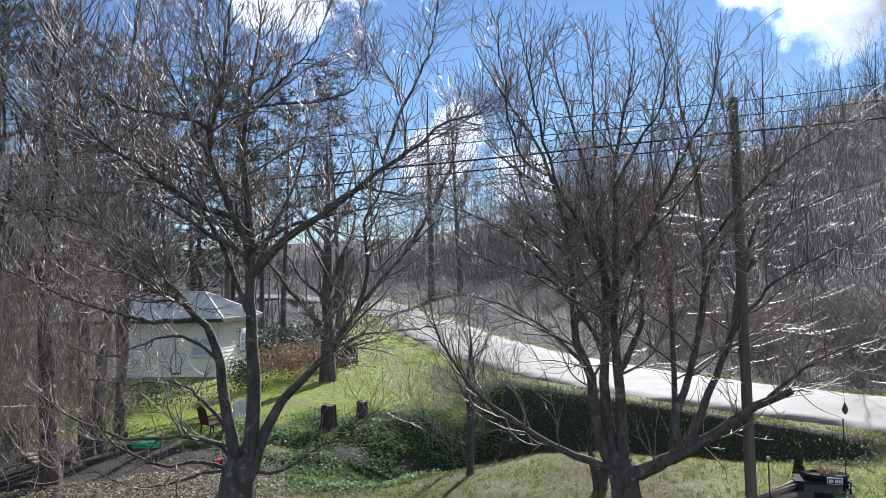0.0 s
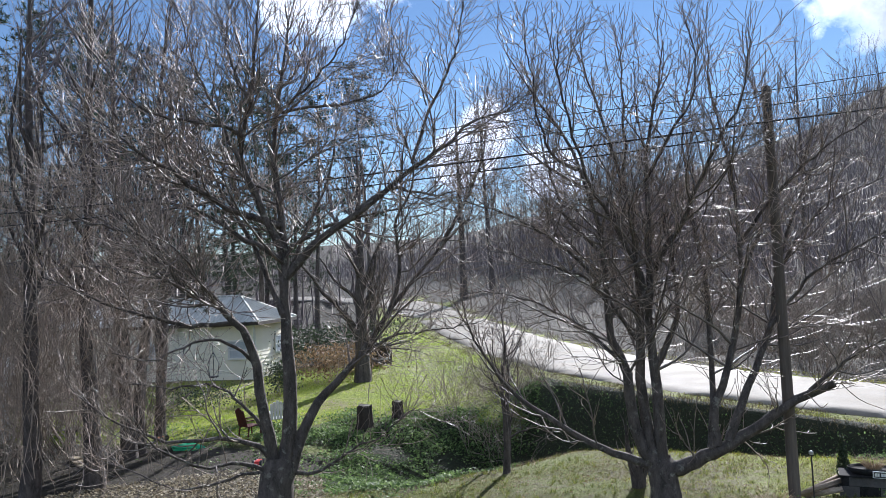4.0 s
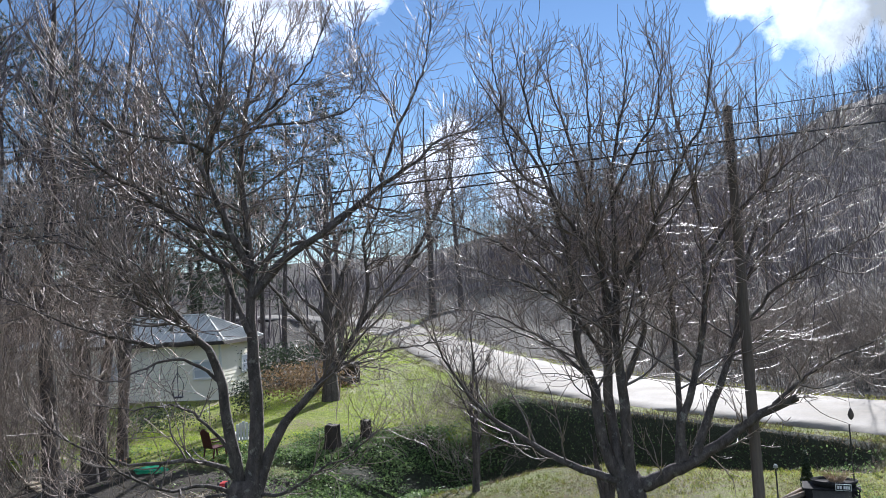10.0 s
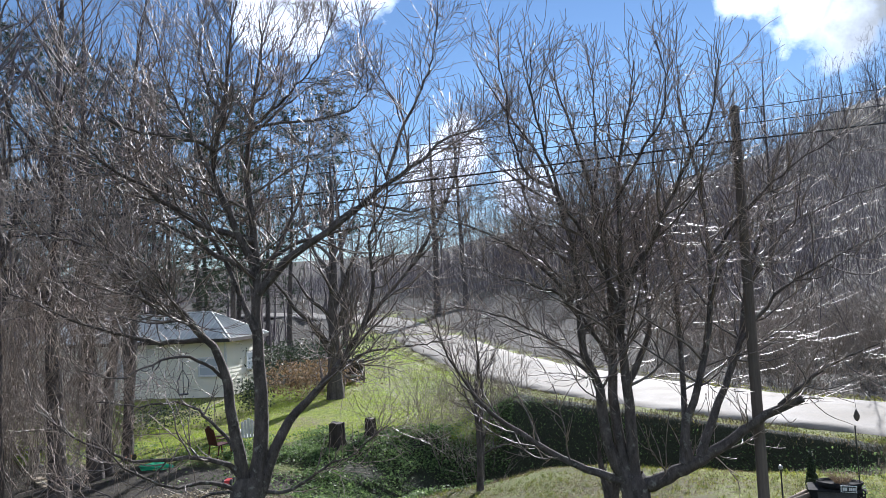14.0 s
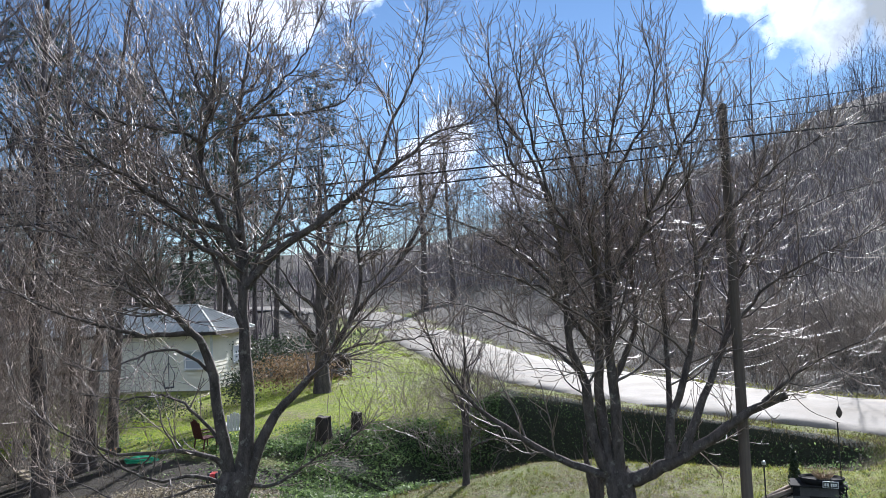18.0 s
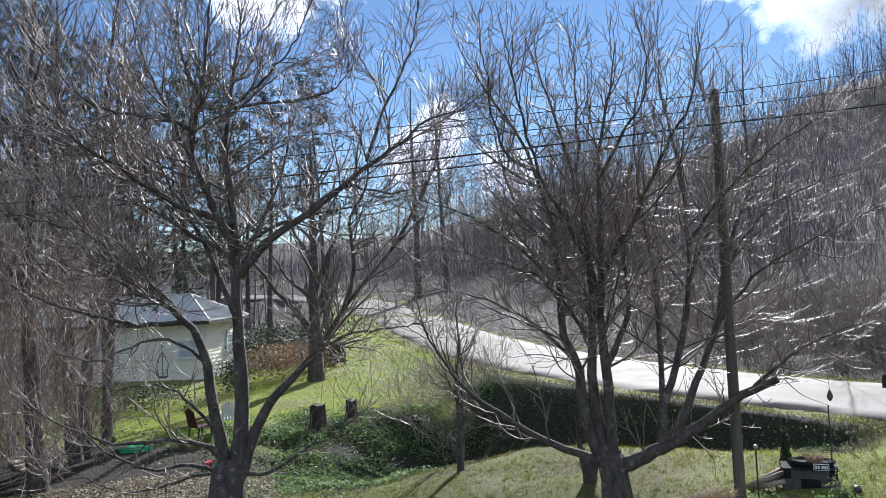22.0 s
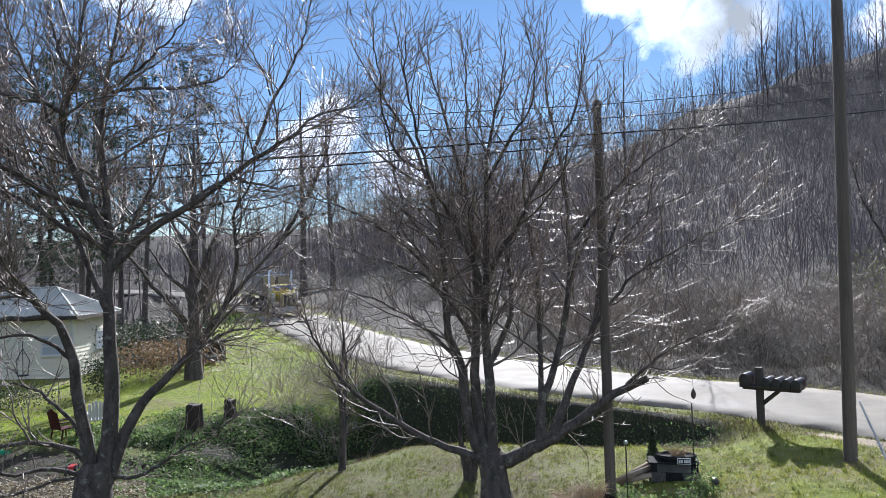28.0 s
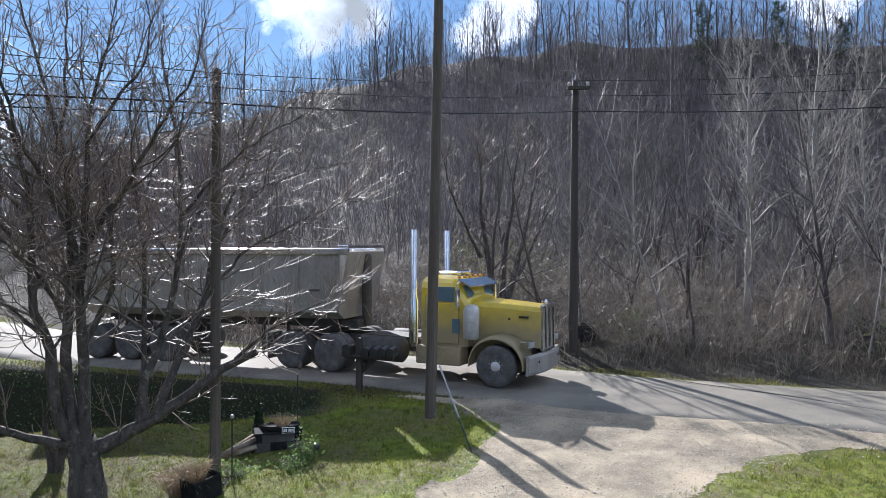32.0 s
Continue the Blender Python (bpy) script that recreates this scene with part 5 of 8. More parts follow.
    box(bm, -o + 0.03, w + o - 0.03, -o + 0.03, d + o - 0.03, h - 0.03, h - 0.004)
    part("soffit", bm, TRIM_WHITE, house)


build_house()


# ------------------------------------------------------------------ mailboxes
def build_mailboxes():
    mx, my = polar(22.55, 18.2)
    stand = new("mailbox_stand")
    turn = -40
    stand.matrix_world = pose(mx, my, gz(mx, my), 0, 0, turn)
    tagged(stand, "dark wooden mailbox post with a braced shelf by the road", "mailbox post")
    bm = bmesh.new()
    box(bm, -0.07, 0.07, -0.07, 0.07, -0.2, 1.3, 0.01)
    part("post", bm, POLE_DARK, stand)
    bm = bmesh.new()
    box(bm, -0.35, 0.85, -0.09, 0.09, 0.80, 0.86, 0.008)
    part("shelf", bm, POLE_DARK, stand)
    bm = bmesh.new()
    rod(bm, (0.06, 0, 0.5), (0.4, 0, 0.8), 0.045, sides=4)
    part("brace", bm, POLE_DARK, stand)
    bm = bmesh.new()
    box(bm, -0.38, 0.9, -0.2, 0.2, 0.862, 0.89, 0.006)
    part("board", bm, POLE_DARK, stand)
    for k, (u, wide, tall, mat) in enumerate(((-0.27, 0.2, 0.27, BLACK), (0.19, 0.18, 0.2, BLACK), (0.41, 0.18, 0.2, BLACK), (0.61, 0.18, 0.2, BLACK), (0.81, 0.18, 0.2, BLACK))):
        mb = new("mailbox")
        mb.matrix_world = stand.matrix_world @ pose(u, 0.02, 0.892)
        tagged(mb, "black metal mailbox with a rounded top on a shared shelf" if mat is BLACK else "grey metal mailbox with a rounded top on a shared shelf", "mailbox", group="mailboxes on the post")
        bm = bmesh.new()
        prof = [(-wide / 2, 0), (wide / 2, 0)] + [(wide / 2 * math.cos(a), tall - wide / 2 + wide / 2 * math.sin(a)) for a in np.linspace(0, math.pi, 11)]
        front = [bm.verts.new((p[0], -0.24, p[1])) for p in prof]
        back = [bm.verts.new((p[0], 0.24, p[1])) for p in prof]
        bm.faces.new(front[::-1])
        bm.faces.new(back)
        for i in range(len(prof)):
            j = (i + 1) % len(prof)
            bm.faces.new((front[i], front[j], back[j], back[i]))
        bmesh.ops.recalc_face_normals(bm, faces=bm.faces)
        part("body", bm, mat, mb)
        bm = bmesh.new()
        ring = [(p[0] * 1.05, p[1] * 1.03) for p in prof]
        f0 = [bm.verts.new((p[0], 0.235, p[1])) for p in ring]
        f1 = [bm.verts.new((p[0], 0.265, p[1])) for p in ring]
        bm.faces.new(f1)
        bm.faces.new(f0[::-1])
        for i in range(len(prof)):
            j = (i + 1) % len(prof)
            bm.faces.new((f0[i], f0[j], f1[j], f1[i]))
        bmesh.ops.recalc_face_normals(bm, faces=bm.faces)
        part("door", bm, mat, mb)
        bm = bmesh.new()
        box(bm, wide / 2, wide / 2 + 0.012, 0.05, 0.09, 0.06, 0.2, 0.003)
        part("flag", bm, RED_DARK, mb, "small dark red flag")


RED_PAINT = material("faded_red_paint", (0.30, 0.02, 0.02), (0.55, 0.05, 0.04), scale=5, fine=40, rough=0.45, bump=0.05)
RED_DARK = material("weathered_dark_red_paint", (0.045, 0.012, 0.012), (0.11, 0.022, 0.02), scale=5, fine=40, rough=0.6, bump=0.05)
GREEN_TARP = material("green_plastic", (0.01, 0.22, 0.10), (0.03, 0.38, 0.18), scale=5, fine=30, rough=0.4, bump=0.2)
WHITE_PLASTIC = material("white_plastic", (0.60, 0.60, 0.60), (0.78, 0.78, 0.77), scale=5, fine=40, rough=0.4, bump=0.03)
LOG_BARK = material("split_log", (0.16, 0.12, 0.085), (0.42, 0.34, 0.25), scale=5, fine=40, rough=0.85, bump=0.6, streak=(0.3, 1, 1))
TERRA = material("dark_clay_pot", (0.045, 0.035, 0.03), (0.10, 0.08, 0.065), scale=6, fine=50, rough=0.7, bump=0.2)
ORANGE_PAINT = material("orange_plastic", (0.55, 0.16, 0.02), (0.75, 0.25, 0.03), rough=0.4, bump=0.03)
build_mailboxes()


# ------------------------------------------------------------------ the planter on the lawn
def strands(rng, count, height, spread, r=0.004, at=(0, 0, 0), arch=0.3):
    lines = []
    for _ in range(count):
        a, q = rng.uniform(0, 6.28), rng.random() ** 0.5 * spread * 0.35
        p0 = np.array([math.cos(a) * q, math.sin(a) * q, 0]) + at
        tip = p0 + np.array([math.cos(a) * spread * rng.uniform(0.2, 1), math.sin(a) * spread * rng.uniform(0.2, 1), height * rng.uniform(0.5, 1.1)])
        mid = (p0 + tip) / 2 + np.array([0, 0, height * arch])
        lines.append((spline([p0, mid, tip], 5), r * np.linspace(1, 0.35, 5), 3))
    return tubes(lines)


def leaf_cloud(rng, count, size, shape):
    """count small leaf quads at places shape(rng) returns."""
    p = np.array([shape(rng) for _ in range(count)])
    a = rng.normal(size=(count, 3))
    a /= np.linalg.norm(a, axis=1, keepdims=True)
    b = np.cross(a, rng.normal(size=(count, 3)))
    b /= np.linalg.norm(b, axis=1, keepdims=True)
    s = (size * rng.uniform(0.6, 1.4, count))[:, None]
    v = np.stack([p - a * s, p + b * s * 0.45, p + a * s, p - b * s * 0.45], 1).reshape(-1, 3)
    return v, np.arange(count * 4).reshape(-1, 4)


def build_planter():
    rng = np.random.default_rng(31)
    px, py = polar(16.4, 14.6)
    g = gz(px, py)
    planter = new("garden_planter")
    planter.matrix_world = pose(px, py, g, 0, 0, -14) @ Matrix.Scale(0.76, 4)
    tagged(planter, "block planter with a black plastic tray of dried flowers", "planter")
    blocks = [(-0.36, 0.0), (0.44, 0.0), (-0.16, 0.2), (0.24, 0.2)]
    for u, zz in blocks:
        for dy in (-0.2, 0.22):
            bm = bmesh.new()
            box(bm, u - 0.195, u + 0.195, dy - 0.1, dy + 0.1, zz - 0.05 if zz == 0 else zz + 0.004, zz + 0.196, 0.012)
            part("block", bm, BLOCK, planter).matrix_basis = pose(0, 0, 0, 0, 0, rng.uniform(-2, 2))
    bm = bmesh.new()
    box(bm, -0.54, 0.64, -0.34, 0.34, 0.402, 0.44, 0.01)
    part("slab", bm, CHARCOAL, planter)
    bm = bmesh.new()
    box(bm, -0.5, 0.6, -0.29, 0.31, -0.04, 0.4, 0.02)
    part("tub", bm, CHARCOAL, planter, "black plastic tub between the blocks")
    bm = bmesh.new()
    lathe(bm, [(0.36, 0.44), (0.40, 0.5), (0.42, 0.58), (0.40, 0.58), (0.36, 0.54)], 20)
    for v in bm.verts:
        v.co.x = v.co.x * 1.15 + 0.12
        v.co.y *= 0.75
    part("tray", bm, CHARCOAL, planter, "black plastic tray", True)
    bm = bmesh.new()
    box(bm, -0.86, -0.2, -0.3, 0.25, 0.0, 0.03, 0.008)
    lid = part("lid", bm, CHARCOAL, planter, "black sheet propped over the edge")
    lid.matrix_basis = pose(-0.0, 0, 0.52, 0, -34, 0)
    v, f = strands(rng, 150, 0.24, 0.4, 0.0035, (0.15, 0, 0.54))
    mesh_object("dried_flowers", v, f, DRY_STEM, planter)["kind"] = "stuff"
    sign = new("yard_sign")
    sign.matrix_world = planter.matrix_world @ pose(0.27, -0.40, 0.51, 6, 2, 6)
    tagged(sign, "small white-bordered black sign leaning on the planter", "sign")
    bm = bmesh.new()
    box(bm, -0.16, 0.16, -0.012, 0, -0.075, 0.075, 0.003)
    part("board", bm, TRIM_WHITE, sign)
    bm = bmesh.new()
    box(bm, -0.145, 0.145, -0.016, -0.0125, -0.06, 0.06)
    part("panel", bm, BLACK, sign)
    for u0, u1 in ((-0.125, -0.085), (-0.075, -0.035), (0.0, 0.03), (0.037, 0.066), (0.073, 0.1), (0.106, 0.13)):
        bm = bmesh.new()
        box(bm, u0, u1, -0.0205, -0.0165, -0.035, 0.035)
        part("letter_bar", bm, TRIM_WHITE, sign)
    # log edging, small conifer, leafy plants, rods, path light
    for k in range(4):
        bm = bmesh.new()
        rod(bm, (-0.55 - 0.06 * k, 0, 0), (0.25, 0.04 * k, 0), 0.07 - 0.008 * k, 0.06, 9)
        log = part("log", bm, LOG_BARK, smooth=True)
        log.matrix_world = planter.matrix_world @ pose(-0.72, -0.28 + 0.13 * (k % 2), 0.06 + 0.10 * (k // 2) + 0.02 * k, 0, -18, 12 * k - 10)
        tagged(log, "pale split log stacked beside the planter", "log", group="logs by the planter")
    cone = new("small_conifer")
    cx, cy = polar(15.1, 15.4)
    cone.matrix_world = rest(cx, cy) @ Matrix.Scale(0.8, 4)
    tagged(cone, "small narrow evergreen shrub behind the planter", "shrub")
    bm = bmesh.new()
    rod(bm, (0, 0, -0.05), (0, 0, 0.9), 0.03, 0.01, 7)
    part("trunk", bm, BARK, cone)
    v, f = leaf_cloud(rng, 1500, 0.035, lambda r: (lambda h, a: ((0.17 * (1 - h) + 0.01) * math.cos(a) * r.random() ** 0.5, (0.17 * (1 - h) + 0.01) * math.sin(a) * r.random() ** 0.5, 0.08 + 0.98 * h))(r.random(), r.uniform(0, 6.28)))
    mesh_object("crown", v, f, NEEDLES, cone)["kind"] = "stuff"
    for b, dist, count, wide, high in ((18.6, 13.7, 420, 0.28, 0.42), (13.4, 13.4, 380, 0.4, 0.22), (17.6, 13.2, 260, 0.35, 0.2)):
        pl = new("leafy_plant")
        pl.matrix_world = rest(*polar(b, dist))
        tagged(pl, "low leafy evergreen plant at the planter's foot", "plant", group="plants round the planter")
        v, f = leaf_cloud(rng, count, 0.032, lambda r: (r.normal() * wide * 0.5, r.normal() * wide * 0.5, abs(r.normal()) * high * 0.5 + 0.02))
        mesh_object("leaves", v, f, IVY, pl)["kind"] = "stuff"
        v, f = strands(rng, 24, high, wide * 0.8, 0.004)
        mesh_object("stem_clump", v, f, BRUSH, pl)["kind"] = "stuff"
    bx, by = polar(12.6, 13.4)
    bm = bmesh.new()
    lathe(bm, [(0.9, -0.02), (0.75, 0.035), (0.4, 0.06), (0.05, 0.07)], 22)
    for v in bm.verts:
        v.co.x *= 1.5
        v.co += Vector((0.06 * math.sin(9 * v.co.y), 0.06 * math.sin(7 * v.co.x), 0))
    bed = part("mulch_bed", bm, SOIL, smooth=True)
    bed.matrix_world = pose(bx + 0.5, by, gz(bx, by) - 0.03, 0, 0, -5)
    tagged(bed, "dark mulch bed round the planter and pole", "flower bed", kind="structure")
    for b, dist, hi, tip in ((13.2, 13.2, 1.05, True), (17.95, 14.7, 1.35, False)):
        rodn = new("garden_rod")
        rodn.matrix_world = rest(*polar(b, dist))
        tagged(rodn, "thin black metal garden rod stuck in the lawn", "garden stake", group="garden rods")
        bm = bmesh.new()
        rod(bm, (0, 0, -0.15), (0, 0, hi), 0.012, sides=8)
        part("stake", bm, BLACK, rodn)
        if tip:
            bm = bmesh.new()
            lathe(bm, [(0.012, hi), (0.035, hi + 0.01), (0.035, hi + 0.05), (0.01, hi + 0.07)], 12)
            part("cap", bm, STEEL, rodn, "pale glass-topped cap")
    light = new("path_light")
    light.matrix_world = rest(*polar(19.15, 13.7))
    tagged(light, "small black solar path light bent over the lawn", "garden light")
    bm = bmesh.new()
    rod(bm, (0, 0, -0.1), (0.02, 0, 0.22), 0.012, sides=7)
    part("stake", bm, BLACK, light)
    bm = bmesh.new()
    lathe(bm, [(0.02, 0.0), (0.07, 0.02), (0.075, 0.06), (0.03, 0.1)], 14)
    part("head", bm, BLACK, light, smooth=True).matrix_basis = pose(0.03, 0, 0.2, 35, 20, 0)
    # potted ornamental grass
    pot = new("grass_pot")
    pot.matrix_world = rest(*polar(11.1, 12.5)) @ pose(0, 0, 0.05, 6, -11, 24)
    tagged(pot, "square black planter box of dry ornamental grass tipped on the lawn", "potted plant")
    bm = bmesh.new()
    for a in ((-0.24, 0.24, -0.2, -0.17), (-0.24, 0.24, 0.17, 0.2), (-0.24, -0.21, -0.17, 0.17), (0.21, 0.24, -0.17, 0.17)):
        box(bm, *a, -0.03, 0.34, 0.006)
    box(bm, -0.21, 0.21, -0.17, 0.17, 0.0, 0.28)
    part("pot", bm, CHARCOAL, pot)
    v, f = strands(rng, 240, 0.34, 0.34, 0.0035, (-0.08, 0, 0.26))
    mesh_object("grass_tuft", v, f, DRY_STEM, pot)["kind"] = "stuff"
    tuft = new("dry_grass_clump")
    tuft.matrix_world = rest(*polar(9.7, 12.8))
    tagged(tuft, "reddish dry ornamental grass clump beside the pot", "grass clump")
    v, f = strands(rng, 420, 0.40, 0.58, 0.0035, (0, 0, 0), 0.4)
    mesh_object("grass_tuft", v, f, DRY_STEM, tuft)["kind"] = "stuff"
    # ornament dangling from the tree's right limb
    ox, oy = polar(18.1, 13.6)
    orn = new("hanging_ornament")
    orn.matrix_world = pose(ox, oy, 3.6 - 13.6 * math.tan(radians(9.2)))
    tagged(orn, "small dark ornament hanging on a thread from a twig", "ornament")
    bm = bmesh.new()
    lathe(bm, [(0.006, 0.09), (0.025, 0.05), (0.05, -0.02), (0.035, -0.07), (0.008, -0.1)], 10)
    for v in bm.verts:
        v.co.y *= 0.5
    part("body", bm, TERRA, orn, smooth=True)
    bm = bmesh.new()
    rod(bm, (0, 0, 0.08), (-0.02, 0, 0.42), 0.003, sides=5)
    part("thread", bm, BLACK, orn)


CHARCOAL = material("dull_black_plastic", (0.010, 0.010, 0.010), (0.032, 0.032, 0.032), scale=5, fine=40, rough=0.92, bump=0.1, spec=0.12)
DRY_STEM = material("dry_stems", (0.20, 0.13, 0.07), (0.48, 0.36, 0.22), scale=4, fine=40, rough=0.7, bump=0.0)
build_planter()


# ------------------------------------------------------------------ things round the neighbour's lawn
def build_stump(b, dist, r, h, seed):
    rng = np.random.default_rng(seed)
    x, y = polar(b, dist)
    st = new("tree_stump")
    st.matrix_world = rest(x, y)
    tagged(st, "dark weathered tree stump on the grass", "stump", group="stumps on the lawn")
    bm = bmesh.new()
    lathe(bm, [(r * 1.35, -0.3), (r * 1.15, 0.05), (r, 0.25), (r * 0.95, h * 0.7), (r * 0.93, h)], 20)
    for v in bm.verts:
        a = math.atan2(v.co.y, v.co.x)
        k = 1 + 0.08 * math.sin(5 * a + seed) + 0.05 * math.sin(9 * a)
        v.co.x *= k
        v.co.y *= k
        if v.co.z > h * 0.9:
            v.co.z += 0.05 * math.sin(a * 3 + seed)
    part("wood", bm, STUMP_WOOD, st, smooth=False)
    bm = bmesh.new()
    lathe(bm, [(r * 0.85, h - 0.05), (r * 0.85, h + 0.012), (r * 0.3, h + 0.02), (r * 0.02, h + 0.02)], 18)
    part("cut_face", bm, POLE_WOOD, st, "grey sawn top")


def build_sprouting_stump(x, y):
    """A short forked stump with a ruff of suckers."""
    rng = np.random.default_rng(5)
    st = new("sprouting_stump")
    st.matrix_world = rest(x, y) @ Matrix.Scale(0.8, 4)
    tagged(st, "dark forked stump with thin suckers on the lawn's edge", "stump")
    stems = [([(0.0, 0, -0.2), (-0.03, 0, 0.15), (-0.12, 0.05, 0.55), (-0.2, 0.1, 1.0), (-0.2, 0.1, 1.5)], 0.17, 0.03),
             ([(0.05, 0.02, -0.2), (0.1, 0, 0.2), (0.22, 0.05, 0.6), (0.28, 0.1, 1.1)], 0.15, 0.03),
             ([(0.0, -0.05, -0.2), (0.04, -0.06, 0.2), (0.05, -0.1, 0.5)], 0.16, 0.08)]
    shoots = []
    for points, r0, r1 in stems:
        p = spline(points, 12)
        r = np.linspace(r0, r1, 12)
        v, f = tubes([(p, r, 10)])
        mesh_object("stem", v, f, BARK, st, True)
        shoots += sprout(rng, p, r, 16, 0.7, 0.8, 0.2, 0.1, 1.0, 6, 0.3, 0.16, 4, limit=0.012)
    v, f = tubes(shoots)
    mesh_object("suckers", v, f, BARK_BRANCH, st, True)["kind"] = "stuff"


build_sprouting_stump(*polar(1.5, 15.5))
build_stump(-18.6, 26.2, 0.27, 0.78, 1)
build_stump(-16.1, 27.0, 0.20, 0.62, 2)


def lawn_chair(x, y, turn, mat, label):
    ch = new("lawn_chair")
    ch.matrix_world = rest(x, y, 0, turn)
    tagged(ch, label, "chair", group="chairs on the neighbour's lawn")
    for u in (-0.26, 0.26):
        bm = bmesh.new()
        rod(bm, (u, -0.24, 0), (u, -0.2, 0.42), 0.025, sides=8)
        part("leg", bm, mat, ch)
        bm = bmesh.new()
        rod(bm, (u, 0.28, 0), (u, 0.2, 0.42), 0.025, sides=8)
        part("leg", bm, mat, ch)
        bm = bmesh.new()
        box(bm, u - 0.04, u + 0.04, -0.26, 0.28, 0.6, 0.63, 0.01)
        part("armrest", bm, mat, ch)
    for k in range(5):
        bm = bmesh.new()
        box(bm, -0.25, 0.25, -0.24 + 0.1 * k, -0.155 + 0.1 * k, 0.4, 0.425, 0.005)
        part("seat_slat", bm, mat, ch)
    for k in range(5):
        bm = bmesh.new()
        box(bm, -0.25 + 0.1 * k, -0.165 + 0.1 * k, 0, 0.025, 0, 0.55 + 0.05 * (2 - abs(k - 2)), 0.005)
        part("back_slat", bm, mat, ch).matrix_basis = pose(0, 0.25, 0.42, -14, 0, 0)


lawn_chair(*polar(-27.0, 25.5), 150, RED_DARK, "dark red slatted lawn chair on the neighbour's grass")
lawn_chair(*polar(-25.0, 26.5), 205, WHITE_PLASTIC, "white plastic lawn chair on the neighbour's grass")


def toy(b, dist, mat, size, label, kind, name):
    x, y = polar(b, dist)
    t = new(name)
    t.matrix_world = rest(x, y, 0, b * 3)
    tagged(t, label, kind)
    bm = bmesh.new()
    box(bm, -size, size, -size * 0.5, size * 0.5, 0.06, size * 0.75, size * 0.12)
    for v in bm.verts:
        if v.co.z > size * 0.4:
            v.co.x *= 0.75
    part("body", bm, mat, t, smooth=False)
    for u in (-size * 0.6, size * 0.6):
        for w in (-size * 0.5, size * 0.5):
            bm = bmesh.new()
            lathe(bm, [(0.09, -0.03), (0.1, 0), (0.09, 0.03)], 12, "Y", (u, w, 0.1))
            part("wheel", bm, BLACK, t)


toy(-26.5, 22.5, RED_PAINT, 0.22, "small red and white ride-on toy on the grass", "toy", "ride_on_toy")
toy(-33.1, 26.5, ORANGE_PAINT, 0.2, "small orange plastic toy lying on the grass", "toy", "ride_on_toy")


def heap(b, dist, mat, sx, sy, h, label, kind, name, seed):
    rng = np.random.default_rng(seed)
    bm = bmesh.new()
    bmesh.ops.create_icosphere(bm, subdivisions=3, radius=1.0)
    for v in bm.verts:
        n = noise.noise(v.co * 2.3 + Vector((seed, 0, 0)))
        v.co = Vector((v.co.x * sx, v.co.y * sy, max(v.co.z, -0.2) * h)) * (1 + 0.35 * n)
    ob = part(name, bm, mat)
    ob.matrix_world = rest(*polar(b, dist))
    return tagged(ob, label, kind)


heap(-31.4, 25.2, GREEN_TARP, 0.55, 0.3, 0.16, "crumpled bright green plastic sheet on the grass", "tarp", "green_tarp", 4)
heap(39.7, 25.2, CHARCOAL, 0.5, 0.4, 0.55, "dark plastic bin among the brush by the pole", "bin", "dark_bin", 6)

# low retaining wall at the edge of the lower ground
def build_retaining_wall():
    a, b = Vector((*polar(-38.8, 26.0), -1.15)), Vector((*polar(-35.6, 22.4), -1.75))
    wall = new("retaining_wall")
    along = (b - a).normalized()
    turn = math.degrees(math.atan2(along.y, along.x))
    wall.matrix_world = pose(a.x, a.y, 0, 0, 0, turn)
    tagged(wall, "low dark block retaining wall with a pale worn cap", "wall", kind="structure")
    length = (Vector((b.x, b.y, 0)) - Vector((a.x, a.y, 0))).length
    n = 10
    for k in range(n):
        u0, u1 = length * k / n, length * (k + 1) / n - 0.012
        top = a.z + (b.z - a.z) * (k + 0.5) / n
        bm = bmesh.new()
        box(bm, u0, u1, -0.12, 0.12, top - 1.5, top - 0.06, 0.01)
        part("block", bm, BLOCK, wall)
        bm = bmesh.new()
        box(bm, u0 - 0.004, u1 + 0.004, -0.16, 0.16, top - 0.058, top, 0.012)
        part("cap_stone", bm, GRAVEL, wall)


build_retaining_wall()

# bird bath by the thicket
bath = new("bird_bath")
bath.matrix_world = rest(*polar(-38.7, 27.6))
tagged(bath, "grey stone bird bath on the grass by the thicket", "bird bath")
bm = bmesh.new()
lathe(bm, [(0.2, -0.05), (0.2, 0.06), (0.09, 0.12), (0.07, 0.45), (0.1, 0.5)], 16)
part("pedestal", bm, BLOCK, bath, smooth=True)
bm = bmesh.new()
lathe(bm, [(0.1, 0.5), (0.28, 0.58), (0.32, 0.63), (0.29, 0.63), (0.2, 0.58), (0.02, 0.565)], 20)
part("bowl", bm, BLOCK, bath, smooth=True)

# lantern hung in the near tree
lan = new("hanging_lantern")
lx, ly = polar(-29.4, 12.6)
lan.matrix_world = pose(lx, ly, 3.6 - 12.6 * math.tan(radians(5.6)))
tagged(lan, "black wire lantern hanging from the forked tree", "lantern")
bm = bmesh.new()
rod(bm, (0, 0, 0.3), (0, 0, 0.42), 0.006, sides=6)
part("hook", bm, BLACK, lan)
for k in range(6):
    a = k * math.pi / 3
    bm = bmesh.new()
    rod(bm, (0.10 * math.cos(a), 0.10 * math.sin(a), 0.12), (0, 0, 0.3), 0.006, sides=5)
    rod(bm, (0.10 * math.cos(a), 0.10 * math.sin(a), 0.12), (0.07 * math.cos(a), 0.07 * math.sin(a), -0.08), 0.006, sides=5)
    part("rib", bm, BLACK, lan)
bm = bmesh.new()
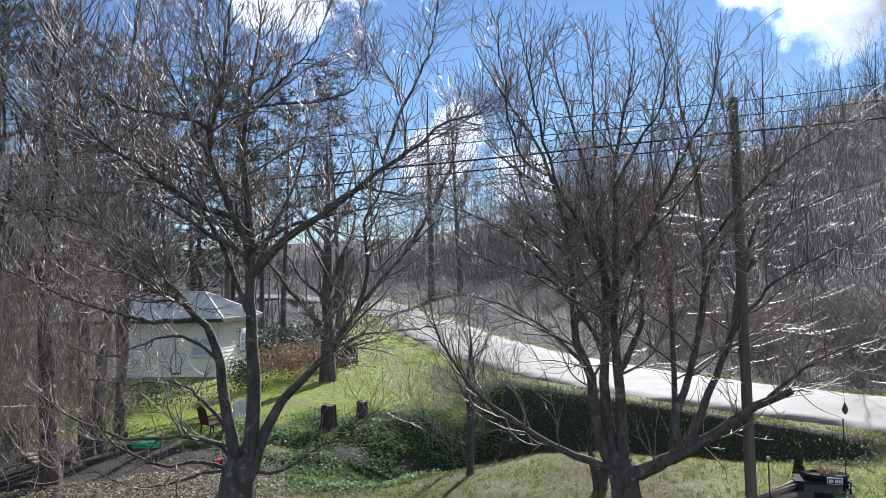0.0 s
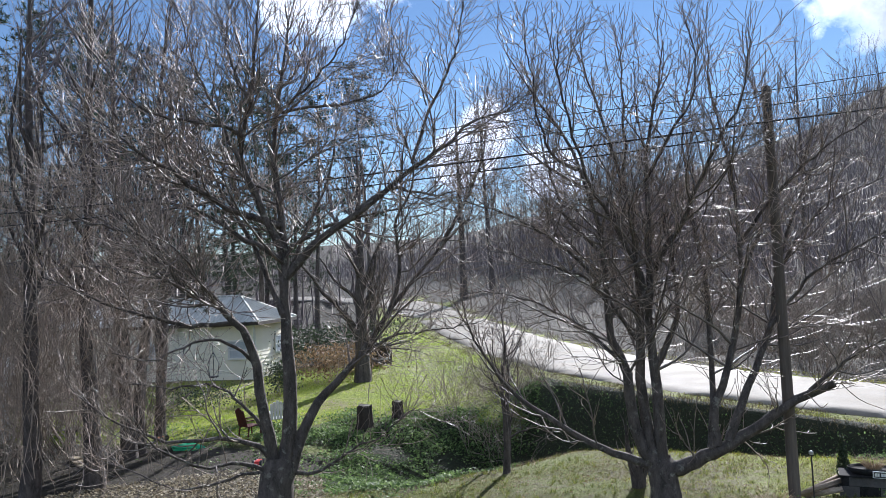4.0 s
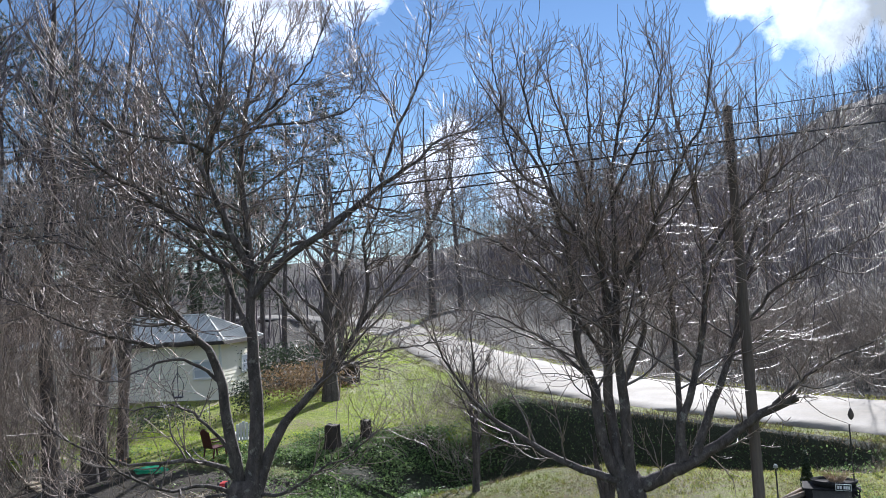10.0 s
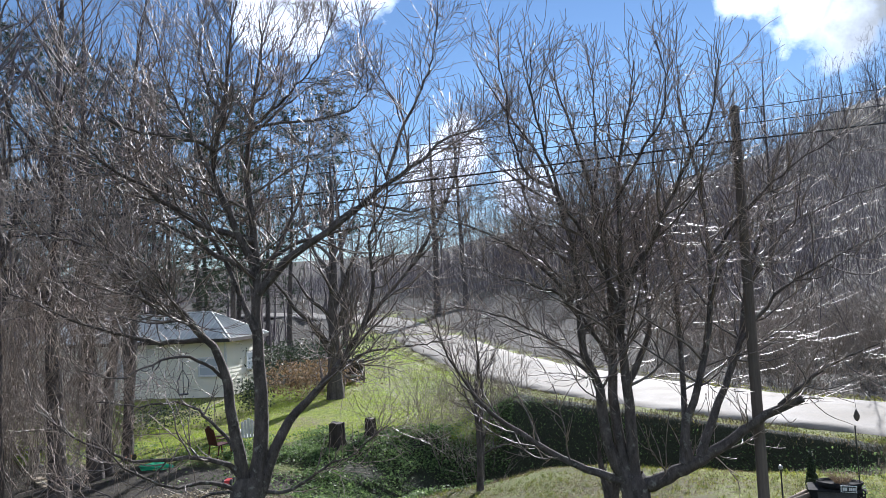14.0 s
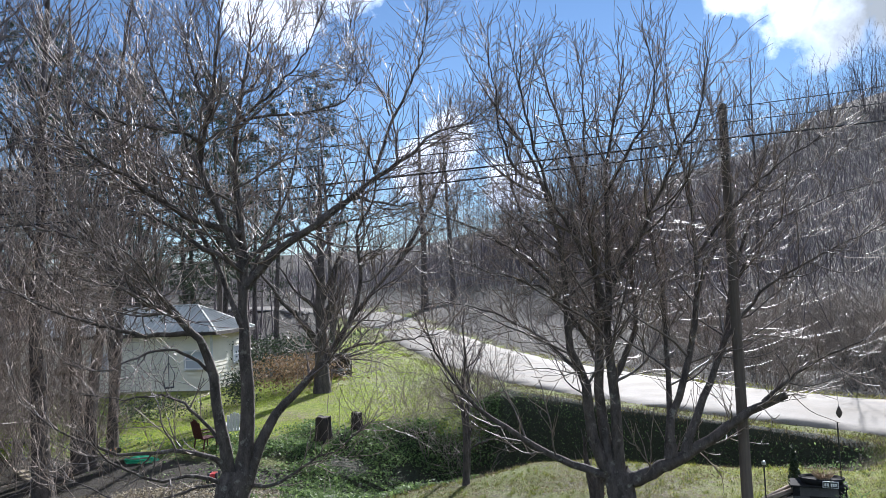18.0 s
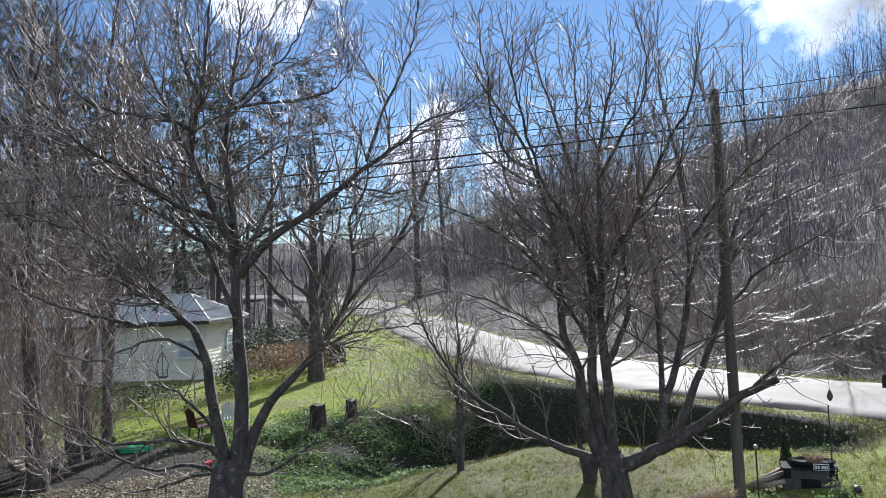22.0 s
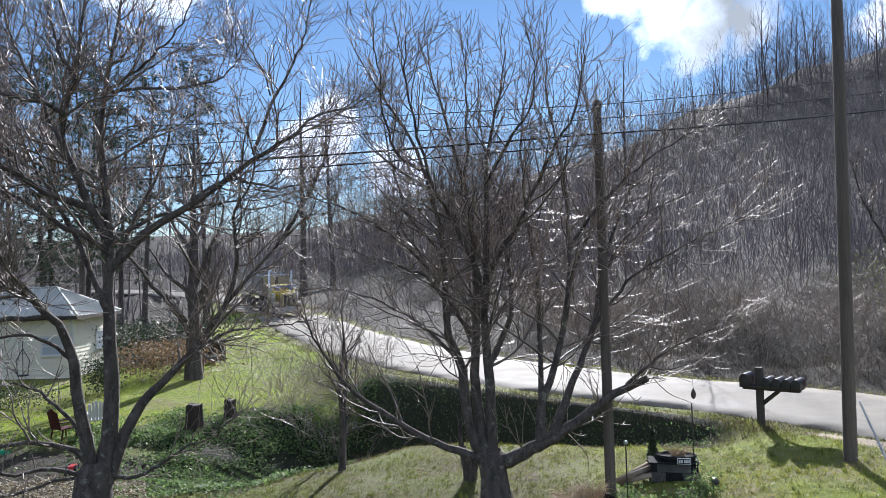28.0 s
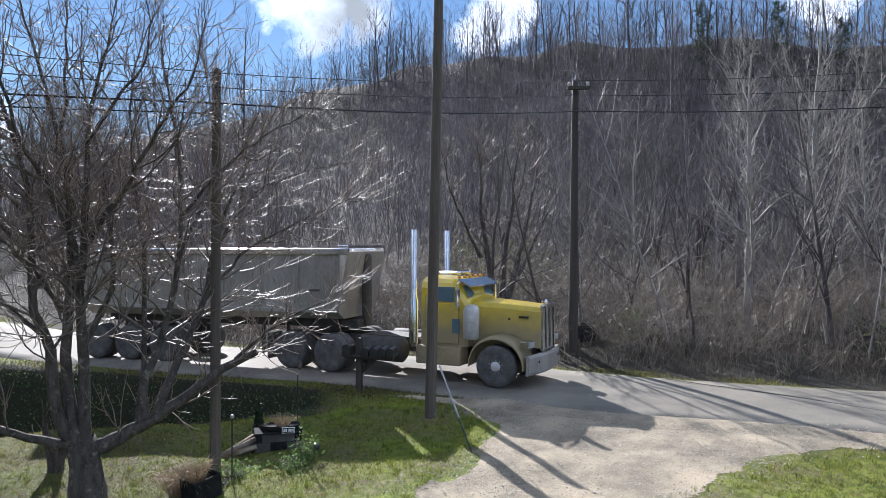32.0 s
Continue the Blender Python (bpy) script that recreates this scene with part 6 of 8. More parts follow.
lathe(bm, [(0.075, -0.1), (0.08, -0.08), (0.02, -0.075)], 14)
part("base", bm, BLACK, lan)

# pale outbuilding at the edge of the thicket
hut = new("outbuilding")
hx, hy = polar(-45.2, 31.0)
hut.matrix_world = pose(hx, hy, gz(hx, hy), 0, 0, 43)
tagged(hut, "small white-boarded outbuilding behind the thicket", "outbuilding")
for k in range(16):
    bm = bmesh.new()
    box(bm, -1.5 + 0.19 * k, -1.5 + 0.19 * k + 0.17, -1.0, -0.97, 0.15, 2.35, 0.006)
    part("board", bm, TRIM_WHITE, hut)
for args in ((-1.5, 1.52, -0.97, -0.9, -0.2, 2.35), (-1.5, 1.52, 0.9, 0.97, -0.2, 2.35), (-1.5, -1.43, -0.9, 0.9, -0.2, 2.35), (1.45, 1.52, -0.9, 0.9, -0.2, 2.35)):
    bm = bmesh.new()
    box(bm, *args)
    part("wall", bm, TRIM_WHITE, hut)
bm = loft(bmesh.new(), [[(-1.7, -1.25, 2.36), (1.7, -1.25, 2.36), (1.7, 1.2, 2.75), (-1.7, 1.2, 2.75)], [(-1.7, -1.25, 2.44), (1.7, -1.25, 2.44), (1.7, 1.2, 2.83), (-1.7, 1.2, 2.83)]])
part("roof", bm, ROOF_METAL, hut)

# small open shed with a bench by the far lawn
shed = new("garden_shed")
shed.matrix_world = rest(*polar(-17.2, 41.0), 0.05, 25)
tagged(shed, "small dark wooden shelter at the top of the lawn", "shed")
for u in (-0.5, 0.5):
    for w in (-0.4, 0.4):
        bm = bmesh.new()
        box(bm, u - 0.05, u + 0.05, w - 0.05, w + 0.05, -0.2, 1.15)
        part("post", bm, POLE_DARK, shed)
bm = bmesh.new()
box(bm, -0.65, 0.65, -0.5, 0.5, 1.15, 1.22, 0.02)
part("roof", bm, POLE_DARK, shed).matrix_basis = pose(0, 0, 0, 4, 0, 0)
bm = bmesh.new()
box(bm, -0.5, 0.5, 0.34, 0.4, 0, 1.15)
part("back", bm, POLE_DARK, shed)
bm = bmesh.new()
box(bm, -0.45, 0.45, -0.42, 0.2, 0.4, 0.48, 0.02)
part("bench", bm, STEEL, shed, "pale metal bench in the sun")


# ------------------------------------------------------------------ single trees beyond the yard
def tall_tree(name, label, x, y, height, r, lean, seed, mat=BARK, twig=BARK_FAR, first=0.3, count=26, reach=0.28, up=0.13, group="", dense=1):
    rng = np.random.default_rng(seed)
    tree = new(name)
    tree.matrix_world = pose(x, y, gz(x, y) - 0.1)
    tagged(tree, label, "tree", group=group)
    n = 12
    h = np.linspace(0, 1, n)
    p = np.stack([lean[0] * h ** 1.2, lean[1] * h, h * height], -1) + np.cumsum(rng.normal(size=(n, 3)) * (0.05, 0.05, 0), axis=0) * (h[:, None] > 0)
    rad = r * (1 - 0.9 * h) + 0.25 * r * np.exp(-h * 22)
    v, f = tubes([(p, rad, 10)])
    mesh_object("trunk", v, f, mat, tree, True)
    a = sprout(rng, p, rad, count, height * reach, 0.75, up, first, 1.0, 8, 0.5, 0.14, 5)
    big = a[:12]
    for q, s, k in big:
        v, f = tubes([(q, s, k)])
        mesh_object("limb", v, f, mat, tree, True)
    lines = a[12:]
    for q, s, _ in a:
        b = sprout(rng, q, s, 7 * dense, height * 0.085, 0.7, up, 0.15, 1.0, 5, 0.55, 0.17, 3)
        lines += b
        for c, d, _ in b:
            lines += sprout(rng, c, d, 3, height * 0.04, 0.65, up, 0.15, 1.0, 4, 0.6, 0.2, 3)
    lines = [(q, np.maximum(s, 0.0045), k) for q, s, k in lines]
    v, f = tubes(lines)
    mesh_object("crown", v, f, twig, tree, True)["kind"] = "stuff"
    return tree


G = "tall bare trees by the thicket"
tall_tree("tall_tree", "tall dark bare tree rising from the thicket", *polar(-37.4, 22.0), 15.5, 0.24, (0.3, 0), 41, group=G)
tall_tree("tall_tree", "tall dark bare tree rising from the thicket", *polar(-35.2, 25.0), 15.0, 0.22, (-0.2, 0), 42, group=G)
tall_tree("tall_tree", "tall bare tree leaning over the thicket", *polar(-34.6, 25.5), 15.0, 0.2, (2.0, 0), 43, group=G)
tall_tree("tall_tree", "tall dark bare tree rising from the thicket", *polar(-41.5, 21.0), 14.5, 0.22, (0.5, 0), 44, group=G)
tall_tree("tall_tree", "tall bare tree leaning over the thicket", *polar(-33.2, 27.0), 14.0, 0.17, (1.2, 0), 45, group=G)
tall_tree("pale_tree", "pale-barked bare tree with long arching limbs behind the verge", *polar(51.0, 27.5), 9.6, 0.15, (0.2, 0), 83, mat=BARK_PALE, twig=BARK_PALE, first=0.2, count=24, reach=0.30, up=0.1)
tall_tree("pale_tree", "tall pale bare tree standing on the wooded slope", *polar(55.0, 37.0), 12.5, 0.17, (0.3, 0), 84, mat=BARK_PALE, twig=BARK_PALE, first=0.35, count=20, reach=0.26)
tall_tree("dead_trunk", "thin dark dead sapling by the verge", *polar(47.3, 25.5), 4.6, 0.06, (0.05, 0), 85, first=0.6, count=12, reach=0.12)
tall_tree("sapling", "slim dark sapling at the lip of the ravine", *polar(-8.1, 18.6), 4.4, 0.085, (0.15, 0), 71, first=0.3, count=22, reach=0.34)
tall_tree("lawn_tree", "dark bare tree standing on the neighbour's lawn", *polar(-18.6, 36.0), 11.5, 0.36, (0.2, 0), 46, first=0.16, count=30, reach=0.34, dense=1)
tall_tree("pale_sapling", "young pale-barked bare tree by the roadside", *polar(50.5, 35.0), 9.6, 0.14, (0.3, 0), 47, BARK_FAR, BARK_PALE, 0.16, 30, 0.34, 0.11)
tall_tree("pale_sycamore", "white-limbed bare sycamore on the hillside", *polar(54.7, 41.0), 9.5, 0.13, (0.2, 0), 48, BARK_PALE, BARK_PALE, 0.2, 36, 0.40, 0.06)
tall_tree("pale_sycamore", "white-limbed bare sycamore on the hillside", *polar(58.5, 38.0), 9.0, 0.10, (-0.4, 0), 49, BARK_PALE, BARK_PALE, 0.2, 34, 0.38, 0.06)
tall_tree("roadside_tree", "bare tree at the far road edge", *polar(-10.6, 84.0), 24.0, 0.42, (0.4, 0), 50, count=13, reach=0.26, up=0.2)
tall_tree("roadside_tree", "bare tree at the far road edge", *polar(-8.4, 92.0), 24.0, 0.36, (-0.5, 0), 51, count=13, reach=0.26, up=0.2)
tall_tree("roadside_tree", "bare tree at the far road edge", *polar(13.8, 74.0), 20.0, 0.24, (0.3, 0), 52, reach=0.32, up=0.16)
tall_tree("ravine_sapling", "thin dark bare sapling growing in the ravine", *polar(-8.0, 21.5), 4.5, 0.08, (0.1, 0), 53, first=0.25, count=8, reach=0.35)

DX, DY = polar(33.3, 32.0)
twin_tree = yard_tree("twin_trunk_tree", "large bare tree with splayed trunks beyond the road", DX, DY, gz(DX, DY) - 0.05,
                      ([(0, 0, -0.2), (0, 0, 0.3), (0.0, 0, 0.7)], (0.55, 0.42, 0.36)), 57, 0.95)
for points, r0, r1, shoots in fan([
              ([(-0.1, 0.3), (-0.35, 1.0), (-0.7, 2.0), (-1.0, 3.0), (-1.35, 4.0), (-1.5, 5.0), (-1.8, 6.0)], 0.17, 0.016, 8),
              ([(0.0, 0.4), (0.02, 1.4), (0.0, 2.7), (0.15, 4.0), (0.1, 5.2), (0.3, 6.4)], 0.14, 0.016, 8),
              ([(0.12, 0.3), (0.5, 1.2), (0.95, 2.3), (1.3, 3.2), (1.7, 4.3), (2.1, 5.3), (2.3, 6.2)], 0.17, 0.016, 8),
              ([(0.6, 1.5), (1.4, 2.7), (2.1, 3.8), (2.8, 4.9)], 0.07, 0.012, 6),
              ([(-0.8, 2.3), (-1.6, 3.3), (-2.4, 4.3), (-3.0, 5.4)], 0.07, 0.012, 6),
              ([(0.0, 2.8), (0.5, 4.0), (0.9, 5.2), (1.1, 6.4)], 0.06, 0.012, 6),
          ], 3, 1.0):
    limb(twin_tree, points, r0, r1, shoots)
twin = grow(twin_tree)
twin.matrix_world = pose(DX, DY, gz(DX, DY) - 0.6) @ Matrix.Scale(1.25, 4)


def pine(x, y, height, bare, seed, width=1.0):
    rng = np.random.default_rng(seed)
    tree = new("pine_tree")
    tree.matrix_world = pose(x, y, gz(x, y) - 0.1)
    tagged(tree, "tall dark green pine with a ragged crown", "pine", group="pines behind the lawn")
    h = np.linspace(0, 1, 10)
    p = np.stack([0.02 * height * np.sin(h * 3 + seed), 0.3 * h, h * height], -1)
    rad = height * 0.011 * (1 - 0.92 * h)
    v, f = tubes([(p, rad, 9)])
    mesh_object("trunk", v, f, BARK, tree, True)
    limbs, tufts = [], []
    for k in range(74):
        g = bare + (0.99 - bare) * (k + rng.random()) / 74
        start = np.array([np.interp(g, h, p[:, j]) for j in range(3)])
        a = rng.uniform(0, 6.28)
        size = height * 0.17 * width * (1.12 - g) ** 0.5 * rng.uniform(0.5, 1.2)
        tip = start + np.array([math.cos(a) * size, math.sin(a) * size, size * rng.uniform(-0.15, 0.35)])
        line = spline([start, (start + tip) / 2 + np.array([0, 0, -0.06 * size]), tip], 6)
        limbs.append((line, 0.035 * np.linspace(1, 0.3, 6), 4))
        for _ in range(12):
            s = rng.uniform(0.3, 1.05) * 5
            i = min(int(s), 4)
            tufts.append(line[i] + (min(s, 5) - i) * (line[i + 1] - line[i]) + rng.normal(size=3) * 0.22)
    v, f = tubes(limbs)
    mesh_object("branching", v, f, BARK, tree, True)["kind"] = "stuff"
    c = np.repeat(np.array(tufts), 20, axis=0)
    way = rng.normal(size=c.shape) + (0, 0, 0.35)
    way /= np.linalg.norm(way, axis=1, keepdims=True)
    side = np.cross(way, rng.normal(size=c.shape))
    side /= np.linalg.norm(side, axis=1, keepdims=True)
    long = rng.uniform(0.14, 0.3, len(c))[:, None]
    v = np.stack([c + side * 0.013, c - side * 0.013, c + way * long], 1).reshape(-1, 3)
    mesh_object("needles", v, np.arange(len(v)).reshape(-1, 3), NEEDLES, tree)["kind"] = "stuff"


for b, dist, height, bare, seed in ((-44, 27, 15.5, 0.25, 10), (-37.5, 34, 17.0, 0.3, 11), (-31.5, 44, 17.5, 0.3, 12), (-18.1, 48, 18.5, 0.45, 1), (-24.5, 50, 18.5, 0.3, 2), (-28.0, 46, 17.0, 0.25, 3), (-40.5, 30, 15.5, 0.3, 4), (-21.5, 56, 19.0, 0.4, 5), (-36.0, 38, 17.0, 0.35, 6), (-26.2, 43, 17.5, 0.3, 13), (-33.5, 37, 16.5, 0.25, 14), (-30.0, 52, 19.0, 0.3, 15), (-27.4, 60, 20.5, 0.2, 16), (-23.0, 61, 20.0, 0.2, 17), (-25.3, 64, 21.0, 0.2, 18), (53, 108, 14, 0.3, 7), (48, 112, 13, 0.3, 8), (57, 100, 13, 0.3, 9)):
    pine(*polar(b, dist), height, bare, seed)


def shrub(b, dist, wide, high, mat, label, seed, count=1500, size=0.06):
    rng = np.random.default_rng(seed)
    sh = new("shrub")
    sh.matrix_world = rest(*polar(b, dist))
    tagged(sh, label, "shrub")
    v, f = bush(rng, high * 0.9, 9)
    mesh_object("stem_clump", v, f, BRUSH, sh, True)["kind"] = "stuff"
    v, f = leaf_cloud(rng, count, size, lambda r: (r.normal() * wide * 0.42, r.normal() * wide * 0.42, high * (0.1 + 0.9 * r.random() ** 0.8) * (0.75 + 0.25 * r.random())))
    mesh_object("leaves", v, f, mat, sh)["kind"] = "stuff"


shrub(30.6, 34.0, 2.4, 3.4, EVERGREEN, "tall yellow-green leafy shrub behind the twin-trunk tree", 61, 900, 0.06)
shrub(35.2, 34.5, 2.0, 3.0, EVERGREEN, "yellow-green leafy shrub behind the twin-trunk tree", 62, 600, 0.06)
shrub(43.0, 25.0, 0.5, 1.3, EVERGREEN, "small yellow-green sapling among the brush", 63, 260, 0.05)
shrub(62.5, 25.0, 1.6, 2.2, EVERGREEN, "yellow-green leafy shrub by the road", 64, 700, 0.06)
shrub(-21.3, 37.0, 2.2, 1.8, DRY, "rust-brown shrub with dry leaves beside the house", 65, 1600, 0.07)
shrub(-19.6, 38.6, 2.6, 1.7, DRY, "rust-brown shrub with dry leaves beside the house", 69, 1500, 0.07)
shrub(-22.6, 43.5, 3.2, 2.4, NEEDLES, "broad dark evergreen shrub behind the house", 70, 2600, 0.08)
shrub(-18.9, 46.0, 3.4, 2.2, NEEDLES, "broad dark evergreen shrub behind the house", 71, 2600, 0.08)
shrub(-24.6, 34.2, 0.8, 1.6, NEEDLES, "dark clipped evergreen shrub at the house corner", 66, 1800, 0.05)
shrub(-30.5, 32.8, 2.4, 0.9, NEEDLES, "low dark evergreen shrub under the house wall", 67, 1600, 0.05)
shrub(-35.0, 31.5, 2.6, 1.0, IVY, "low dark evergreen shrub under the house wall", 68, 1600, 0.05)


# ------------------------------------------------------------------ grass, ivy and leaves
TAN_BLADE = island_material("dry_grass_blades", (0.085, 0.078, 0.03), (0.27, 0.24, 0.10), rough=0.6, spec=0.3, through=0.45)
PALE_LEAF = island_material("bleached_fallen_leaves", (0.13, 0.10, 0.06), (0.46, 0.40, 0.27), rough=0.65, spec=0.3, through=0.3)
VERGE_BLADE = island_material("dull_verge_blades", (0.06, 0.055, 0.025), (0.20, 0.17, 0.08), rough=0.7, spec=0.2, through=0.25)
WEEDS = island_material("dead_weed_stems", (0.07, 0.055, 0.042), (0.24, 0.19, 0.14), rough=0.6, spec=0.3, through=0.2)
TUFT = island_material("tuft_blades", (0.05, 0.075, 0.012), (0.26, 0.29, 0.05), rough=0.5, spec=0.4, through=0.4)
OLD_LEAF = island_material("rotting_leaves", (0.04, 0.028, 0.018), (0.16, 0.11, 0.07), rough=0.75, spec=0.3, through=0.15)
LUSH_BLADE = island_material("lush_grass_blades", (0.18, 0.27, 0.018), (0.44, 0.54, 0.055), rough=0.45, spec=0.5, through=0.6)


def build_cover():
    rng = np.random.default_rng(12)
    n = 190000
    r, b = 8.5 + 12.5 * rng.random(n) ** 0.75, np.radians(rng.uniform(-22, 64, n))
    x, y = r * np.sin(b), r * np.cos(b)
    off, _ = road_offset(x, y)
    _, bed = covers(x, y)
    patch = np.sin(x * 1.9 + 2 * np.sin(y * 0.8)) + np.sin(y * 2.3 + 1.7 * np.sin(x * 1.1)) + rng.normal(size=n) * 0.8
    ok = (off < -2.65) & ~in_drive(x + 0.22 * rng.normal(size=n), y + 0.22 * rng.normal(size=n)) & (bed < 0.35) & (patch > -1.1 + 0.1 * np.clip(5.5 - x, 0, 9))
    dry = patch + 0.8 * np.sin(x * 0.55 + 1.0) * np.sin(y * 0.6) - 0.2 * (x - 4.5) + 1.6 * (smooth(7.4, 8.4, x) * smooth(8.6, 8.0, y)) + rng.normal(size=n) * 0.5 > 0.1
    every_x, every_y, grown = x, y, ok
    x, y = x[grown & dry], y[grown & dry]
    z = ground(x, y)
    k = len(x)
    h = rng.uniform(0.015, 0.05, k)
    a = rng.uniform(0, 6.28, k)
    w = 0.005 + 0.005 * rng.random(k)
    lean = rng.normal(size=(k, 2)) * 0.035
    v = np.stack([np.stack([x - w * np.cos(a), y - w * np.sin(a), z - 0.01], -1), np.stack([x + w * np.cos(a), y + w * np.sin(a), z - 0.01], -1), np.stack([x + lean[:, 0], y + lean[:, 1], z + h], -1)], 1).reshape(-1, 3)
    tagged(mesh_object("dry_lawn_grass", v, np.arange(len(v)).reshape(-1, 3), TAN_BLADE), "short dry tan winter grass on the yard", kind="stuff")
    x, y = every_x[grown & ~dry], every_y[grown & ~dry]
    k = len(x)
    z, h, a, w = ground(x, y), rng.uniform(0.018, 0.052, k), rng.uniform(0, 6.28, k), 0.005 + 0.005 * rng.random(k)
    lean = rng.normal(size=(k, 2)) * 0.035
    v = np.stack([np.c_[x - w * np.cos(a), y - w * np.sin(a), z - 0.01], np.c_[x + w * np.cos(a), y + w * np.sin(a), z - 0.01], np.c_[x + lean[:, 0], y + lean[:, 1], z + h]], 1).reshape(-1, 3)
    tagged(mesh_object("lawn_grass", v, np.arange(len(v)).reshape(-1, 3), BLADE), "short patchy green winter grass on the yard", kind="stuff")
    # taller tufts scattered through the lawn
    n = 2600
    r, b = 9 + 12 * rng.random(n), np.radians(rng.uniform(-20, 64, n))
    x, y = np.repeat(r * np.sin(b), 14) + rng.normal(size=14 * n) * 0.035, np.repeat(r * np.cos(b), 14) + rng.normal(size=14 * n) * 0.035
    off, _ = road_offset(x, y)
    _, bed = covers(x, y)
    ok = (off < -2.7) & ~in_drive(x, y) & (bed < 0.3)
    x, y = x[ok], y[ok]
    k = len(x)
    z, h, a, lean = ground(x, y), rng.uniform(0.04, 0.12, k), rng.uniform(0, 6.28, k), rng.normal(size=(k, 2)) * 0.04
    v = np.stack([np.c_[x - 0.006 * np.cos(a), y - 0.006 * np.sin(a), z - 0.01], np.c_[x + 0.006 * np.cos(a), y + 0.006 * np.sin(a), z - 0.01], np.c_[x + lean[:, 0], y + lean[:, 1], z + h]], 1).reshape(-1, 3)
    tagged(mesh_object("grass_tufts", v, np.arange(len(v)).reshape(-1, 3), TUFT), "dark green grass tufts scattered over the yard", kind="stuff")
    n = 110000
    r, b = 22 + 37 * rng.random(n), np.radians(rng.uniform(-40, -7, n))
    x, y = r * np.sin(b), r * np.cos(b)
    off, _ = road_offset(x, y)
    litter, bed = covers(x, y)
    ok = (off < -2.8) & (bed < 0.4) & (litter < 0.4) & (y > 22.5) & (np.sin(x * 0.8 + 1.3 * np.sin(y * 0.5)) + np.sin(y * 0.9 + x * 0.3) + 0.9 * rng.normal(size=n) > -0.9) & ~((x > -29.5) & (x < -17.3) & (y > 33.7) & (y < 41))
    x, y = x[ok], y[ok]
    k = len(x)
    z, h, a, w = ground(x, y), rng.uniform(0.02, 0.055, k), rng.uniform(0, 6.28, k), rng.uniform(0.012, 0.024, k)
    v = np.stack([np.c_[x - w * np.cos(a), y - w * np.sin(a), z - 0.01], np.c_[x + w * np.cos(a), y + w * np.sin(a), z - 0.01], np.c_[x + 0.05 * np.cos(3 * a), y + 0.05 * np.sin(3 * a), z + h]], 1).reshape(-1, 3)
    tagged(mesh_object("far_lawn_grass", v, np.arange(len(v)).reshape(-1, 3), LUSH_BLADE), "bright green grass of the neighbouring lawn", kind="stuff")
    # taller grass on the verges
    n = 48000
    i = rng.integers(120, 330, n)
    d = np.gradient(ROAD_LINE, axis=0)
    d /= np.linalg.norm(d, axis=1, keepdims=True)
    o = np.where(rng.random(n) < 0.6, 2.42 + 1.1 * rng.random(n) ** 1.3, -rng.uniform(2.46, 3.5, n) - 0.6 * smooth(20, 30, ROAD_LINE[i, 1]))
    p = ROAD_LINE[i] + d[i] * rng.uniform(-0.6, 0.6, n)[:, None] + np.stack([-d[i, 1], d[i, 0]], -1) * o[:, None]
    ok = ~in_drive(p[:, 0], p[:, 1]) & (np.sin(p[:, 0] * 3.1) + np.sin(p[:, 1] * 2.3 + p[:, 0]) + rng.normal(size=n) > -0.3)
    p = p[ok]
    k = len(p)
    z = ground(p[:, 0], p[:, 1])
    h, a = rng.uniform(0.025, 0.08, k), rng.uniform(0, 6.28, k)
    lean = rng.normal(size=(k, 2)) * 0.05
    v = np.stack([np.c_[p[:, 0] - 0.012 * np.cos(a), p[:, 1] - 0.012 * np.sin(a), z - 0.02], np.c_[p[:, 0] + 0.012 * np.cos(a), p[:, 1] + 0.012 * np.sin(a), z - 0.02], np.c_[p + lean, z + h]], 1)
    for name, mat, pick in (("verge_grass", BLADE, rng.random(k) < np.where(road_offset(p[:, 0], p[:, 1])[0] > 0, 0.36, 0.05)), ("dry_verge_grass", VERGE_BLADE, None)):
        pick = ~first if pick is None else pick
        first = pick
        tagged(mesh_object(name, v[pick].reshape(-1, 3), np.arange(3 * int(pick.sum())).reshape(-1, 3), mat), "rough grass along the road verges", kind="stuff")

    def flat_leaves(name, x, y, size, mat, label, lift, up=0.5):
        m = len(x)
        heap = np.clip(0.5 + 0.6 * np.sin(1.9 * x + 0.8 * np.sin(2.3 * y)) * np.sin(2.2 * y + 0.6 * np.sin(1.3 * x)), 0, 1) if lift > 0.15 else 1
        c = np.c_[x, y, ground(x, y) + lift * rng.random(m) ** 0.7 * heap + 0.01]
        nrm = rng.normal(size=(m, 3)) * (1 - up) + (0, 0, up * 1.5)
        nrm /= np.linalg.norm(nrm, axis=1, keepdims=True)
        s = np.cross(nrm, rng.normal(size=(m, 3)))
        s /= np.linalg.norm(s, axis=1, keepdims=True)
        t = np.cross(nrm, s)
        q = (size * rng.uniform(0.6, 1.3, m))[:, None]
        v = np.stack([c - s * q, c - t * q * 0.6, c + s * q, c + t * q * 0.6], 1).reshape(-1, 3)
        tagged(mesh_object(name, v, np.arange(m * 4).reshape(-1, 4), mat), label, kind="stuff")

    # ivy over the ravine banks
    n = 230000
    x, y = rng.uniform(-22, 8, n), rng.uniform(15, 28, n)
    off, _ = road_offset(x, y)
    _, bed = covers(x, y)
    ok = (bed > 0.06 + 0.6 * rng.random(n)) & (off < -3.3) & (x < -2.5) & (np.sin(x * 2.6 + y) + np.sin(y * 3.1 - x * 1.1) + np.sin(x * 0.9 - 1.7 * y) + 0.7 * rng.normal(size=n) > -1.1)
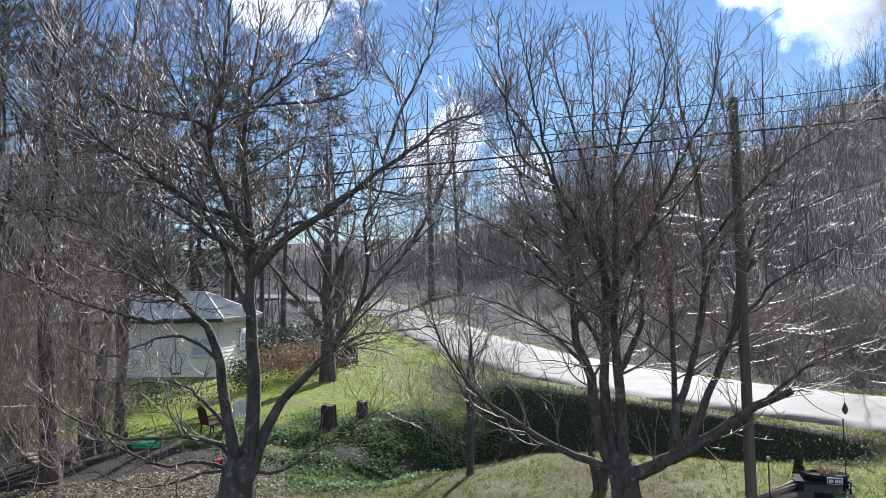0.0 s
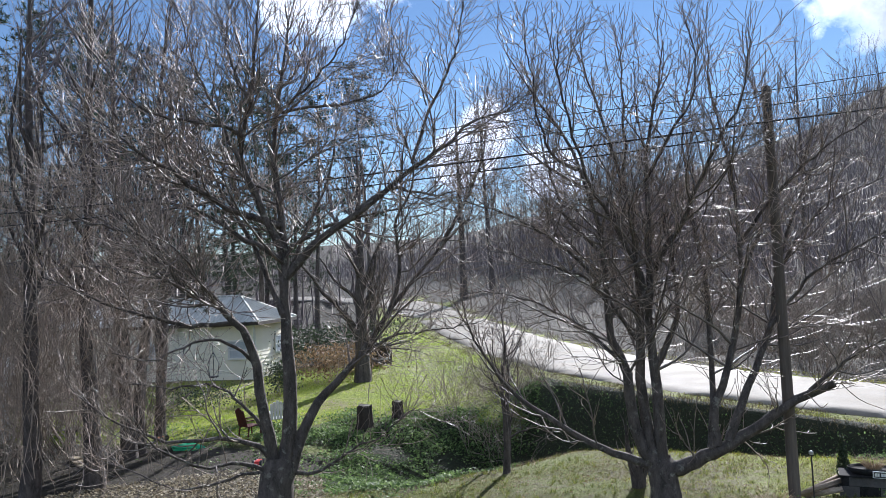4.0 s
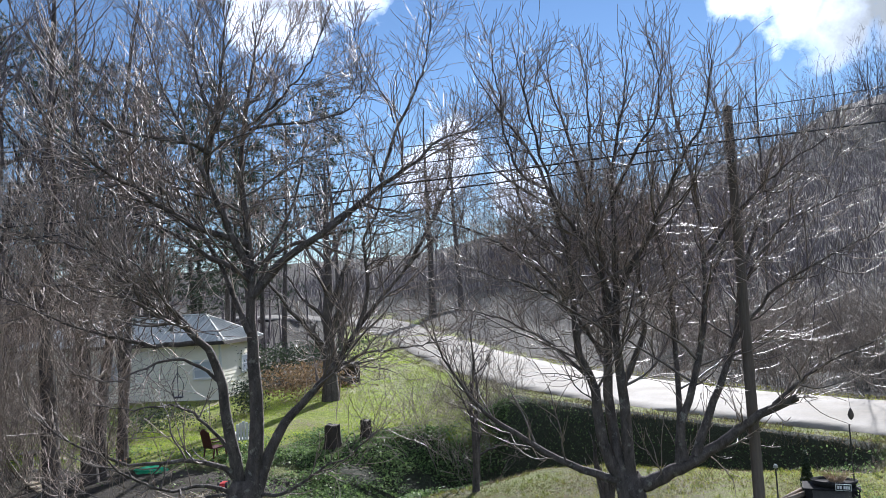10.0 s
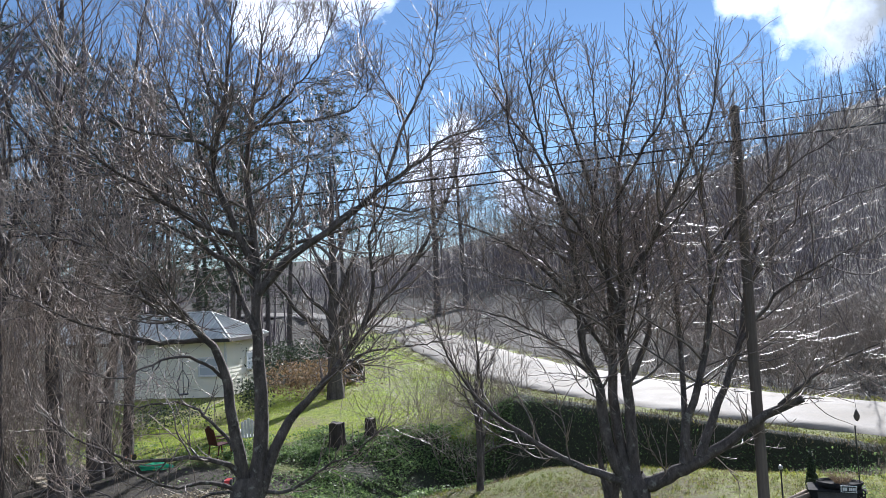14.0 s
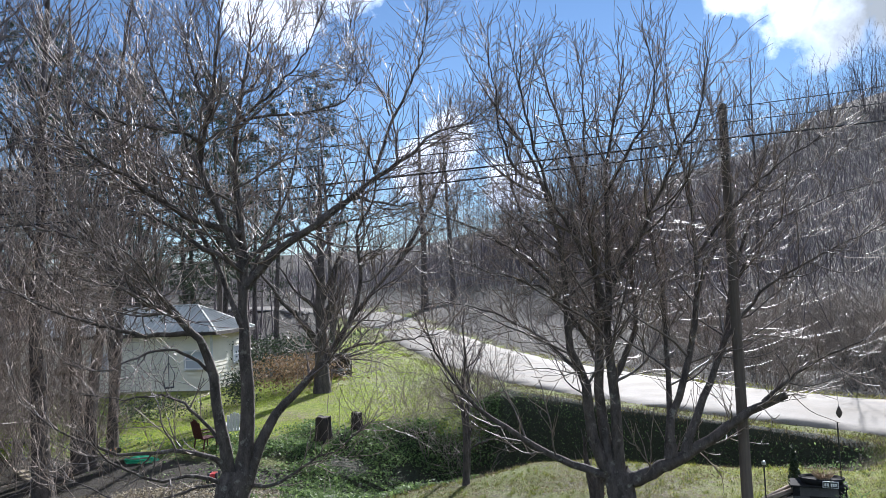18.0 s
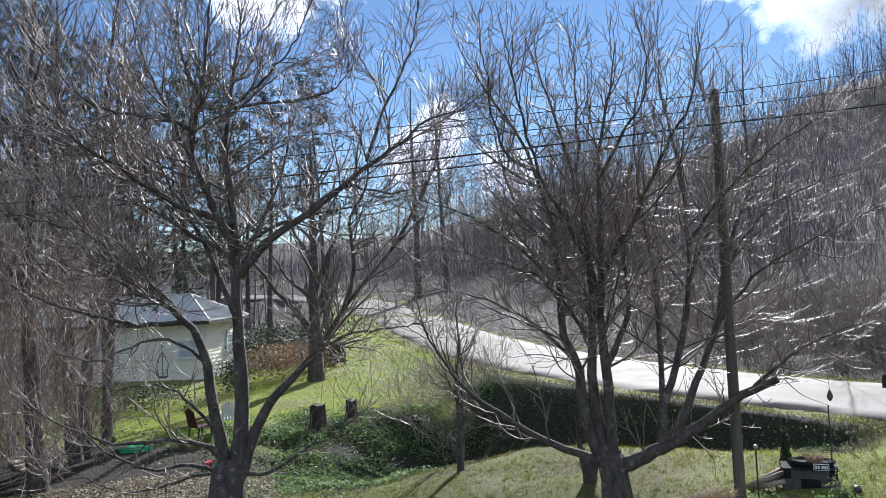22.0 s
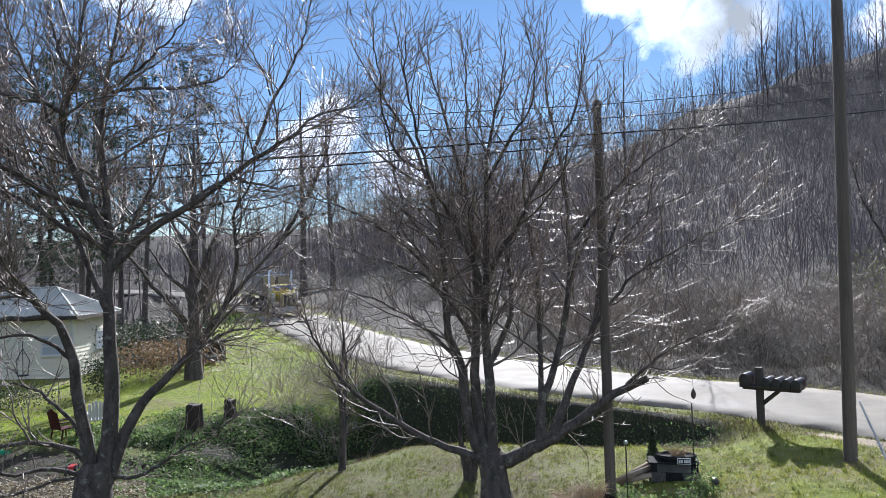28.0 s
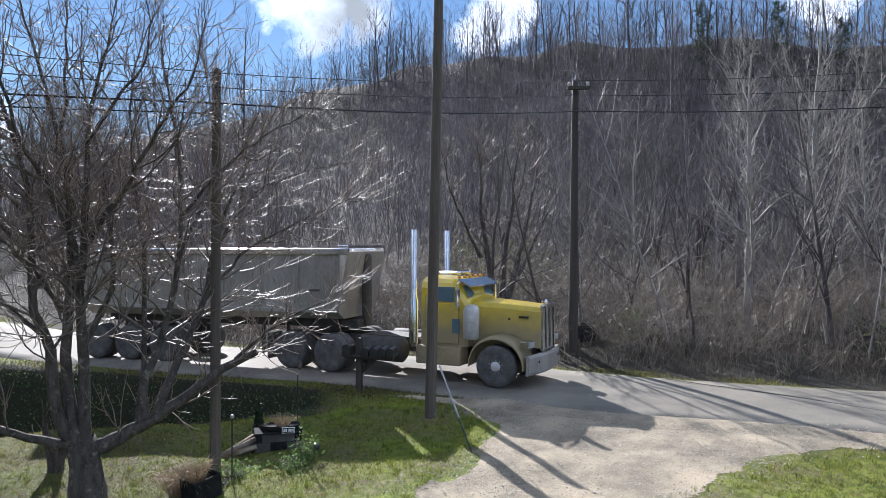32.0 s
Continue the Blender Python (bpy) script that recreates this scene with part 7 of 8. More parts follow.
    flat_leaves("ivy", x[ok], y[ok], 0.05, IVY, "dark glossy ivy covering the ravine banks", 0.2, 0.55)
    ok = (bed > 0.55) & (off < -3.5) & (x >= -2.5) & (rng.random(n) < 0.35)
    flat_leaves("bank_ivy", x[ok], y[ok], 0.032, IVY, "dark ivy creeping over the shaded road bank", 0.12, 0.4)
    # fallen leaves on the yard and at the wood's edge
    n = 10000
    r, b = 9 + 14 * rng.random(n), np.radians(rng.uniform(-24, 62, n))
    x, y = r * np.sin(b), r * np.cos(b)
    off, _ = road_offset(x, y)
    ok = (off < -2.6) & ~in_drive(x, y)
    flat_leaves("yard_leaves", x[ok], y[ok], 0.022, DRY, "scattered dry brown leaves on the grass", 0.03, 0.6)
    n = 30000
    r, b = 13 + 9 * rng.random(n), np.radians(rng.uniform(-46, -22, n))
    flat_leaves("bank_leaves", r * np.sin(b), r * np.cos(b), 0.04, PALE_LEAF, "dry brown leaves strewn over the near bank", 0.08, 0.6)
    # dead weeds down the ravine sides and along its lip
    n = 20000
    x, y = rng.uniform(-5, 8, n), rng.uniform(15, 26, n)
    off, _ = road_offset(x, y)
    _, bed = covers(x, y)
    ok = (bed > 0.12) & (off < -3.0) & (rng.random(n) < np.where(bed < 0.6, 1.0, 0.45))
    x, y = x[ok], y[ok]
    k = len(x)
    z, h, a, lean = ground(x, y), rng.uniform(0.04, 0.17, k), rng.uniform(0, 6.28, k), rng.normal(size=(k, 2)) * 0.07
    v = np.stack([np.c_[x - 0.009 * np.cos(a), y - 0.009 * np.sin(a), z - 0.02], np.c_[x + 0.009 * np.cos(a), y + 0.009 * np.sin(a), z - 0.02], np.c_[x + lean[:, 0], y + lean[:, 1], z + h]], 1).reshape(-1, 3)
    tagged(mesh_object("ravine_weeds", v, np.arange(len(v)).reshape(-1, 3), WEEDS), "dead weeds and rough grass on the ravine sides", kind="stuff")
    # dead weeds between the verge and the brush
    n = 26000
    r, b = 18 + 30 * rng.random(n) ** 1.3, np.radians(rng.uniform(4, 74, n))
    x, y = r * np.sin(b), r * np.cos(b)
    off, _ = road_offset(x, y)
    ok = (off > 3.35 + 0.5 * rng.random(n)) & (off < 8.5)
    x, y = x[ok], y[ok]
    k = len(x)
    z, h, a = ground(x, y), rng.uniform(0.12, 0.55, k) * np.clip((off[ok] - 2.6) / 1.6, 0.3, 1), rng.uniform(0, 6.28, k)
    lean = rng.normal(size=(k, 2)) * 0.16
    v = np.stack([np.c_[x - 0.011 * np.cos(a), y - 0.011 * np.sin(a), z - 0.02], np.c_[x + 0.011 * np.cos(a), y + 0.011 * np.sin(a), z - 0.02], np.c_[x + lean[:, 0], y + lean[:, 1], z + h]], 1).reshape(-1, 3)
    tagged(mesh_object("dead_weeds", v, np.arange(len(v)).reshape(-1, 3), WEEDS), "dead brown weeds below the roadside brush", kind="stuff")
    n = 8000
    r, b = 20 + 34 * rng.random(n) ** 1.6, np.radians(rng.uniform(-10, 70, n))
    x, y = r * np.sin(b), r * np.cos(b)
    off, _ = road_offset(x, y)
    ok = (off > 3.6)
    flat_leaves("wood_litter", x[ok], y[ok], 0.04, OLD_LEAF, "fallen brown leaves under the roadside trees", 0.12, 0.4)


build_cover()


# ------------------------------------------------------------------ the tipper lorry: tractor and trailer
YELLOW_PLAIN = material("clean_yellow_paint", (0.50, 0.36, 0.02), (0.72, 0.53, 0.03), scale=1.2, fine=25, rough=0.34, bump=0.03, spec=0.6, coat=0.4)
DUSTY = material("road_dust_on_paint", (0.20, 0.16, 0.10), (0.36, 0.29, 0.16), scale=1.5, fine=25, rough=0.75, bump=0.1)


def dusty_paint():
    """Yellow paint under a film of road dust that thickens towards the wheels."""
    m = YELLOW_PLAIN.copy()
    m.name = "dusty_yellow_paint"
    t = m.node_tree
    bsdf = t.nodes["Principled BSDF"]
    paint = bsdf.inputs["Base Color"].links[0].from_socket
    coord = t.nodes.new("ShaderNodeTexCoord")
    axes = t.nodes.new("ShaderNodeSeparateXYZ")
    t.links.new(coord.outputs["Object"], axes.inputs[0])
    cloud = node(t, "ShaderNodeTexNoise", Scale=2.2, Detail=6.0, Roughness=0.65)
    t.links.new(coord.outputs["Object"], cloud.inputs["Vector"])
    level = math_node(t, "MULTIPLY_ADD", axes.outputs["Z"], -1.2, 2.5)
    film = math_node(t, "ADD", level, math_node(t, "MULTIPLY_ADD", cloud.outputs["Fac"], 1.0, -0.5), clamp=True)
    film = math_node(t, "MULTIPLY", film, 0.88)
    mix = t.nodes.new("ShaderNodeMix")
    mix.data_type = "RGBA"
    mix.inputs[7].default_value = (0.25, 0.205, 0.14, 1)
    t.links.new(film, mix.inputs[0])
    t.links.new(paint, mix.inputs[6])
    t.links.new(mix.outputs[2], bsdf.inputs["Base Color"])
    t.links.new(math_node(t, "MULTIPLY_ADD", film, 0.45, 0.3), bsdf.inputs["Roughness"])
    return m


YELLOW = dusty_paint()
CHROME = material("dull_chrome", (0.50, 0.51, 0.53), (0.72, 0.73, 0.75), scale=2, fine=30, rough=0.2, metal=1.0, bump=0.02)
ALLOY = material("dusty_wheel_alloy", (0.42, 0.41, 0.40), (0.64, 0.63, 0.62), scale=6, fine=40, rough=0.5, metal=0.25, bump=0.1)
TYRE = material("dusty_tyre_rubber", (0.05, 0.048, 0.046), (0.15, 0.143, 0.135), scale=5, fine=40, rough=0.85, bump=0.3)
CHASSIS = material("grimy_chassis", (0.03, 0.028, 0.026), (0.10, 0.092, 0.082), scale=4, fine=40, rough=0.75, bump=0.3)
BODY_ALLOY = material("dirty_aluminium_body", (0.22, 0.205, 0.185), (0.42, 0.395, 0.365), scale=1.0, fine=18, rough=0.5, metal=0.35, bump=0.08, streak=(1, 1, 0.4))
AMBER = material("amber_lens", (0.65, 0.25, 0.02), (0.8, 0.35, 0.04), rough=0.2, bump=0.0)
LENS = glass_material("lamp_glass", (0.45, 0.47, 0.5), 0.12)
CAB_GLASS = glass_material("cab_glass", (0.10, 0.16, 0.19), 0.04)


def wheel(parent, x, y, side, dual):
    """A road wheel whose axle lies along x; side +1 faces right."""
    w = new("wheel")
    w.parent = parent
    w.matrix_basis = pose(x, y, 0.52)
    for k in range(2 if dual else 1):
        dx = -side * 0.34 * k
        bm = bmesh.new()
        lathe(bm, [(0.30, -0.13), (0.40, -0.145), (0.50, -0.135), (0.52, -0.10), (0.52, 0.10), (0.50, 0.135), (0.40, 0.145), (0.30, 0.13)], 36, "X", (dx, 0, 0))
        part("tyre", bm, TYRE, w, smooth=True)
    bm = bmesh.new()
    if dual:
        prof = [(0.30, 0.12), (0.285, 0.12), (0.26, -0.02), (0.16, -0.06), (0.13, 0.05), (0.11, 0.10), (0.03, 0.11)]
    else:
        prof = [(0.30, 0.12), (0.285, 0.13), (0.27, 0.06), (0.2, 0.09), (0.14, 0.10), (0.11, 0.17), (0.03, 0.18)]
    lathe(bm, [(r, h * side) for r, h in prof], 30, "X")
    part("rim", bm, ALLOY, w, smooth=True)
    for k in range(10):
        a = k * math.pi / 5
        bm = bmesh.new()
        h = (0.0 if dual else 0.095) * side
        rod(bm, (h, 0.235 * math.cos(a), 0.235 * math.sin(a)), (h + 0.012 * side, 0.235 * math.cos(a), 0.235 * math.sin(a)), 0.032, sides=10)
        part("hand_hole", bm, BLACK, w)
        bm = bmesh.new()
        h = (-0.04 if dual else 0.10) * side
        rod(bm, (h, 0.165 * math.cos(a + 0.3), 0.165 * math.sin(a + 0.3)), (h + 0.035 * side, 0.165 * math.cos(a + 0.3), 0.165 * math.sin(a + 0.3)), 0.016, sides=6)
        part("lug_nut", bm, STEEL, w)
    return w


def build_tractor():
    t = new("tractor_unit")
    tagged(t, "dusty yellow long-nosed lorry tractor with twin chrome stacks", "lorry")
    bm = bmesh.new()
    for u in (-0.43, 0.43):
        box(bm, u - 0.04, u + 0.04, -6.7, 0.7, 0.72, 0.98)
    part("chassis_frame", bm, CHASSIS, t)
    # bonnet
    def ring(y, w, z0, z1, r=0.14):
        return [(-w, y, z0), (-w, y, z1 - r), (-w + 0.03, y, z1 - r * 0.55), (-w + r * 0.5, y, z1 - 0.03), (-w + r * 1.2, y, z1), (0, y, z1 + 0.03), (w - r * 1.2, y, z1), (w - r * 0.5, y, z1 - 0.03), (w - 0.03, y, z1 - r * 0.55), (w, y, z1 - r), (w, y, z0)]
    bm = loft(bmesh.new(), [ring(0.93, 0.49, 0.95, 1.98), ring(0.5, 0.54, 0.95, 2.01), ring(-0.1, 0.60, 0.95, 2.05), ring(-0.82, 0.70, 0.95, 2.08)])
    part("bonnet", bm, YELLOW, t, "yellow bonnet")
    for u in (-1, 1):
        bm = bmesh.new()
        box(bm, u * 0.6 - 0.1, u * 0.6 + 0.1, -0.82, -0.2, 0.62, 1.0, 0.02)
        part("bonnet_skirt", bm, DUSTY, t, "dust-caked lower panel")
        # arched mudguard
        prof = [(0.70 * math.cos(a), 0.52 + 0.66 * math.sin(a)) for a in np.linspace(math.radians(-4), math.radians(184), 19)]
        outer = [(1.07 * 0.70 * math.cos(a), 0.52 + 1.10 * 0.68 * math.sin(a)) for a in np.linspace(math.radians(-4), math.radians(184), 19)]
        bm = bmesh.new()
        rows = []
        for (y0, z0), (y1, z1) in zip(prof, outer):
            rows.append([bm.verts.new((u * x, y, z)) for x, y, z in ((1.20, y0, z0), (1.20, (y0 + y1) / 2, (z0 + z1) / 2), (1.12, y1, z1), (0.5, y1, z1 + 0.03), (0.5, y0, z0))])
        for a, b in zip(rows, rows[1:]):
            for k in range(4):
                bm.faces.new((a[k], a[k + 1], b[k + 1], b[k]))
        bmesh.ops.recalc_face_normals(bm, faces=bm.faces)
        part("mudguard", bm, YELLOW, t, "yellow arched mudguard dulled by dust", True)
        bm = bmesh.new()
        box(bm, u * 0.96 - 0.16, u * 0.96 + 0.16, 0.62, 0.86, 1.0, 1.18, 0.03)
        lamp = part("headlight", bm, CHROME, t, "chrome headlight pod")
        bm = bmesh.new()
        box(bm, u * 0.96 - 0.13, u * 0.96 + 0.13, 0.862, 0.885, 1.02, 1.16, 0.01)
        part("lens", bm, LENS, lamp)
        # mirrors on tall brackets
        bm = bmesh.new()
        box(bm, u * 1.3 - 0.09, u * 1.3 + 0.09, -0.99, -0.93, 1.98, 2.4, 0.02)
        part("mirror", bm, CHROME, t)
        bm = bmesh.new()
        rod(bm, (u * 0.98, -1.05, 2.56), (u * 1.34, -0.95, 2.52), 0.014, sides=6)
        rod(bm, (u * 1.34, -0.95, 2.52), (u * 1.34, -0.95, 1.92), 0.014, sides=6)
        rod(bm, (u * 1.34, -0.95, 1.92), (u * 0.98, -1.05, 1.85), 0.014, sides=6)
        part("mirror_bracket", bm, CHROME, t)
        # air cleaner, stack, step tank, fuel tank
        bm = bmesh.new()
        lathe(bm, [(0.12, 1.12), (0.2, 1.16), (0.2, 1.86), (0.16, 1.95), (0.07, 2.0)], 22, at=(u * 1.0, -0.72, 0))
        part("air_cleaner", bm, ALLOY, t, "dusty metal air cleaner canister", True)
        bm = bmesh.new()
        lathe(bm, [(0.10, 0.85), (0.12, 0.95), (0.12, 2.05), (0.085, 2.15), (0.082, 3.86), (0.07, 3.88)], 20, at=(u * 0.99, -2.36, 0))
        part("exhaust_stack", bm, CHROME, t, "tall chrome exhaust stack", True)
        bm = bmesh.new()
        lathe(bm, [(0.27, -4.0), (0.33, -3.94), (0.33, -2.72), (0.27, -2.66)], 24, "Y", (u * 0.92, 0, 0.72))
        part("fuel_tank", bm, CHASSIS, t, "fuel tank caked in road grime", True)
        bm = bmesh.new()
        box(bm, u * 0.9 - 0.28, u * 0.9 + 0.28, -2.2, -0.95, 0.45, 0.92, 0.05)
        part("step_box", bm, DUSTY, t, "dust-covered step box under the cab")
        # cab sides: door with window
        bm = bmesh.new()
        box(bm, u * 0.985 - 0.015, u * 0.985 + 0.015, -2.0, -1.08, 0.98, 2.0, 0.012)
        door = part("door", bm, YELLOW, t, "yellow cab door")
        bm = bmesh.new()
        box(bm, u * 0.975 - 0.012, u * 0.975 + 0.012, -1.9, -1.2, 2.04, 2.42, 0.01)
        part("door_window", bm, CAB_GLASS, door)
        bm = bmesh.new()
        box(bm, u * 1.0 - 0.012, u * 1.0 + 0.012, -1.25, -1.05, 1.25, 1.62, 0.01)
        part("vent_window", bm, CAB_GLASS, door)
        bm = bmesh.new()
        rod(bm, (u * 1.03, -1.98, 1.35), (u * 1.03, -1.98, 2.2), 0.016, sides=6)
        part("grab_handle", bm, CHROME, door)
        # rear mudflap
        bm = bmesh.new()
        box(bm, u * 0.93 - 0.3, u * 0.93 + 0.3, -6.92, -6.9, 0.22, 0.95)
        part("mudflap", bm, TYRE, t, "black rubber mudflap")
    # cab shell
    def cab(y, w, z0, z1):
        return [(-w, y, z0), (-w, y, z1 - 0.25), (-w + 0.05, y, z1 - 0.1), (-w + 0.22, y, z1), (0, y, z1 + 0.05), (w - 0.22, y, z1), (w - 0.05, y, z1 - 0.1), (w, y, z1 - 0.25), (w, y, z0)]
    bm = loft(bmesh.new(), [cab(-0.83, 0.93, 0.92, 2.12), cab(-0.92, 0.95, 0.92, 2.2), cab(-1.12, 0.97, 0.92, 2.53), cab(-1.3, 0.97, 0.92, 2.61), cab(-2.15, 0.96, 0.92, 2.63)])
    part("cab", bm, YELLOW, t, "yellow day cab")
    for u in (-1, 1):
        bm = loft(bmesh.new(), [[(u * 0.04, -0.905, 2.16), (u * 0.82, -0.885, 2.16), (u * 0.80, -1.07, 2.45), (u * 0.04, -1.09, 2.45)], [(u * 0.04, -0.885, 2.16), (u * 0.82, -0.865, 2.16), (u * 0.80, -1.05, 2.45), (u * 0.04, -1.07, 2.45)]])
        part("windscreen", bm, CAB_GLASS, t)
    bm = loft(bmesh.new(), [[(-0.95, -1.12, 2.59), (0.95, -1.12, 2.59), (0.93, -0.80, 2.42), (-0.93, -0.80, 2.42)], [(-0.95, -1.11, 2.62), (0.95, -1.11, 2.62), (0.93, -0.78, 2.45), (-0.93, -0.78, 2.45)]])
    part("sun_visor", bm, CHROME, t, "polished metal sun visor mirroring the sky")
    for u in (-0.7, -0.35, 0, 0.35, 0.7):
        bm = bmesh.new()
        lathe(bm, [(0.05, 0), (0.045, 0.05), (0.015, 0.07)], 10, at=(u, -1.2, 2.63))
        part("roof_lamp", bm, AMBER, t, "amber roof marker lamp", True)
    for u in (-0.3, 0.3):
        bm = bmesh.new()
        lathe(bm, [(0.02, -1.95), (0.025, -1.5), (0.06, -1.32)], 10, "Y", (u, 0, 2.75))
        rod(bm, (u, -1.9, 2.67), (u, -1.9, 2.75), 0.012, sides=6)
        part("air_horn", bm, CHROME, t, "", True)
    # grille, bumper
    grille = new("grille")
    grille.parent = t
    for a in ((-0.47, -0.41, 0.9, 1.0, 0.9, 2.0), (0.41, 0.47, 0.9, 1.0, 0.9, 2.0), (-0.41, 0.41, 0.9, 1.0, 1.92, 2.02), (-0.41, 0.41, 0.9, 1.0, 0.86, 0.93)):
        bm = bmesh.new()
        box(bm, *a, 0.015)
        part("surround", bm, CHROME, grille, "chrome grille surround")
    bm = bmesh.new()
    box(bm, -0.41, 0.41, 0.9, 0.935, 0.93, 1.92)
    part("mesh_panel", bm, BLACK, grille)
    for u in np.linspace(-0.33, 0.33, 7):
        bm = bmesh.new()
        rod(bm, (u, 0.965, 0.93), (u, 0.965, 1.92), 0.018, sides=6)
        part("grille_bar", bm, CHROME, grille)
    bm = bmesh.new()
    lathe(bm, [(0.03, 2.03), (0.05, 2.07), (0.02, 2.13)], 8, at=(0, 0.9, 0))
    part("ornament", bm, CHROME, t)
    bm = loft(bmesh.new(), [[(x, 1.04 - 0.16 * (abs(x) / 1.2) ** 2 + dy, z) for x in np.linspace(-1.2, 1.2, 9)] + [(x, 0.96 - 0.16 * (abs(x) / 1.2) ** 2 + dy, z) for x in np.linspace(1.2, -1.2, 9)] for z, dy in ((0.36, -0.03), (0.42, 0), (0.78, 0), (0.84, -0.03))])
    part("bumper", bm, BODY_ALLOY, t, "wide dusty chrome bumper")
    for u in (-0.75, 0.75):
        bm = bmesh.new()
        rod(bm, (u, 0.98, 0.66), (u, 1.0, 0.66), 0.03, sides=10)
        part("tow_hole", bm, BLACK, t)
    # unreadable badges on the bonnet side
    for y0, y1, z in ((0.38, 0.62, 1.68), (0.05, 0.16, 1.62)):
        for u in (-1, 1):
            bm = bmesh.new()
            box(bm, u * 0.53 - 0.035, u * 0.53 + 0.05, y0, y1, z, z + 0.05)
            part("badge_bar", bm, BLACK, t)
    # deck, fifth wheel, axles
    bm = bmesh.new()
    box(bm, -0.5, 0.5, -4.2, -2.5, 0.985, 1.01)
    part("deck_plate", bm, CHASSIS, t)
    bm = bmesh.new()
    lathe(bm, [(0.42, 1.0), (0.45, 1.05), (0.42, 1.12)], 20, at=(0, -5.5, 0))
    part("fifth_wheel", bm, CHASSIS, t)
    for y in (0, -4.85, -6.17):
        bm = bmesh.new()
        rod(bm, (-0.9, y, 0.52), (0.9, y, 0.52), 0.08, sides=12)
        part("axle", bm, CHASSIS, t)
    bm = bmesh.new()
    box(bm, -0.25, 0.25, -2.4, 0.6, 0.5, 0.9, 0.05)
    part("engine", bm, CHASSIS, t)
    wheels = [wheel(t, s * 1.03, 0, s, False) for s in (-1, 1)] + [wheel(t, s * 1.06, y, s, True) for y in (-4.85, -6.17) for s in (-1, 1)]
    return t, wheels


def build_trailer():
    """Origin on the ground under the kingpin; +y ahead."""
    t = new("tipper_trailer")
    tagged(t, "dirty grey aluminium tipper trailer with a bright top rail", "trailer")
    front, rear, w = 1.1, -7.9, 1.24
    def ring(y, z0, z1, wide, flare=0.0):
        return [(-wide, y, z0 + 0.25), (-wide, y, z1), (-wide + 0.05, y, z1), (-wide + 0.05, y, z0 + 0.3), (-wide + 0.35, y, z0 + 0.05), (wide - 0.35, y, z0 + 0.05), (wide - 0.05, y, z0 + 0.3), (wide - 0.05, y, z1), (wide, y, z1), (wide, y, z0 + 0.25), (wide - 0.33, y, z0), (-wide + 0.33, y, z0)]
    bm = loft(bmesh.new(), [ring(front - 0.32, 1.42, 3.26, w), ring(rear, 1.36, 3.26, w)], False)
    part("body", bm, BODY_ALLOY, t, "grimy aluminium tub")
    for y, dy in ((front - 0.32, 0.3), (rear, -0.03)):
        bm = loft(bmesh.new(), [[(-w, y, 1.6), (-w, y + dy, 3.26), (w, y + dy, 3.26), (w, y, 1.6), (w - 0.33, y, 1.42), (-w + 0.33, y, 1.42)], [(-w, y - 0.04, 1.6), (-w, y + dy - 0.04, 3.26), (w, y + dy - 0.04, 3.26), (w, y - 0.04, 1.6), (w - 0.33, y - 0.04, 1.42), (-w + 0.33, y - 0.04, 1.42)]])
        part("end_panel", bm, BODY_ALLOY, t)
    for u in (-1, 1):
        bm = bmesh.new()
        box(bm, u * w - 0.06, u * w + 0.06, rear, front - 0.02, 3.19, 3.36, 0.02)
        part("top_rail", bm, CHROME, t, "bright bare-metal top rail")
        bm = bmesh.new()
        box(bm, u * w - 0.03, u * w + 0.045, rear, front - 0.4, 1.6, 1.7, 0.01)
        part("lower_rail", bm, BODY_ALLOY, t)
        for y in np.arange(rear + 0.1, front - 0.4, 1.22):
            bm = bmesh.new()
            box(bm, u * (w + 0.022) - 0.022, u * (w + 0.022) + 0.022, y - 0.04, y + 0.04, 1.7, 3.22, 0.008)
            part("side_rib", bm, BODY_ALLOY, t)
        bm = bmesh.new()
        box(bm, u * 0.93 - 0.3, u * 0.93 + 0.3, -8.0, -7.98, 0.25, 1.0)
        part("mudflap", bm, TYRE, t)
        bm = bmesh.new()
        rod(bm, (u * 0.7, -1.9, 0.35), (u * 0.7, -1.9, 1.25), 0.06, sides=8)
        part("landing_leg", bm, CHASSIS, t)
    bm = bmesh.new()
    box(bm, -w, w, front - 0.35, front - 0.02, 3.365, 3.45, 0.02)
    part("tarp_housing", bm, CHROME, t, "pale tarp housing across the front")
    for u in (-0.3, 0.35):
        bm = bmesh.new()
        box(bm, w + 0.01, w + 0.05, front - 0.9 + u, front - 0.6 + u, 2.2, 2.24)
        part("step", bm, CHASSIS, t)
    bm = bmesh.new()
    box(bm, -0.5, 0.5, -7.6, 1.0, 1.13, 1.36, 0.02)
    part("subframe", bm, CHASSIS, t)
    bm = bmesh.new()
    lathe(bm, [(0.14, 1.0), (0.14, 2.9), (0.1, 3.0)], 14, at=(0, front - 0.05, 0.2))
    part("lift_ram", bm, CHASSIS, t)
    wheels = []
    for y in (-5.0, -6.27, -7.5):
        bm = bmesh.new()
        rod(bm, (-0.9, y, 0.52), (0.9, y, 0.52), 0.08, sides=12)
        part("axle", bm, CHASSIS, t)
        wheels += [wheel(t, s * 1.06, y, s, True) for s in (-1, 1)]
    return t, wheels


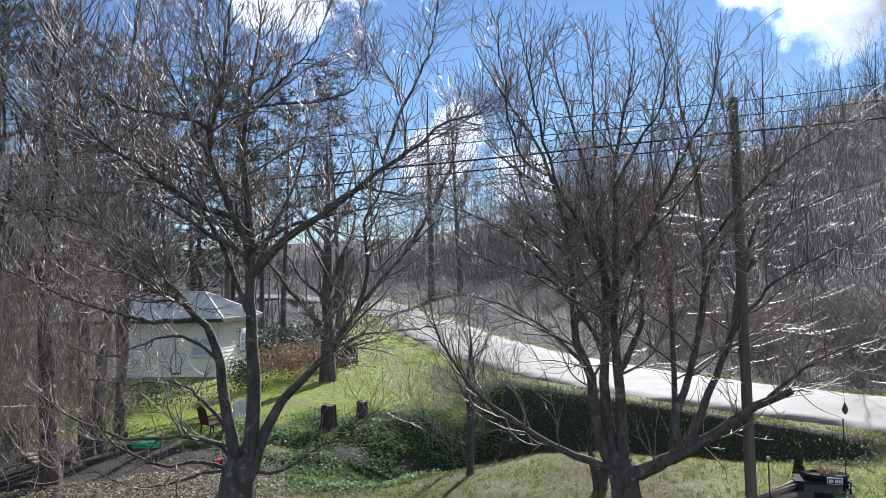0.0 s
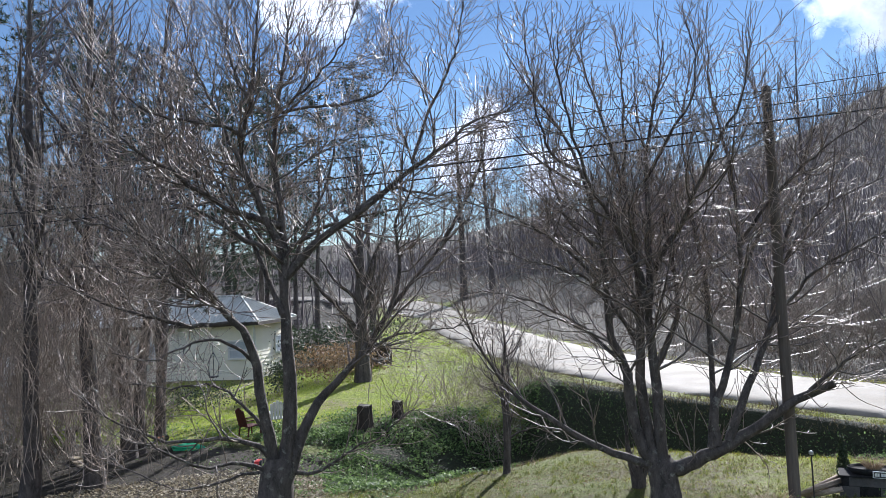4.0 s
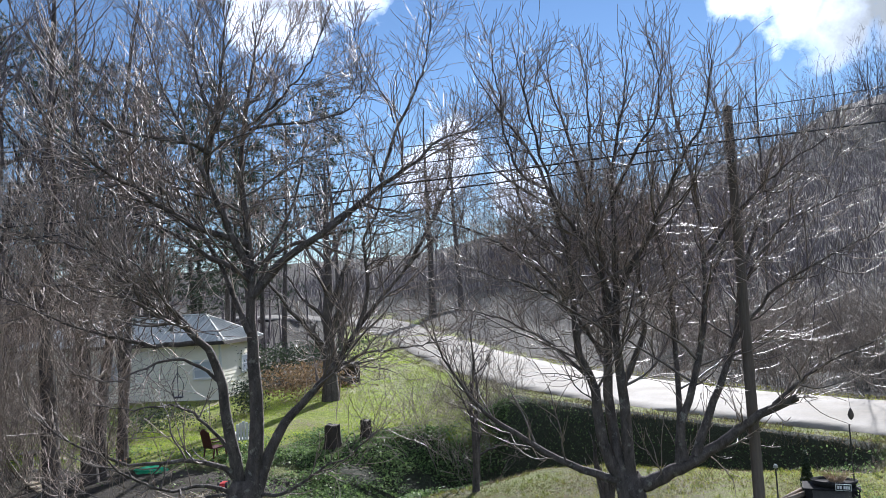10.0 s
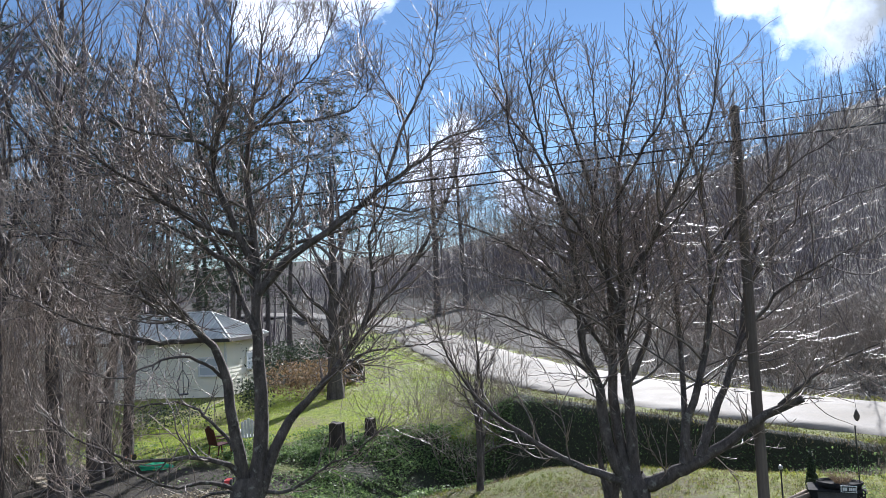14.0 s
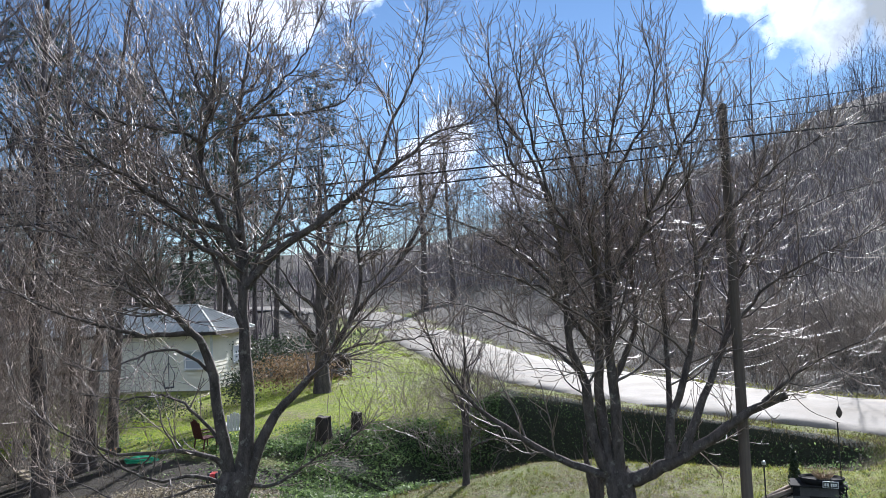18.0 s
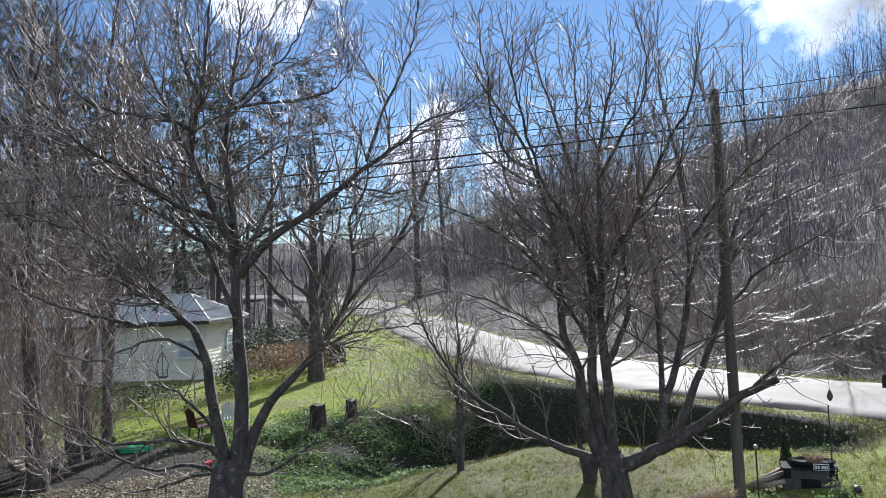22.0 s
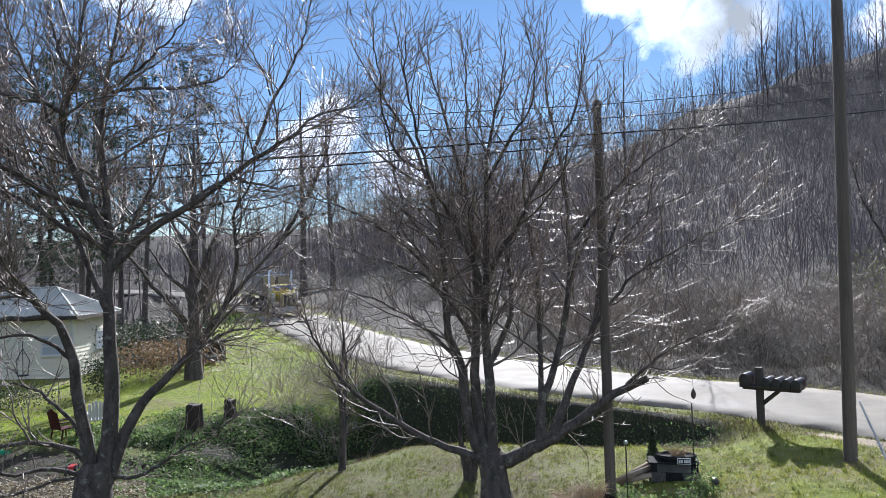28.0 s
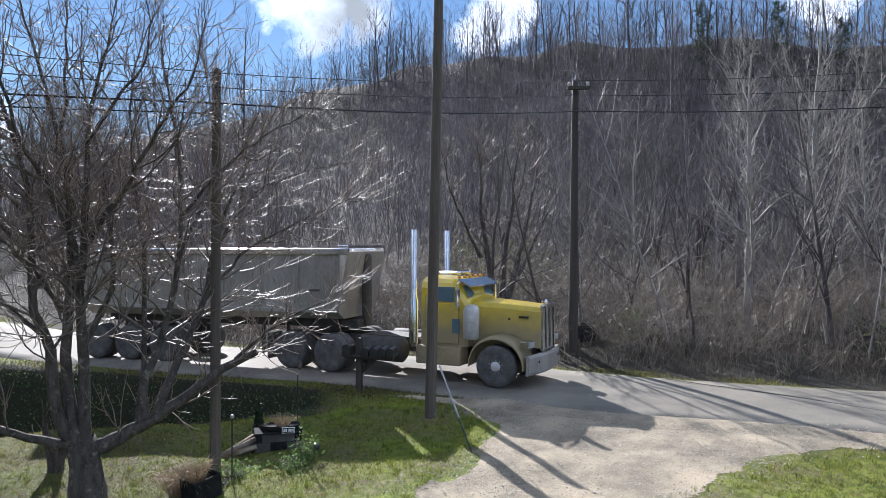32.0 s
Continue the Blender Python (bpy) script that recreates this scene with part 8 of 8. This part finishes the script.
TRACTOR, TRACTOR_WHEELS = build_tractor()
TRAILER, TRAILER_WHEELS = build_trailer()
ROUTE = spline(ROAD, 3000)[::-1]
ROUTE_S = np.r_[0, np.cumsum(np.linalg.norm(np.diff(ROUTE, axis=0), axis=1))]
SPEED = 13.8


def on_route(s):
    x, y = np.interp(s, ROUTE_S, ROUTE[:, 0]), np.interp(s, ROUTE_S, ROUTE[:, 1])
    return Vector((x, y, float(road_height(y)) + 0.045))


def route_pose(s, wheelbase, shift=0.0):
    """A pose at the route place s, the rear following wheelbase metres behind; shift: lifts the origin back onto the front point."""
    a, b = on_route(s), on_route(s - wheelbase)
    d = (a - b).normalized()
    yaw, pitch = math.atan2(-d.x, d.y), math.asin(d.z)
    return Matrix.Translation(a) @ Euler((pitch, 0, yaw)).to_matrix().to_4x4()


END_S = float(ROUTE_S[np.argmin((ROUTE[:, 0] - 11.0) ** 2 + (ROUTE[:, 1] - 16.1) ** 2)])


def place(t):
    return END_S - SPEED * (32.0 - t)


def tractor_pose(t):
    """The tractor noses a little further round the bend than the road's chord."""
    return route_pose(place(t), 5.5) @ pose(0, 0, 0, 0, 0, -1.0 * float(smooth(30.3, 31.8, t)))


def trailer_pose(t):
    a, b = tractor_pose(t) @ Vector((0, -5.5, 0)), on_route(place(t) - 11.7)
    d = (a - b).normalized()
    return Matrix.Translation(a) @ Euler((math.asin(d.z), 0, math.atan2(-d.x, d.y))).to_matrix().to_4x4()


def motions():
    times = [k * 1.0 for k in range(0, 26)] + [26 + 0.1 * k for k in range(61)]
    walk(TRACTOR, [(t, tractor_pose(t)) for t in times])
    walk(TRAILER, [(t, trailer_pose(t)) for t in times])
    turns = [0.0] + [27.5 + k / 30 for k in range(136)]
    for group in (TRACTOR_WHEELS, TRAILER_WHEELS):
        for w in group:
            at = w.matrix_basis.translation.copy()
            rows = []
            for k, t in enumerate(turns):
                a = -(max(t, 27.5) - 27.5) * SPEED / 0.52
                rows.append((t, Matrix.Translation(at) @ Matrix.Rotation(a, 4, "X")))
            walk(w, rows)


motions()
